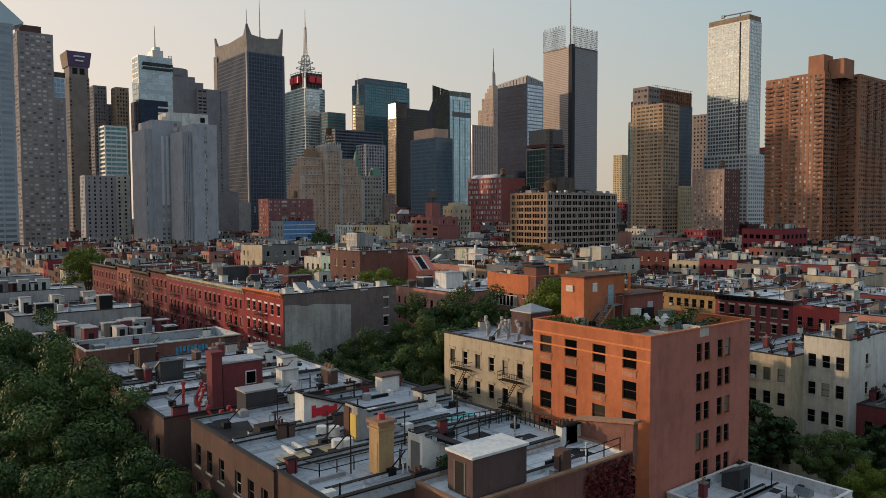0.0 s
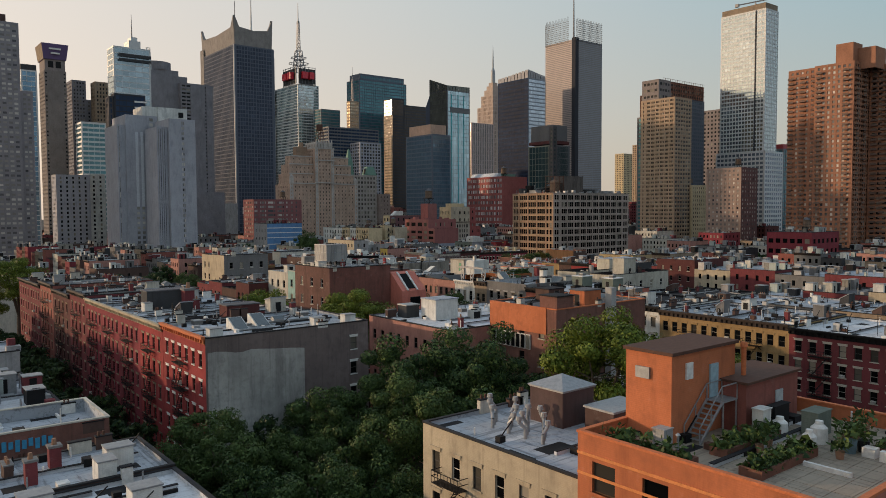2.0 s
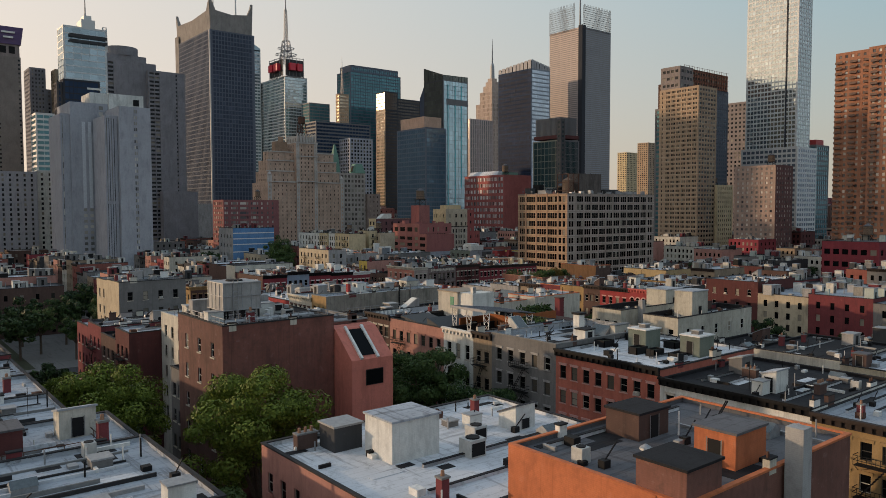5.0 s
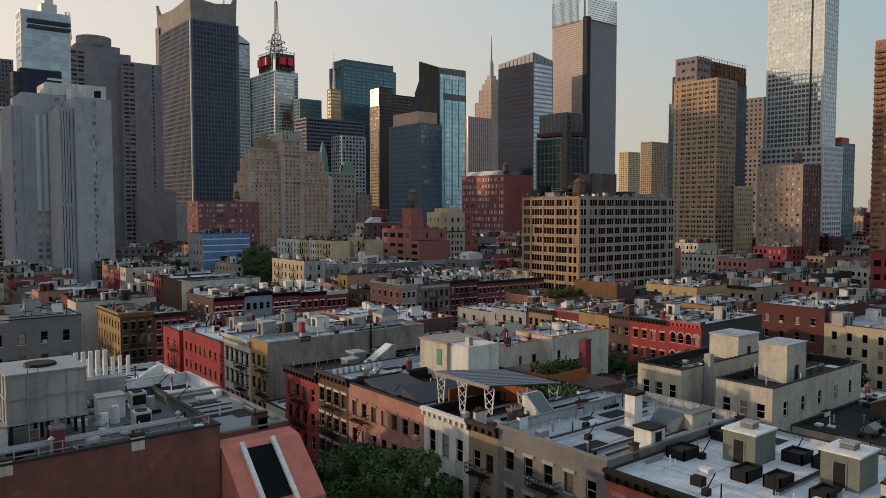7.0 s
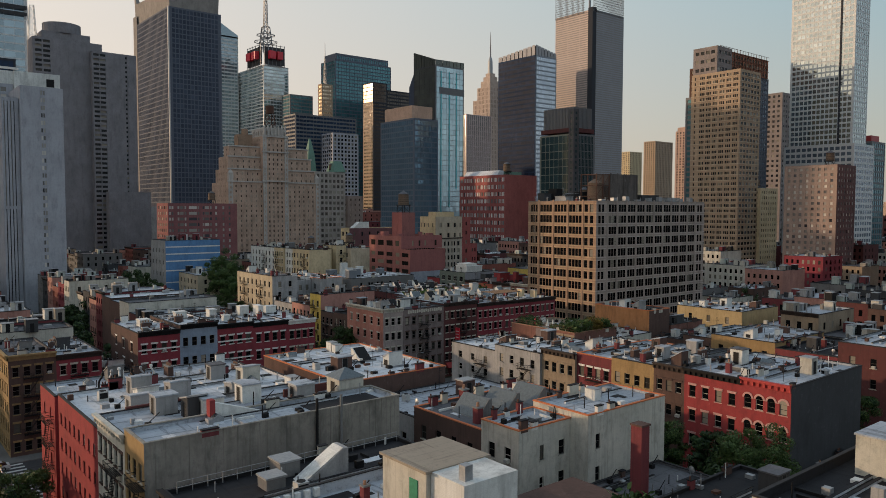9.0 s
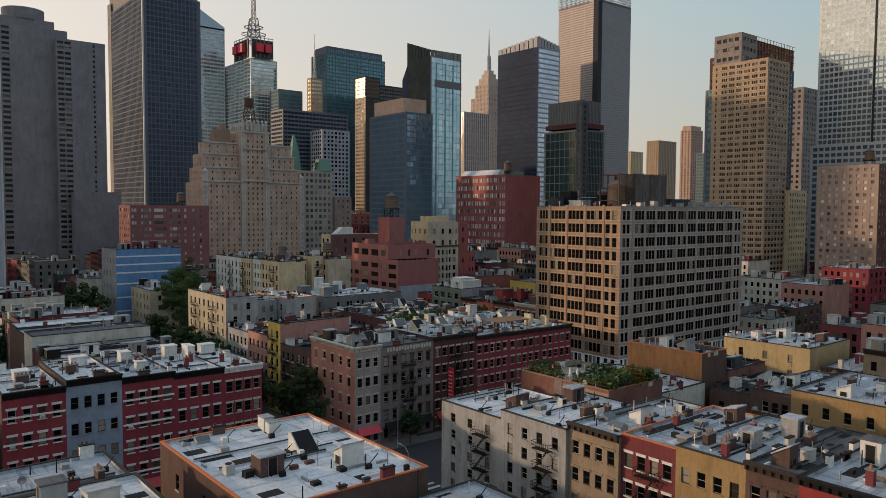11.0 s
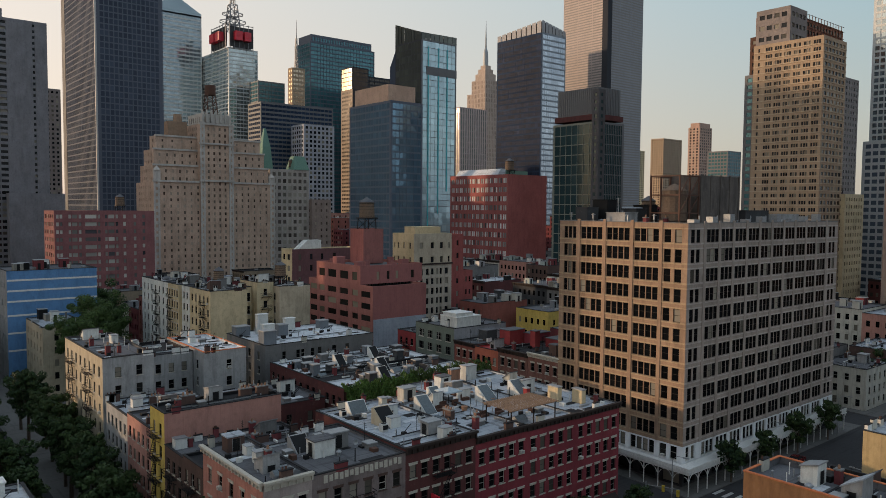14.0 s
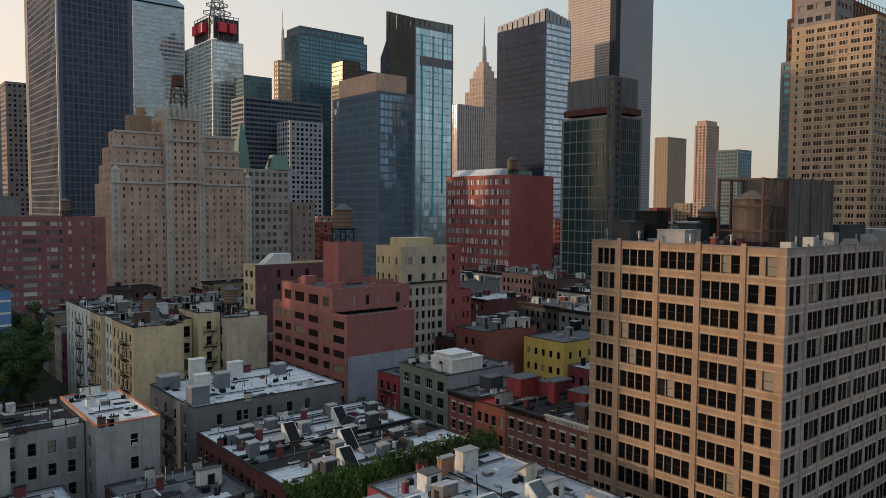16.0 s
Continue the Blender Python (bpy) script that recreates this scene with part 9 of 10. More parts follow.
# low brick beds with shrubs
BED = masonry("bed_edging_brick", (0.20, 0.085, 0.055), 0.4)
brng = np.random.default_rng(5)
for x0, x1, y0, y1, n, tall in ((62.2, 68.4, 49.6, 50.7, 420, 0.7), (60.4, 66.6, 46.6, 47.9, 520, 0.6), (58.2, 60.0, 50.0, 55.6, 380, 0.8), (69.0, 73.8, 44.0, 44.8, 120, 0.5)):
    g = Geo()
    for a0, a1, c0, c1 in ((x0, x1, y0, y0 + 0.15), (x0, x1, y1 - 0.15, y1), (x0, x0 + 0.15, y0 + 0.15, y1 - 0.15), (x1 - 0.15, x1, y0 + 0.15, y1 - 0.15)):
        g.box(a0, a1, c0, c1, 24.5, 25.0, 0)
    g.box(x0 + 0.15, x1 - 0.15, y0 + 0.15, y1 - 0.15, 24.5, 24.88, 1)
    ob = on(b, g, "planting_bed", [BED, SOIL], "low brick planting bed")
    p = np.stack([brng.uniform(x0, x1, n), brng.uniform(y0, y1, n), 24.9 + brng.uniform(0, 1, n) ** 1.7 * tall], 1)
    d = brng.normal(size=(n, 2, 3)) * 0.11
    g = Geo()
    g.quads(np.stack([p - d[:, 0], p - d[:, 1], p + d[:, 0], p + d[:, 1]], 1))
    on(b, g, "bed_shrubs", [LEAF])
for x, y, r, h in ((68.7, 49.9, 0.5, 1.2), (67.2, 47.4, 0.42, 1.25), (69.1, 47.7, 0.5, 1.35)):
    g = Geo()
    g.tube((x, y, 24.5), (x, y, 24.5 + h * 0.7), r, r * 0.95, 14)
    g.tube((x, y, 24.5 + h * 0.7), (x, y, 24.5 + h * 0.85), r * 0.95, r * 0.5, 14)
    g.tube((x, y, 24.5 + h * 0.85), (x, y, 24.5 + h), r * 0.5, r * 0.45, 14)
    on(b, g, "white_drum", [WHITETRIM])
for x, y, sx, sy, h, mt in ((67.8, 50.6, 0.5, 0.35, 1.7, WHITEWALL), (68.5, 51.0, 0.4, 0.3, 1.4, LIGHTGREY), (70.7, 48.6, 0.9, 0.5, 1.5, GREENGREY), (61.6, 53.4, 0.45, 0.4, 1.0, LIGHTGREY), (69.9, 50.6, 0.9, 0.25, 1.6, DARKMETAL)):
    g = Geo()
    g.box(x - sx, x + sx, y - sy, y + sy, 24.5, 24.5 + h)
    g.box(x - sx - 0.05, x + sx + 0.05, y - sy - 0.05, y + sy + 0.05, 24.5 + h, 24.56 + h)
    on(b, g, "roof_locker", [mt])
for x, y, r, mt in ((69.7, 46.6, 0.32, COPING), (70.4, 46.2, 0.28, COPING), (68.5, 45.7, 0.4, plain("blue_grey_tub", (0.10, 0.16, 0.20), 0.6)), (69.3, 45.3, 0.35, TYREBLACK), (72.6, 46.6, 0.35, COPING), (66.0, 49.2, 0.25, COPING), (64.6, 49.0, 0.25, COPING), (67.0, 45.6, 0.25, COPING)):
    g = Geo()
    g.tube((x, y, 24.5), (x, y, 24.5 + r * 2.0), r * 0.8, r, 10)
    pot = on(b, g, "plant_pot", [mt])
    p = brng.normal(size=(70, 3)) * np.array([r, r, r * 0.8]) + np.array([x, y, 24.6 + r * 3.0])
    d = brng.normal(size=(70, 2, 3)) * 0.09
    g = Geo()
    g.quads(np.stack([p - d[:, 0], p - d[:, 1], p + d[:, 0], p + d[:, 1]], 1))
    for q in g.q:
        q -= np.array([b.location.x, b.location.y, 0], dtype=np.float32)
    part("foliage", g, [LEAF], pot, kind="stuff")
g = Geo()
for i in range(16):
    for j in range(8):
        x, y = 59.8 + 0.95 * i, 41.8 + 0.95 * j
        g.box(x, x + 0.92, y, y + 0.92, 24.5, 24.53 + 0.008 * ((i * 7 + j * 3) % 3))
on(b, g, "roof_paving", [TANROOF], "pale worn concrete pavers")
# string courses and window panels of the orange front
for z, d in ((24.1, 0.08), (22.9, 0.05)):
    g = Geo()
    g.box(57.6 - d, 57.6, 41.3 - d, 56.5, z, z + 0.16)
    on(b, g, "string_course", [plain("pale_orange_moulding", (0.66, 0.25, 0.09), 0.8)])
for k in range(2, 8):
    for u0, u1 in ((1.1, 2.75), (4.6, 6.25), (8.3, 9.95), (12.0, 13.65)):
        g = Geo()
        z = (25.4 - 1.3) / 8 * k + 0.95 - 0.75
        g.box(57.55, 57.6, 56.5 - u1, 56.5 - u0, z, z + 0.5)
        on(b, g, "sill_panel", [WORNSTONE])

# cream house: hipped metal stair head, brown box and white flues
head(70.2, 69.2, 20.9, 3.8, 3.6, 3.0, masonry("dull_brown_brick", (0.12, 0.075, 0.07), 0.3), METAL, "")
b = house_at(68, 66)
g = Geo()
cs = [(68.1, 67.2), (72.3, 67.2), (72.3, 71.2), (68.1, 71.2)]
for k in range(4):
    p, q = cs[k], cs[(k + 1) % 4]
    g.quads([[(*p, 24.0), (*q, 24.0), (70.2, 69.2, 24.9), (70.2, 69.2, 24.9)]])
on(b, g, "hipped_roof", [METAL])
head(71.6, 64.6, 20.9, 4.4, 2.8, 2.0, BROWN, METAL, "")
for k in range(12):
    gooseneck(64.2 + 0.75 * (k % 3), 65.6 + 0.62 * k, 20.9, 1.5 + 0.3 * (k % 3), METAL, 0.8 * k)

# end wall of the long row: pale render patch
b = house_at(70, 126)
g = Geo()
edge = [(58.75, 20.7), (60.0, 20.75), (61.3, 20.6), (62.4, 20.35), (63.4, 20.3), (64.6, 20.55), (66.2, 20.4), (68.0, 20.2), (70.2, 20.05), (72.3, 19.8)]
for (xa, za), (xb, zb) in zip(edge, edge[1:]):
    g.quads([[(xa, 118.15, 0.2), (xb, 118.15, 0.2), (xb, 118.15, zb), (xa, 118.15, za)], [(xa, 118.15, za), (xb, 118.15, zb), (xb, 118.2, zb), (xa, 118.2, za)]])
on(b, g, "render_patch", [masonry("peeling_pale_render", (0.47, 0.455, 0.425), 0.5, 0.5, courses=False)], "peeling pale render patch")
slant(65.5, 124, 21.9, 2.0, 4.2, 1.9, WHITEWALL, SKYLIGHT)
slant(69.5, 126, 21.9, 2.0, 4.2, 1.9, WHITEWALL, SKYLIGHT)
for x in (60.5, 75.5, 80.5):
    fix("white_cabinet", x, 120.2, 21.9, 0, 1.1)
head(72, 139, 21.5, 5.4, 3.0, 2.4, DARKRED, GREYROOF, "")
head(66, 157, 21.5, 6.5, 3.2, 3.6, DARKGREY, GREYROOF, "")
fix("chimney", 69, 153.5, 21.5, 0, 2.4)
railing([(62, 136), (80, 136), (80, 147)], 21.5, mat=RUST)

# workshop: orange upper storey, strip of windows and brick lift house
b = factory
g = Geo()
g.box(98.28, 98.4, 97.6, 109.0, 21.4, 25.05)
on(b, g, "orange_storey", [ORANGE], "orange painted upper storey")
for k in range(8):
    g = Geo()
    g.box(98.2, 98.39, 107.6 - 1.0 * k, 108.4 - 1.0 * k, 18.9, 21.0)
    fr_ = on(b, g, "window", [WHITETRIM])
    g = Geo()
    g.box(98.15, 98.2, 107.68 - 1.0 * k, 108.32 - 1.0 * k, 19.0, 20.9)
    on(b, g, "window_pane", [GLASS])
head(100.4, 97.6, 24.3, 3.4, 3.2, 2.4, FACTORYBRICK, TAR, "")
head(107.8, 98.8, 24.3, 3.6, 2.8, 2.6, ORANGE, GREYROOF, "n")
head(108, 106.0, 24.3, 3.4, 2.8, 2.2, BROWN, TAR, "w")
g = Geo()
g.box(108.4, 109.5, 94.5, 95.6, 8, 27.4)
on(b, g, "tall_chimney", [LIGHTGREY])
# pink house: plant box, ducts
head(99, 122, 20.6, 4.6, 3.8, 3.6, WHITEWALL, SILVER, "")
head(96, 126.5, 20.6, 2.6, 2.4, 2.4, DARKGREY, METAL, "")
fix("condenser", 103, 118, 20.6, 0, 1.6)
fix("condenser", 106, 121, 20.6, 0, 1.4)

# tall brick building: steel tank, white boxes, pipes
b = tankhouse
TANKSTEEL = masonry("stained_tank_steel", (0.36, 0.36, 0.35), 0.6, 0.35, 0.55, courses=False)
g = Geo()
g.box(100.0, 104.8, 160.4, 165.2, 28.2, 31.6)
tank = on(b, g, "steel_tank", [TANKSTEEL], "stained grey steel tank on legs")
for k in range(5):
    for axis in (0, 1):
        g = Geo()
        u = 1.2 * k
        if axis == 0:
            g.box(100.0 + u - 0.05, 100.0 + u + 0.05, 160.33, 160.4, 28.2, 31.6)
        else:
            g.box(99.93, 100.0, 160.4 + u - 0.05, 160.4 + u + 0.05, 28.2, 31.6)
        on(b, g, "tank_rib", [METAL])
for zz in (28.2, 29.9, 31.5):
    g = Geo()
    g.box(99.9, 104.9, 160.3, 165.3, zz, zz + 0.12, 0, True)
    on(b, g, "tank_band", [METAL])
g = Geo()
g.tube((102.4, 162.8, 31.6), (102.4, 162.8, 31.8), 1.1, 1.0, 16)
on(b, g, "tank_hatch", [DARKMETAL])
for zz in range(9):
    g = Geo()
    g.beam((101.2, 160.2, 26.7 + 0.55 * zz), (101.8, 160.2, 26.7 + 0.55 * zz), 0.06)
    on(b, g, "ladder_rung", [METAL])
g = Geo()
for x in (101.2, 101.8):
    g.beam((x, 160.2, 26.5), (x, 160.2, 31.9), 0.07)
on(b, g, "ladder_rail", [METAL])
g = Geo()
for x in (100.2, 102.4, 104.6):
    for y in (160.6, 162.8, 165.0):
        g.box(x - 0.1, x + 0.1, y - 0.1, y + 0.1, 26.5, 28.2)
on(b, g, "tank_leg", [DARKMETAL])

for k, (x, y) in enumerate(((99.2, 164), (99.0, 161), (106.8, 158), (108.5, 160.5), (110.5, 158.5), (107.5, 165), (110, 166.5), (102, 157.5), (104.5, 157.6))):
    fix(("condenser", "white_cabinet", "mushroom_vent", "condenser", "vent_pipe", "white_cabinet", "condenser", "vent_pipe", "mushroom_vent")[k], x, y, 26.5, 0, 1.2)
railing([(98.3, 156), (98.3, 169.5)], 26.9, mat=METAL)
railing([(98.3, 156), (111.8, 156)], 26.9, mat=METAL)
g = Geo()
for yy in (158.2, 158.8):
    g.tube((99, yy, 27.2), (111, yy, 27.2), 0.16, 0.16, 8)
on(b, g, "roof_pipe", [METAL])
b = tankhouse
g = Geo()
g.box(99.0, 109.5, 168.0, 169.4, 27.4, 28.9)
on(b, g, "cooling_unit", [LIGHTGREY], "long pale cooling unit on legs")
for k in range(6):
    g = Geo()
    g.box(99.2 + 1.9 * k, 99.4 + 1.9 * k, 168.2, 169.2, 26.5, 27.4)
    on(b, g, "unit_leg", [METAL])
for k in range(5):
    g = Geo()
    g.box(106.0 + 0.55 * k, 106.3 + 0.55 * k, 169.2, 169.5, 28.9, 31.0)
    on(b, g, "panel_antenna", [WHITETRIM])
for x, y in ((106.2, 161.5), (107.4, 163.2), (108.8, 161.0), (110.4, 164.4)):
    g = Geo()
    g.tube((x, y, 26.5), (x, y, 27.8), 0.35, 0.3, 10)
    on(b, g, "fan_drum", [WHITETRIM if x < 108 else METAL])
# grey tin canopy on white trusses over the terrace of the white house
b = house_at(150, 166)
g = Geo()
CX0, CX1, CY0, CY1 = 142.0, 152.6, 159.4, 168.2
tin = lambda x: 24.75 - (x - CX0) * 0.12
g.quads([[(CX0, CY0, tin(CX0)), (CX1, CY0, tin(CX1)), (CX1, CY1, tin(CX1)), (CX0, CY1, tin(CX0))], [(CX0, CY1, tin(CX0) - 0.1), (CX1, CY1, tin(CX1) - 0.1), (CX1, CY0, tin(CX1) - 0.1), (CX0, CY0, tin(CX0) - 0.1)]])
for k in range(12):
    y = CY0 + 0.8 * k
    g.beam((CX0, y, tin(CX0) + 0.02), (CX1, y, tin(CX1) + 0.02), 0.07)
g.box(CX0 - 0.1, CX0 + 0.05, CY0, CY1, tin(CX0) - 0.4, tin(CX0))
on(b, g, "tin_canopy", [plain("grey_tin_sheet", (0.20, 0.21, 0.235), 0.5, 0.4)], "grey corrugated tin canopy")
for x, y in ((142.5, 160), (142.5, 164.2), (142.5, 167.8), (152, 160), (152, 167.8), (147.2, 160)):
    top = tin(x) - 0.3
    g = Geo()
    g.beam((x, y - 0.3, 20.6), (x, y - 0.75, top), 0.1)
    leg = on(b, g, "truss_post", [WHITETRIM])
    g = Geo()
    g.beam((x, y + 0.3, 20.6), (x, y + 0.75, top), 0.1)
    on(b, g, "truss_post", [WHITETRIM])
    for k in range(4):
        z0, z1 = 20.6 + (top - 20.6) * k / 4, 20.6 + (top - 20.6) * (k + 1) / 4
        w0, w1 = 0.3 + 0.11 * k, 0.41 + 0.11 * k
        for sgn in (-1, 1):
            g = Geo()
            g.beam((x, y - sgn * w0, z0), (x, y + sgn * w1, z1), 0.06)
            on(b, g, "truss_brace", [WHITETRIM])
RUSTWOOD = plain("rusty_orange_timber", (0.30, 0.10, 0.035), 0.8)
g = Geo()
g.box(150.5, 150.7, 160.2, 168.0, 20.5, 22.6)
g.box(144, 150.5, 168.2, 168.4, 20.5, 22.4)
on(b, g, "terrace_screen", [RUSTWOOD])
b = house_at(150, 174)
DARKSHEET = plain("dark_tarpaulin", (0.045, 0.05, 0.055), 0.6)
for k, (x0, x1, y0, y1, za, zb) in enumerate(((141, 147, 174.5, 181, 20.9, 21.7), (141.5, 149, 170.2, 174.0, 20.8, 22.0))):
    g = Geo()
    prism(g, [(y0, 20.3), (y1, 20.3), (y1, zb), (y0, za)], "x", x0, x1)
    on(b, g, "tarpaulin_cover", [DARKSHEET], "dark tarpaulin cover")
for k in range(2):
    g = Geo()
    x0 = 148.0 + 1.9 * k
    for i in range(9):
        a0, a1 = math.pi * i / 9, math.pi * (i + 1) / 9
        for m2 in range(5):
            ya, r0 = 171.0 + 0.75 * m2, 0.85 - 0.06 * (m2 % 2)
            g.quads([[(x0 + 0.9 - math.cos(a0) * r0, ya, 20.4 + math.sin(a0) * r0 * 1.4), (x0 + 0.9 - math.cos(a1) * r0, ya, 20.4 + math.sin(a1) * r0 * 1.4), (x0 + 0.9 - math.cos(a1) * r0, ya + 0.75, 20.4 + math.sin(a1) * r0 * 1.4), (x0 + 0.9 - math.cos(a0) * r0, ya + 0.75, 20.4 + math.sin(a0) * r0 * 1.4)]])
    on(b, g, "duct", [METAL], "bent silver duct")
# white shed with a green door, its white annex and the dome vents before it
g = Geo()
g.box(151.6, 157.6, 178.0, 183.6, 20.3, 25.2)
g.box(151.4, 157.8, 177.8, 183.8, 25.2, 25.4, 1)
shed = on(b, g, "roof_shed", [OFFWHITE, TANROOF], "off-white roof shed")
g = Geo()
g.box(151.53, 151.6, 179.0, 180.0, 22.3, 24.4)
on(b, g, "shed_door", [plain("green_painted_door", (0.03, 0.22, 0.12), 0.5)], "green painted door")
g = Geo()
g.box(152, 157.2, 174.2, 177.95, 20.3, 25.3)
g.box(152.6, 153.3, 174.8, 175.5, 25.3, 26.4, 1)
on(b, g, "roof_annex", [WHITEWALL, METAL], "white roof annex with a vent")
for x, y in ((147.5, 183.4), (147.8, 181.9), (146.2, 186.0), (145.6, 187.6)):
    fix("mushroom_vent", x, y, 20.6, 0, 1.3)
head(150.0, 197.2, 19.9, 2.0, 2.2, 1.7, GREY, METAL, "")
slant(152.2, 194.6, 20.0, 4.8, 2.0, 2.6, LIGHTGREY, WHITEWALL, "x")
head(147.6, 195.0, 20.0, 1.8, 1.8, 1.2, GREY, METAL, "")
railing([(140.5, 198.4), (163.5, 198.4)], 20.2, mat=METAL)
b = house_at(150, 186)
for k in range(9):
    g = Geo()
    g.box(141.5 + 0.9 * k, 142.0 + 0.9 * k, 189.3, 189.7, 20.7, 21.4)
    on(b, g, "parapet_block", [WHITETRIM])
# turquoise house: white inner wall, panel antennas, white slant
b = house_at(109, 190.8)
for k in range(7):
    g = Geo()
    g.box(111.0 + 0.8 * k, 111.35 + 0.8 * k, 190.0 + 0.2 * (k % 2), 190.3 + 0.2 * (k % 2), 24.2, 26.4)
    on(b, g, "panel_antenna", [WHITETRIM])
g = Geo()
for zz in (24.0, 24.8):
    g.beam((110.6, 190.5, zz), (117.0, 190.5, zz), 0.1)
for x in (110.8, 113.8, 116.8):
    g.beam((x, 190.5, 23.5), (x, 190.5, 25.0), 0.1)
on(b, g, "antenna_frame", [DARKMETAL])
g = Geo()
prism(g, [(114.0, 23.5), (118.6, 23.5), (118.6, 25.6), (118.0, 25.6)], "y", 186.4, 187.0)
on(b, g, "sloping_wall", [WHITEWALL])
# planter terrace behind the canopy
b = house_at(150, 166)
g = Geo()
g.box(159.6, 167.4, 168.2, 171.6, 20.2, 21.6)
on(b, g, "timber_planter", [RUSTWOOD], "long rusty timber planter")
g = Geo()
g.box(159.6, 170, 164, 180, 0.2, 20.2)
on(b, g, "rear_extension", [BROWN], "brown rear extension under the terrace")
# white roof of the orange-red house: two huts and black planters
for x, y in ((151.8, 137.2), (152.6, 129.4)):
    head(x, y, 21.05, 3.4, 2.9, 2.7, GREENGREY, WHITETRIM, "n")
    fix("roof_hatch", x, y, 23.8, 0, 0.9)
b = house_at(150, 134)
for x, y, a, c in ((148.0, 141.2, 1.1, 0.9), (147.4, 135.0, 1.2, 0.7), (147.8, 132.6, 1.1, 0.7), (154.6, 134.4, 1.0, 0.9), (155.4, 141.6, 1.1, 0.9), (154.8, 132.2, 0.9, 0.7), (147.6, 129.0, 1.1, 0.7)):
    g = Geo()
    for x0, x1, y0, y1 in ((x - a, x + a, y - c, y - c + 0.12), (x - a, x + a, y + c - 0.12, y + c), (x - a, x - a + 0.12, y - c, y + c), (x + a - 0.12, x + a, y - c, y + c)):
        g.box(x0, x1, y0, y1, 21.05, 22.0)
    g.box(x - a + 0.1, x + a - 0.1, y - c + 0.1, y + c - 0.1, 21.05, 21.75, 1)
    on(b, g, "roof_planter", [DARKMETAL, SOIL], "black square planter box")
# grey house: chimney, black hut, low white walls
slant(147.0, 157.0, 21.1, 2.2, 3.4, 2.4, WHITEWALL, SKYLIGHT)
g = Geo()
g.box(151.2, 152.4, 148.6, 149.8, 21.2, 24.4, 0)
g.box(151.0, 152.6, 148.4, 150.0, 24.4, 24.7, 1)
on(house_at(150, 149), g, "tall_chimney", [WHITEWALL, DARKMETAL])
slant(153.6, 146.6, 21.2, 2.2, 3.2, 1.6, GREY, SKYLIGHT, "x")
head(147.0, 143.9, 21.2, 2.0, 1.8, 2.1, WHITEWALL, DARKMETAL, "w")
head(155.8, 144.6, 21.2, 3.4, 0.9, 1.8, OFFWHITE, GREYCOPING, "")
railing([(143, 154.6), (156, 154.6), (159, 150)], 21.2, mat=METAL)
railing([(160.6, 143), (160.6, 155)], 21.2, mat=METAL)
# cream rear houses: tall stair towers and tar roofs
head(190.8, 160.8, 21.2, 5.6, 4.4, 3.6, REARWHITE, SILVER, "w")
head(183.6, 150.2, 21.1, 5.0, 3.6, 4.7, REARWHITE, SILVER, "w")
g = Geo()
g.box(179.0, 179.9, 157.4, 158.3, 0.2, 23.6)
on(house_at(186, 161.7), g, "tall_chimney", [LIGHTGREY])
g = Geo()
g.box(185.1, 186.5, 183.4, 184.8, 6, 21.1, 0)
g.box(185.0, 186.6, 183.3, 184.9, 21.1, 21.3, 1)
on(house_at(188, 185), g, "tall_chimney", [RED, BROWN])
# shed skylights on the brown rear house
for x in (181, 186, 191):
    slant(x, 206.5, 18.2, 2.6, 5.0, 2.3, GREY, SKYLIGHT, "x")
for x, y in ((179, 203.0), (183.6, 211.0)):
    fix("chimney", x, y, 18.2, 0, 1.3)
# stained concrete house: pipes, red post with its white slope, skylit stair heads
b = house_at(154, 208.6)
for x, mt in ((158.0, DARKMETAL), (161.0, GREYCOPING)):
    g = Geo()
    g.tube((x, 205.4, 12), (x, 205.4, 24.2), 0.16, 0.16, 8)
    on(b, g, "soil_pipe", [mt])
g = Geo()
prism(g, [(148.8, 22.3), (154.2, 22.3), (154.2, 22.4), (148.8, 24.2)], "y", 210.6, 211.3)
on(b, g, "sloping_wall", [WHITEWALL])
g = Geo()
g.box(148.2, 148.8, 210.5, 211.4, 22.3, 24.5)
on(b, g, "red_post", [REDPAINT])
# Flat black sheet painted for the shade inside a sunken light shaft.
g = Geo()
g.box(158.5, 167.5, 206.6, 210.6, 22.32, 22.36)
on(b, g, "tar_patch", [TAR], "flat black sheet for the shade of a sunken light shaft")
g = Geo()
g.box(143, 152, 221.6, 222.0, 20.4, 22.3)
on(house_at(154, 216.7), g, "party_wall", [DARKRED])
g = Geo()
g.box(160, 168, 217.0, 217.3, 21.6, 22.6)
on(house_at(154, 216.7), g, "party_wall", [DARKRED])
ob = head(166.4, 213.4, 21.6, 3.4, 3.0, 2.4, OFFWHITE, METAL, "n")
b = house_at(154, 216.7)
g = Geo()
for k in range(4):
    cs = [(164.5, 211.7), (168.3, 211.7), (168.3, 215.1), (164.5, 215.1)]
    p, q = cs[k], cs[(k + 1) % 4]
    g.quads([[(*p, 24.1), (*q, 24.1), (166.4, 213.4, 25.2), (166.4, 213.4, 25.2)]])
on(b, g, "pyramid_skylight", [SKYLIGHT])
for x, y, z in ((150, 215, 21.6), (156, 218.4, 21.6), (161, 214.5, 21.6), (146.4, 219.4, 21.6)):
    head(x, y, z, 2.4, 2.2, 2.2, (WHITEWALL, OFFWHITE, LIGHTGREY)[int(x) % 3], SILVER, "n")
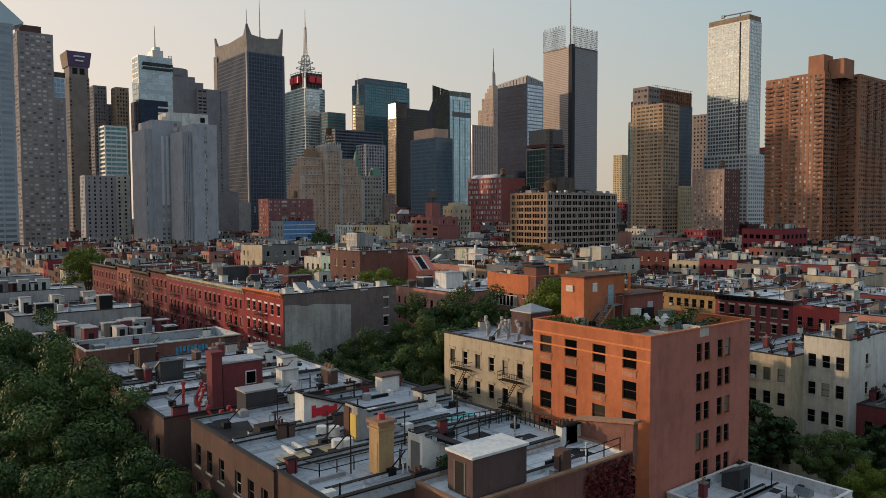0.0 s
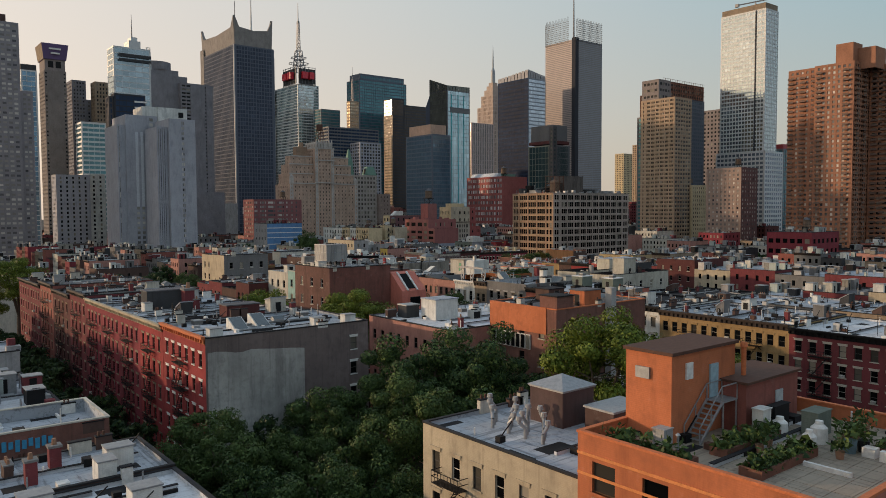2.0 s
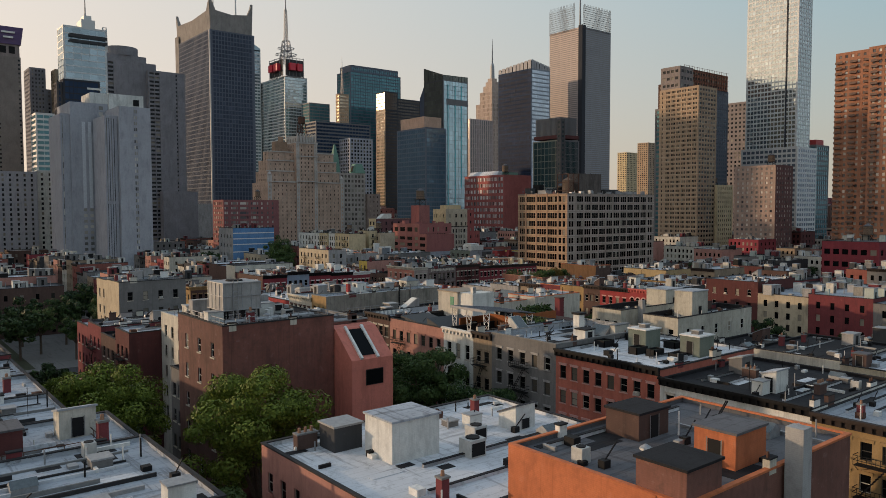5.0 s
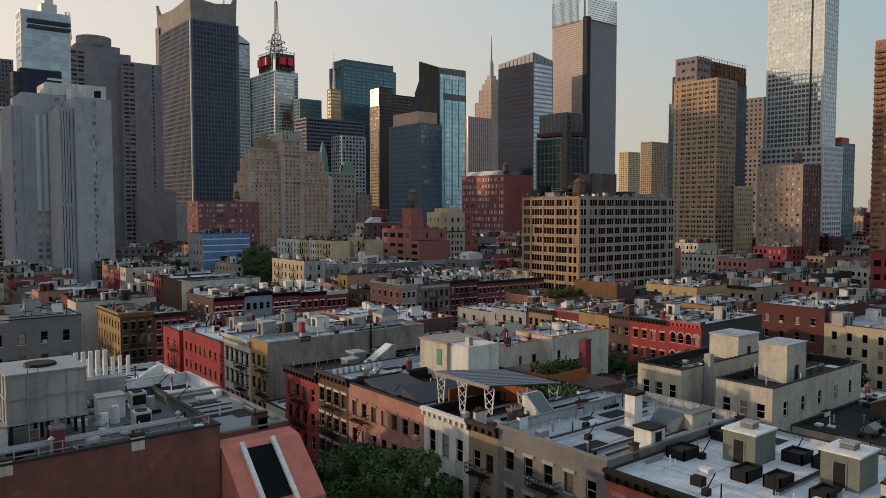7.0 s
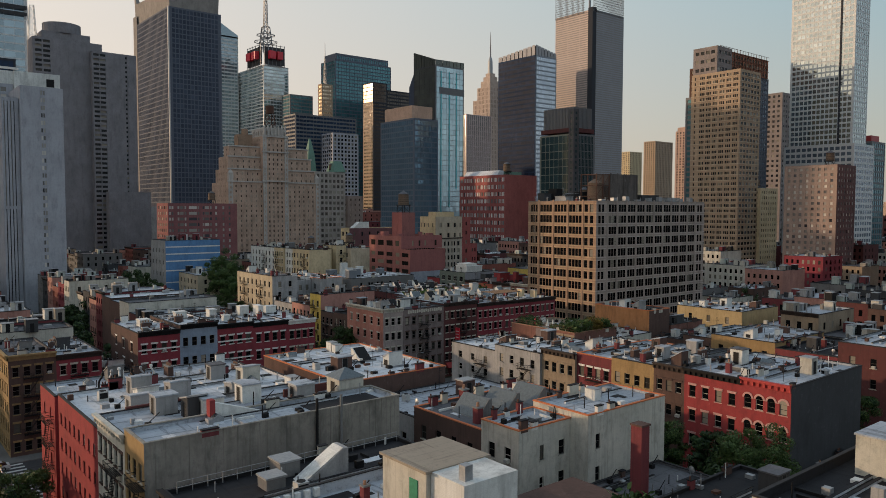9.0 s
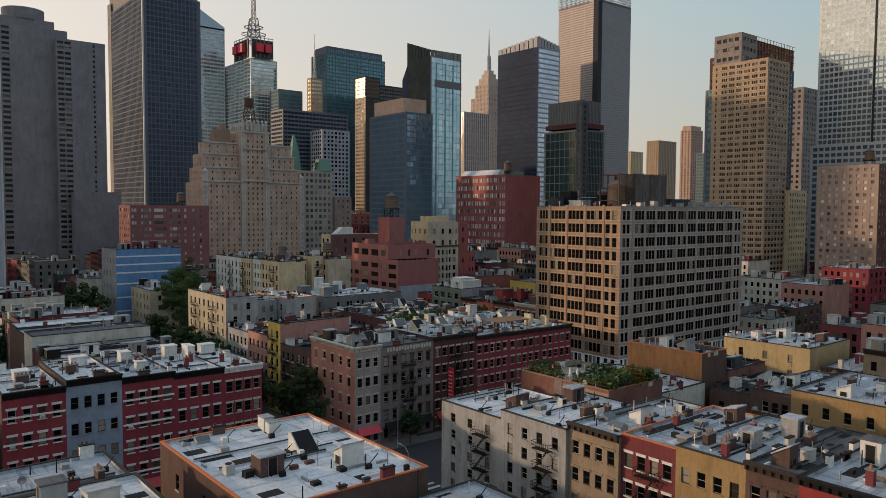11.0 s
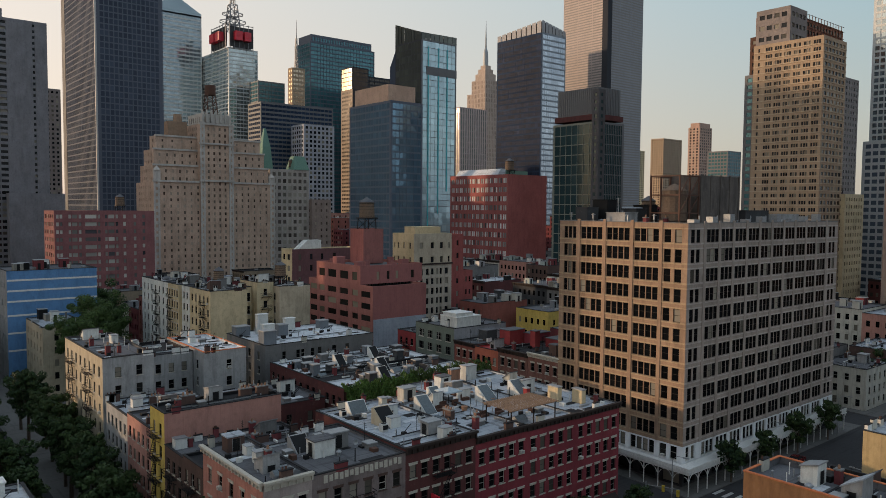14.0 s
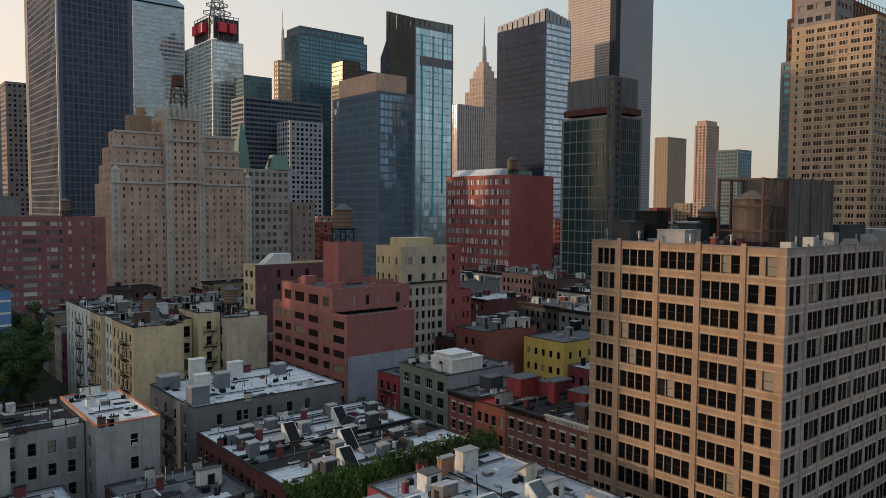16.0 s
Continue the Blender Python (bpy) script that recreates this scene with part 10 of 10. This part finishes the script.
for x, y in ((146, 227), (152, 231), (158, 226), (163, 234), (149, 237)):
    head(x, y, 20.1, 2.6, 2.4, 2.4, (WHITEWALL, OFFWHITE, LIGHTGREY)[int(x) % 3], SILVER, "n", 0.4)
for k in range(6):
    gooseneck(146 + 1.6 * k, 245 + 0.8 * (k % 3), 19.4, 2.0, (DARKMETAL, METAL, WHITETRIM)[k % 3], 0.7 * k)
# white corner roof by the avenue
slant(186, 240, 19.2, 2.4, 3.2, 2.0, WHITEWALL, DARKMETAL)
# slanting skylights over the avenue row and vines
slant(246, 297, 18.9, 2.6, 4.0, 2.6, CREAM, DARKMETAL)
slant(232, 296, 18.5, 2.4, 3.0, 2.0, LIGHTGREY, DARKMETAL)
for k in range(7):
    if k < 3:
        continue
    y = 307 + 7.2 * k
    head(260 + 7.0 * (k * 2 % 5) / 2, y + 0.8 * (k % 3), 16.9, 1.7 + 0.4 * (k % 2), 1.4, 1.4, (GREY, DARKGREY, DARKGREY)[k % 3], METAL, "")
    if k % 2:
        slant(277, y, 16.9, 1.8, 2.6, 1.5, GREY, DARKMETAL, "x")


for x, y, sx, sy, hh in ((259.6, 361.4, 3.0, 2.6, 3.0), (259.6, 375.0, 3.4, 2.6, 2.2), (267.2, 369.6, 2.2, 2.2, 2.6), (280, 373, 2.4, 2.2, 2.0)):
    head(x, y, 19.65, sx, sy, hh, SLATEBOX, METAL, "")
for x, y, hh in ((264.6, 374.5, 4.6), (263.0, 368.0, 3.2), (272.5, 376, 2.8)):
    head(x, y, 19.65, 2.6, 1.4, hh, WHITEWALL, WHITETRIM, "")
# roof terrace over the shop houses: sloping stair covers, parasol, posts, chimneys and white cabinets
for x, y, sx, sy, hh in ((256.5, 301.5, 2.2, 3.4, 2.4), (268.5, 300.5, 2.4, 3.6, 2.4), (275.5, 300.0, 2.4, 3.6, 2.4), (246, 304.2, 3.0, 2.6, 2.8), (262.5, 306.5, 2.0, 2.6, 2.0)):
    slant(x, y, 18.2, sx, sy, hh, WHITEWALL, SKYLIGHT)
for x, y, sx, sy, hh, mt in ((249.6, 303.2, 0.9, 0.9, 3.2, OFFWHITE), (276.8, 314.6, 2.6, 1.6, 2.6, WHITEWALL), (278.0, 294.5, 1.0, 2.2, 2.4, PALEYELLOW), (280.2, 291.2, 1.0, 2.0, 2.2, PALEYELLOW), (273.2, 314.5, 2.2, 0.8, 2.4, WORNSTONE), (252.4, 306.6, 1.8, 0.9, 2.0, WORNSTONE), (274.6, 297.6, 0.8, 0.8, 2.0, REDPAINT)):
    head(x, y, 18.1, sx, sy, hh, mt, METAL, "")
terrace = house_at(268, 301)
for k in range(27):
    x, y = float(lrng.uniform(258.5, 273)), float(lrng.uniform(294, 308))
    g = Geo()
    if k % 3 == 0:
        g.tube((x, y, 18.1), (x, y, 20.4), 0.06, 0.06, 6)
        on(terrace, g, "post", [DARKMETAL])
    elif k % 3 == 1:
        g.box(x - 0.7, x + 0.7, y - 0.35, y + 0.35, 18.1, 18.6)
        g.box(x - 0.7, x + 0.7, y + 0.25, y + 0.35, 18.6, 19.1)
        on(terrace, g, "bench", [RUST])
    else:
        g.tube((x, y, 18.1), (x, y, 18.9), 0.4, 0.5, 8)
        on(terrace, g, "planter", [COPING])
parasol = thing("parasol", 262.6, 303.4, 18.2, "pale blue-grey square parasol on a dark pole", "parasol")
g = Geo()
g.tube((0, 0, 0), (0, 0, 2.6), 0.05, 0.05, 8)
part("pole", g, [DARKMETAL], parasol)
g = Geo()
cs = [(-1.6, -1.6, 2.2), (1.6, -1.6, 2.2), (1.6, 1.6, 2.2), (-1.6, 1.6, 2.2)]
for k in range(4):
    p, q = cs[k], cs[(k + 1) % 4]
    g.quads([[p, q, (0, 0, 2.8), (0, 0, 2.8)], [(*q[:2], 2.0), (*p[:2], 2.0), p, q]])
part("canopy", g, [plain("faded_blue_canvas", (0.40, 0.46, 0.50), 0.9)], parasol)
# junk on the roof of the pink house and its two wall piers
pink = house_at(231, 328.5)
g = Geo()
for k in range(30):
    g = Geo()
    x, y, a = float(lrng.uniform(228, 239)), float(lrng.uniform(324.5, 332)), float(lrng.uniform(0.2, 0.8))
    g.box(x - a, x + a, y - a * 0.6, y + a * 0.6, 16.6, 17.0 + 1.3 * lrng.random())
    on(pink, g, "storage_box", [(TAR, TAR, DARKMETAL, METAL, TAR, BLUEGREY)[k % 6]])
g = Geo()
for x in (231.6, 234.2):
    g.box(x - 0.35, x + 0.35, 322.55, 322.99, 6, 19.2)
on(house_at(231, 320), g, "wall_pier", [PINK])
# red stair walls on the row house roofs
for x, y, sx, sy, hh, mt in ((313, 339.5, 5.0, 3.6, 3.4, REDPAINT), (318, 336, 6.0, 3.0, 2.6, CRIMSON), (312, 331, 1.6, 1.6, 4.2, REDPAINT), (317, 328, 5.0, 4.0, 2.4, REDPAINT), (310, 321, 4.0, 3.0, 2.2, LIGHTGREY), (311, 346, 3.4, 3.0, 2.6, DARKGREY)):
    head(x, y, 17.2, sx, sy, hh, mt, GREYROOF, "")
for x, y, sx, sy, hh in ((309.5, 354.5, 8.0, 6.5, 2.6), (308.5, 354.5, 5.6, 5.0, 3.5)):
    head(x, y, 19.9, sx, sy, hh, WHITEWALL, WHITETRIM, "n")
# black slanted skylights and grey huts on the stepped pale roofs
for k, (x, y) in enumerate(((258.7, 346.5), (261.7, 347.6), (258.7, 339.2), (262.8, 340.0), (278.1, 350.3), (263.3, 326.5), (270, 345), (274, 338), (268, 332), (279, 333), (273, 328), (280, 341), (284, 334), (284, 347))):
    head(x, y, 16.95, 1.5 + 0.3 * (k % 2), 1.4, 1.5 + 0.3 * (k % 3), (SLATEBOX, DARKGREY)[k % 2], METAL, "")
for x, y in ((266.5, 342.5), (271.5, 334.5), (267, 327.5), (277, 345.5)):
    slant(x, y, 16.95, 2.0, 3.0, 2.4, WHITEWALL, DARKMETAL)


def vines(x0, x1, y0, y1, z, n, name, label, tall=0.9):
    r = np.random.default_rng(int(x0 * 10 + y0))
    p = np.stack([r.uniform(x0, x1, n), r.uniform(y0, y1, n), z + r.uniform(0, 1, n) ** 1.6 * tall], 1)
    d = r.normal(size=(n, 2, 3)) * 0.15
    g = Geo()
    g.quads(np.stack([p - d[:, 0], p - d[:, 1], p + d[:, 0], p + d[:, 1]], 1))
    on(house_at((x0 + x1) / 2, (y0 + y1) / 2), g, name, [LEAF], label)


def ivy(x0, x1, y0, y1, z0, z1, n, seed):
    """Hanging ivy: many small leaves on a bulging, ragged bank."""
    r = np.random.default_rng(seed)
    x, h = r.uniform(x0, x1, n), r.random(n)
    wave = 0.5 * np.sin(x * 1.3 + seed) + 0.35 * np.sin(x * 2.9) + 0.2 * np.sin(x * 6.1)
    top = z1 + 0.7 * wave
    y = y1 - (y1 - y0) * np.sqrt(np.clip(1 - h ** 2, 0, 1)) * (0.75 + 0.25 * wave) * r.uniform(0.75, 1.05, n)
    p = np.stack([x, y, z0 + (top - z0) * h], 1)
    d = r.normal(size=(n, 2, 3)) * np.array([0.12, 0.12, 0.2])
    g = Geo()
    g.quads(np.stack([p - d[:, 0], p - d[:, 1], p + d[:, 0], p + d[:, 1]], 1))
    return g


IVY = leaf_paint("bright_ivy_leaves", (0.035, 0.07, 0.018), (0.085, 0.15, 0.036), (0.15, 0.23, 0.06))
on(house_at(272, 328.6), ivy(255.6, 271.5, 320.0, 325.2, 11.0, 18.0, 15000, 3), "hanging_ivy", [IVY], "thick bright green ivy over the roof edge")
on(house_at(272, 328.6), ivy(271.0, 291.0, 322.0, 325.2, 11.0, 18.4, 9000, 5), "ivy_wall", [LEAF], "dark green ivy along the end wall")
vines(237, 239.4, 248.5, 255, 18.2, 900, "roof_garden", "planted roof garden", 1.6)
vines(240, 249, 237.8, 241.5, 18.2, 1500, "roof_garden", "planted roof garden", 2.0)
vines(237, 241, 240, 245, 18.2, 1100, "roof_garden", "planted roof garden", 1.5)
vines(246, 249.5, 243, 250, 18.2, 700, "roof_garden", "planted roof garden", 1.4)
vines(160, 167, 168.5, 171.4, 21.6, 700, "planter_shrub", "green shrubs in the planter", 1.1)
vines(153.5, 159, 160.5, 166.5, 20.5, 900, "terrace_shrub", "green plants on the terrace", 1.2)
vines(148.5, 150.5, 168.6, 170.2, 20.4, 300, "terrace_shrub", "green plants on the terrace", 1.6)
pergola = thing("roof_pergola", 265, 289.5, 18.3, "weathered timber pergola with dark posts on the shop roof", "pergola")
for x in (-4.6, 0.0, 4.6):
    for y in (-2.6, 2.6):
        g = Geo()
        g.beam((x, y, 0), (x, y, 2.5), 0.14)
        part("post", g, [DARKMETAL], pergola)
for y in (-2.6, 2.6):
    g = Geo()
    g.box(-5.0, 5.0, y - 0.08, y + 0.08, 2.5, 2.7, 0, True)
    part("beam", g, [WOOD], pergola)
g = Geo()
g.box(-0.075, 0.075, -3.1, 3.1, 2.7, 2.78, 0, True)
slat = g.data("slat", [WOOD])
for k in range(26):
    ob = part("slat", slat, [], pergola)
    ob.location = (-4.9 + 0.39 * k, 0, 0)
AUTUMN = leaf_paint("autumn_shrub_leaves", (0.07, 0.055, 0.012), (0.16, 0.12, 0.028), (0.24, 0.16, 0.04))
for x0, x1, y0, y1, n, tall, mt in ((236.8, 243.0, 237.2, 239.8, 2600, 2.6, LEAF), (243.0, 246.2, 237.2, 239.6, 1500, 2.9, AUTUMN), (246.2, 249.6, 237.2, 240.5, 1700, 2.4, LEAF), (238.0, 242.0, 252.0, 255.0, 900, 1.8, LEAF)):
    r = np.random.default_rng(int(x0 * 7))
    c = np.stack([r.uniform(x0, x1, 14), r.uniform(y0, y1, 14), 18.4 + r.uniform(0.2, 0.8, 14) * tall], 1)
    p = c[r.integers(0, 14, n)] + r.normal(size=(n, 3)) * np.array([0.45, 0.4, 0.4])
    p[:, 2] = np.maximum(p[:, 2], 18.15)
    d = r.normal(size=(n, 2, 3)) * 0.11
    g = Geo()
    g.quads(np.stack([p - d[:, 0], p - d[:, 1], p + d[:, 0], p + d[:, 1]], 1))
    on(house_at(243, 246.3), g, "garden_shrub", [mt], "dense shrub of the roof garden")
b = house_at(243, 246.3)
for x, y, mt in ((238.4, 250.4, SIGNRED), (238.8, 247.0, WHITETRIM), (239.4, 246.0, WHITETRIM)):
    g = Geo()
    g.tube((x, y, 18.1), (x, y, 20.1), 0.04, 0.04, 6)
    g.tube((x, y, 19.0), (x, y, 20.5), 0.32, 0.06, 10)
    on(b, g, "folded_umbrella", [mt])
railing([(236.4, 255.2), (236.4, 237.4), (249.6, 237.4)], 18.9, mat=RUST)
g = Geo()
g.box(236.1, 236.2, 237.0, 246.2, 0.3, 18.4)
on(b, g, "rendered_panel", [TAN], "tan rendered half of the brick wall")
for k in range(6):
    g = Geo()
    g.box(236.1, 236.2, 249.4 + 0.62 * k, 249.8 + 0.62 * k, 13.4 + 0.15 * (k % 2), 14.4)
    on(b, g, "white_sign_bar", [WHITETRIM])
g = Geo()
g.box(236.1, 236.2, 246.4, 248.0, 8.0, 18.7)
on(b, g, "chimney_breast", [STUCCO])
# blue warehouse: white bands
b = house_at(235, 460)
for zz in (8, 13, 18, 22, 25, 28):
    g = Geo()
    g.box(224.4, 248, 450.92, 451, zz, zz + 0.5)
    on(b, g, "white_band", [WHITETRIM])
# white roof boxes of the avenue houses
for x, y, sx, sy, hh in ((167, 294, 2.0, 2.4, 2.0), (176, 298, 2.4, 1.8, 2.4), (183.5, 299, 1.6, 2.2, 2.2), (184, 292, 1.4, 1.4, 1.6), (191.5, 300, 2.2, 2.0, 2.2), (193.5, 296, 1.2, 3.0, 2.6), (198.5, 300.5, 2.6, 1.8, 1.6)):
    head(x, y, 19.5, sx, sy, hh, WHITEWALL, WHITETRIM, "")
# white stone bands of the crimson shop houses
for x0, x1 in ((163, 171.2), (179, 187)):
    b = house_at((x0 + x1) / 2, 293.7)
    for zz in (5.2, 9.0, 12.8, 16.6):
        g = Geo()
        g.box(x0 + 0.1, x1 - 0.1, 284.28, 284.4, zz, zz + 0.28)
        on(b, g, "stone_band", [WHITETRIM])

# ---- sidewalk shed round the tan loft building ----
shed = thing("sidewalk_shed", 333, 284, 0, "white sidewalk shed with arched braces on the pavement", "scaffold")
g = Geo()
g.box(299.2 - 333, 363 - 333, 282.6 - 284, 285.9 - 284, 3.9, 4.3, 0, True)
g.box(299.2 - 333, 302.4 - 333, 285.9 - 284, 320 - 284, 3.9, 4.3, 0, True)
g.box(299.2 - 333, 363 - 333, 282.5 - 284, 282.6 - 284, 4.3, 5.1)
g.box(299.1 - 333, 299.2 - 333, 282.6 - 284, 320 - 284, 4.3, 5.1)
part("shed_deck", g, [WHITETRIM], shed)
g = Geo()
g.beam((0, 0, 0.15), (0, 0, 3.9), 0.14)
for s in (-1, 1):
    g.beam((0, 0, 2.6), (s * 0.6, 0, 3.5), 0.09)
    g.beam((s * 0.6, 0, 3.5), (s * 1.3, 0, 3.9), 0.09)
post = g.data("post", [WHITETRIM])
for k in range(22):
    ob = part("post", post, [], shed)
    ob.location = (299.6 - 333 + 3.0 * k, 282.8 - 284, 0)
for k in range(12):
    ob = part("post", post, [], shed)
    ob.location, ob.rotation_euler = (299.4 - 333, 285.8 - 284 + 3.0 * k, 0), (0, 0, math.pi / 2)

# ---- shopfront signs and awnings along the avenue ----
for x0, x1, col, yy in ((163.4, 170.8, DARKTRIM, 284.4), (171.6, 178.6, DARKMETAL, 284.4), (179.4, 186.6, REDPIPE, 284.4), (187.4, 201.6, DARKMETAL, 284.4), (222.4, 227.6, SIGNRED, 286.2), (229, 240.6, DARKMETAL, 286.2), (242, 252.6, REDPIPE, 286.2), (254, 283.6, DARKTRIM, 286.2)):
    b = house_at((x0 + x1) / 2, 293)
    g = Geo()
    prism(g, [(yy - 1.3, 2.7), (yy, 2.7), (yy, 3.9), (yy - 0.1, 3.9)], "x", x0, x1)
    on(b, g, "awning", [col])
b = house_at(247, 294)
g = Geo()
g.box(245.2, 245.5, 284.6, 286.1, 5.0, 13.0)
on(b, g, "blade_sign", [SIGNRED], "tall red blade sign")
g = Geo()
for k in range(9):
    g.box(245.15, 245.55, 284.75, 285.95, 5.6 + 0.8 * k, 5.8 + 0.8 * k)
on(b, g, "sign_bars", [WHITETRIM])
b = house_at(234, 294)
for k in range(16):
    g = Geo()
    g.box(229.5 + 0.7 * k, 230.0 + 0.7 * k, 286.1, 286.2, 18.0 + 0.08 * (k % 3), 18.9 - 0.1 * (k % 2))
    on(b, g, "frieze_panel", [STONETRIM])

# ---- street furniture and cars ----
TYRE = plain("black_tyre_rubber", (0.015, 0.015, 0.015), 0.8)
CARGLASS = plain("dark_car_glass", (0.015, 0.018, 0.02), 0.08)
LAMPRED = plain("red_tail_lamp", (0.5, 0.02, 0.02), 0.3)


def make_car(col, label, long=4.6):
    b = thing("parked_car", 0, 0, 0, label, "car", "parked cars")
    h, w = long / 2, 0.9
    prof = [(-h, 0.35), (-h, 0.85), (-h * 0.92, 0.95), (-h * 0.45, 0.98), (h * 0.5, 0.98), (h * 0.95, 0.9), (h, 0.75), (h, 0.35)]
    g = Geo()
    for (y0, z0), (y1, z1) in zip(prof, prof[1:]):
        g.quads([[(-w, y0, z0), (w, y0, z0), (w, y1, z1), (-w, y1, z1)]])
    for sx in (-w, w):
        for (y0, z0), (y1, z1) in zip(prof[1:-1], prof[2:-1]):
            g.quads([[(sx, y0, 0.35), (sx, y1, 0.35), (sx, y1, z1), (sx, y0, z0)]])
    g.quads([[(-0.68, -h * 0.55, 1.44), (0.68, -h * 0.55, 1.44), (0.68, h * 0.1, 1.46), (-0.68, h * 0.1, 1.46)]])
    part("body", g, [plain("car_paint_" + label.split()[0], col, 0.25, 0.2, 0.08)], b)
    g = Geo()
    lo = [(-0.84, -h * 0.82), (0.84, -h * 0.82), (0.84, h * 0.42), (-0.84, h * 0.42)]
    hi = [(-0.68, -h * 0.55), (0.68, -h * 0.55), (0.68, h * 0.1), (-0.68, h * 0.1)]
    g.quads([[(*lo[k], 0.97), (*lo[(k + 1) % 4], 0.97), (*hi[(k + 1) % 4], 1.44), (*hi[k], 1.44)] for k in range(4)])
    part("cabin_glass", g, [CARGLASS], b)
    for sx in (-0.82, 0.82):
        for sy in (-h * 0.6, h * 0.62):
            g = Geo()
            g.tube((sx - 0.11, sy, 0.33), (sx + 0.11, sy, 0.33), 0.33, 0.33, 14)
            g.tube((sx + 0.11, sy, 0.33), (sx - 0.11, sy, 0.33), 0.33, 0.33, 14)
            wh = part("wheel", g, [TYRE], b)
            g = Geo()
            e = math.copysign(0.13, sx)
            g.tube((sx, sy, 0.33), (sx + e, sy, 0.33), 0.2, 0.18, 12)
            part("rim", g, [METAL], wh)
    for sx in (-0.6, 0.6):
        g = Geo()
        g.box(sx - 0.16, sx + 0.16, -h - 0.03, -h, 0.68, 0.82)
        part("tail_lamp", g, [LAMPRED], b)
    return b


CARS = [make_car((0.02, 0.02, 0.022), "black saloon car parked at the kerb"), make_car((0.5, 0.5, 0.5), "silver saloon car parked at the kerb"), make_car((0.16, 0.02, 0.02), "maroon hatchback parked at the kerb", 4.1), make_car((0.6, 0.6, 0.58), "white van-like car parked at the kerb", 4.9), make_car((0.6, 0.42, 0.03), "yellow taxi car waiting at the kerb")]
spots = []
for x in (47.6, 54.0, 124.2, 131.2, 205.5, 212.4, 290.5, 297.5):
    y = 62.0
    while y < 250:
        if rng.random() < 0.05 and y > 0.374 * x:
            spots.append((x, y, 0))
        y += 7.5
for y in (262.2, 279.4):
    x = 130.0
    while x < 360:
        if rng.random() < 0.09 and not 199 < x < 216 and not 285 < x < 301:
            spots.append((x, y, 90))
        x += 7.5
done = set()
for k, (x, y, r) in enumerate(spots):
    i = int(rng.integers(len(CARS)))
    m = pose(x, y, 0, 0, 0, r + (180 if k % 2 else 0))
    if i not in done:
        CARS[i].matrix_basis = m
        done.add(i)
    else:
        copy_thing(CARS[i], m)

lamp = thing("street_lamp", 0, 0, 0, "grey steel street lamp with a curved arm", "street lamp", "street lamps")
g = Geo()
g.tube((0, 0, 0), (0, 0, 8.2), 0.12, 0.07, 8)
g.tube((0, 0, 8.2), (0, 0.9, 9.0), 0.06, 0.05, 6)
g.tube((0, 0.9, 9.0), (0, 2.2, 9.1), 0.05, 0.05, 6)
part("pole", g, [METAL], lamp)
g = Geo()
g.box(-0.15, 0.15, 2.0, 2.8, 9.0, 9.15, 0, True)
part("lamp_head", g, [METAL], lamp)
lp = [(283.2, 160 + 32 * k, -90) for k in range(7)]
first = True
for k in range(7):
    for y, x, r in ((281.8, 165 + 32 * k, 180), (258.2, 150 + 32 * k, 0)):
        m = pose(x, y, 0.15, 0, 0, r)
        if first:
            lamp.matrix_basis = m
            first = False
        else:
            copy_thing(lamp, m)
for x, y in ((200.5, 257.5), (216, 282), (136, 257.5), (121, 282), (286, 282), (301, 258)):
    sig = thing("traffic_light", x, y, 0.15, "grey traffic light pole with a long arm", "traffic light", "traffic lights")
    sgn = 1 if y < 270 else -1
    g = Geo()
    g.tube((0, 0, 0), (0, 0, 6.2), 0.12, 0.09, 8)
    g.tube((0, 0, 5.6), (0, sgn * 6.0, 6.6), 0.08, 0.05, 6)
    part("pole", g, [METAL], sig)
    for d in (3.2, 5.8):
        g = Geo()
        g.box(-0.18, 0.18, sgn * d - 0.18, sgn * d + 0.18, 5.4, 6.4, 0, True)
        part("signal_head", g, [plain("yellow_signal_case", (0.45, 0.33, 0.04), 0.5)], sig)
LINE = plain("worn_white_road_paint", (0.45, 0.45, 0.43), 0.8)
for xs in (FRONTS[2], FRONTS[3], FRONTS[4], FRONTS[1]):
    for off in (-STREET - 5.5, 2.0):
        g = Geo()
        for k in range(13):
            y = 259.5 + 1.75 * k
            g.quads([[(xs + off, y, 0.006), (xs + off + 3.2, y, 0.006), (xs + off + 3.2, y + 0.7, 0.006), (xs + off, y + 0.7, 0.006)]])
        tagged(new("crosswalk", g.data("crosswalk", [LINE])), "worn white crosswalk bars on the avenue", "road marking", kind="structure")
    g = Geo()
    for k in range(7):
        x = xs - STREET + 3.4 + 1.6 * k
        g.quads([[(x, 253, 0.006), (x + 0.7, 253, 0.006), (x + 0.7, 256.2, 0.006), (x, 256.2, 0.006)]])
    tagged(new("crosswalk", g.data("crosswalk", [LINE])), "worn white crosswalk bars on the street", "road marking", kind="structure")
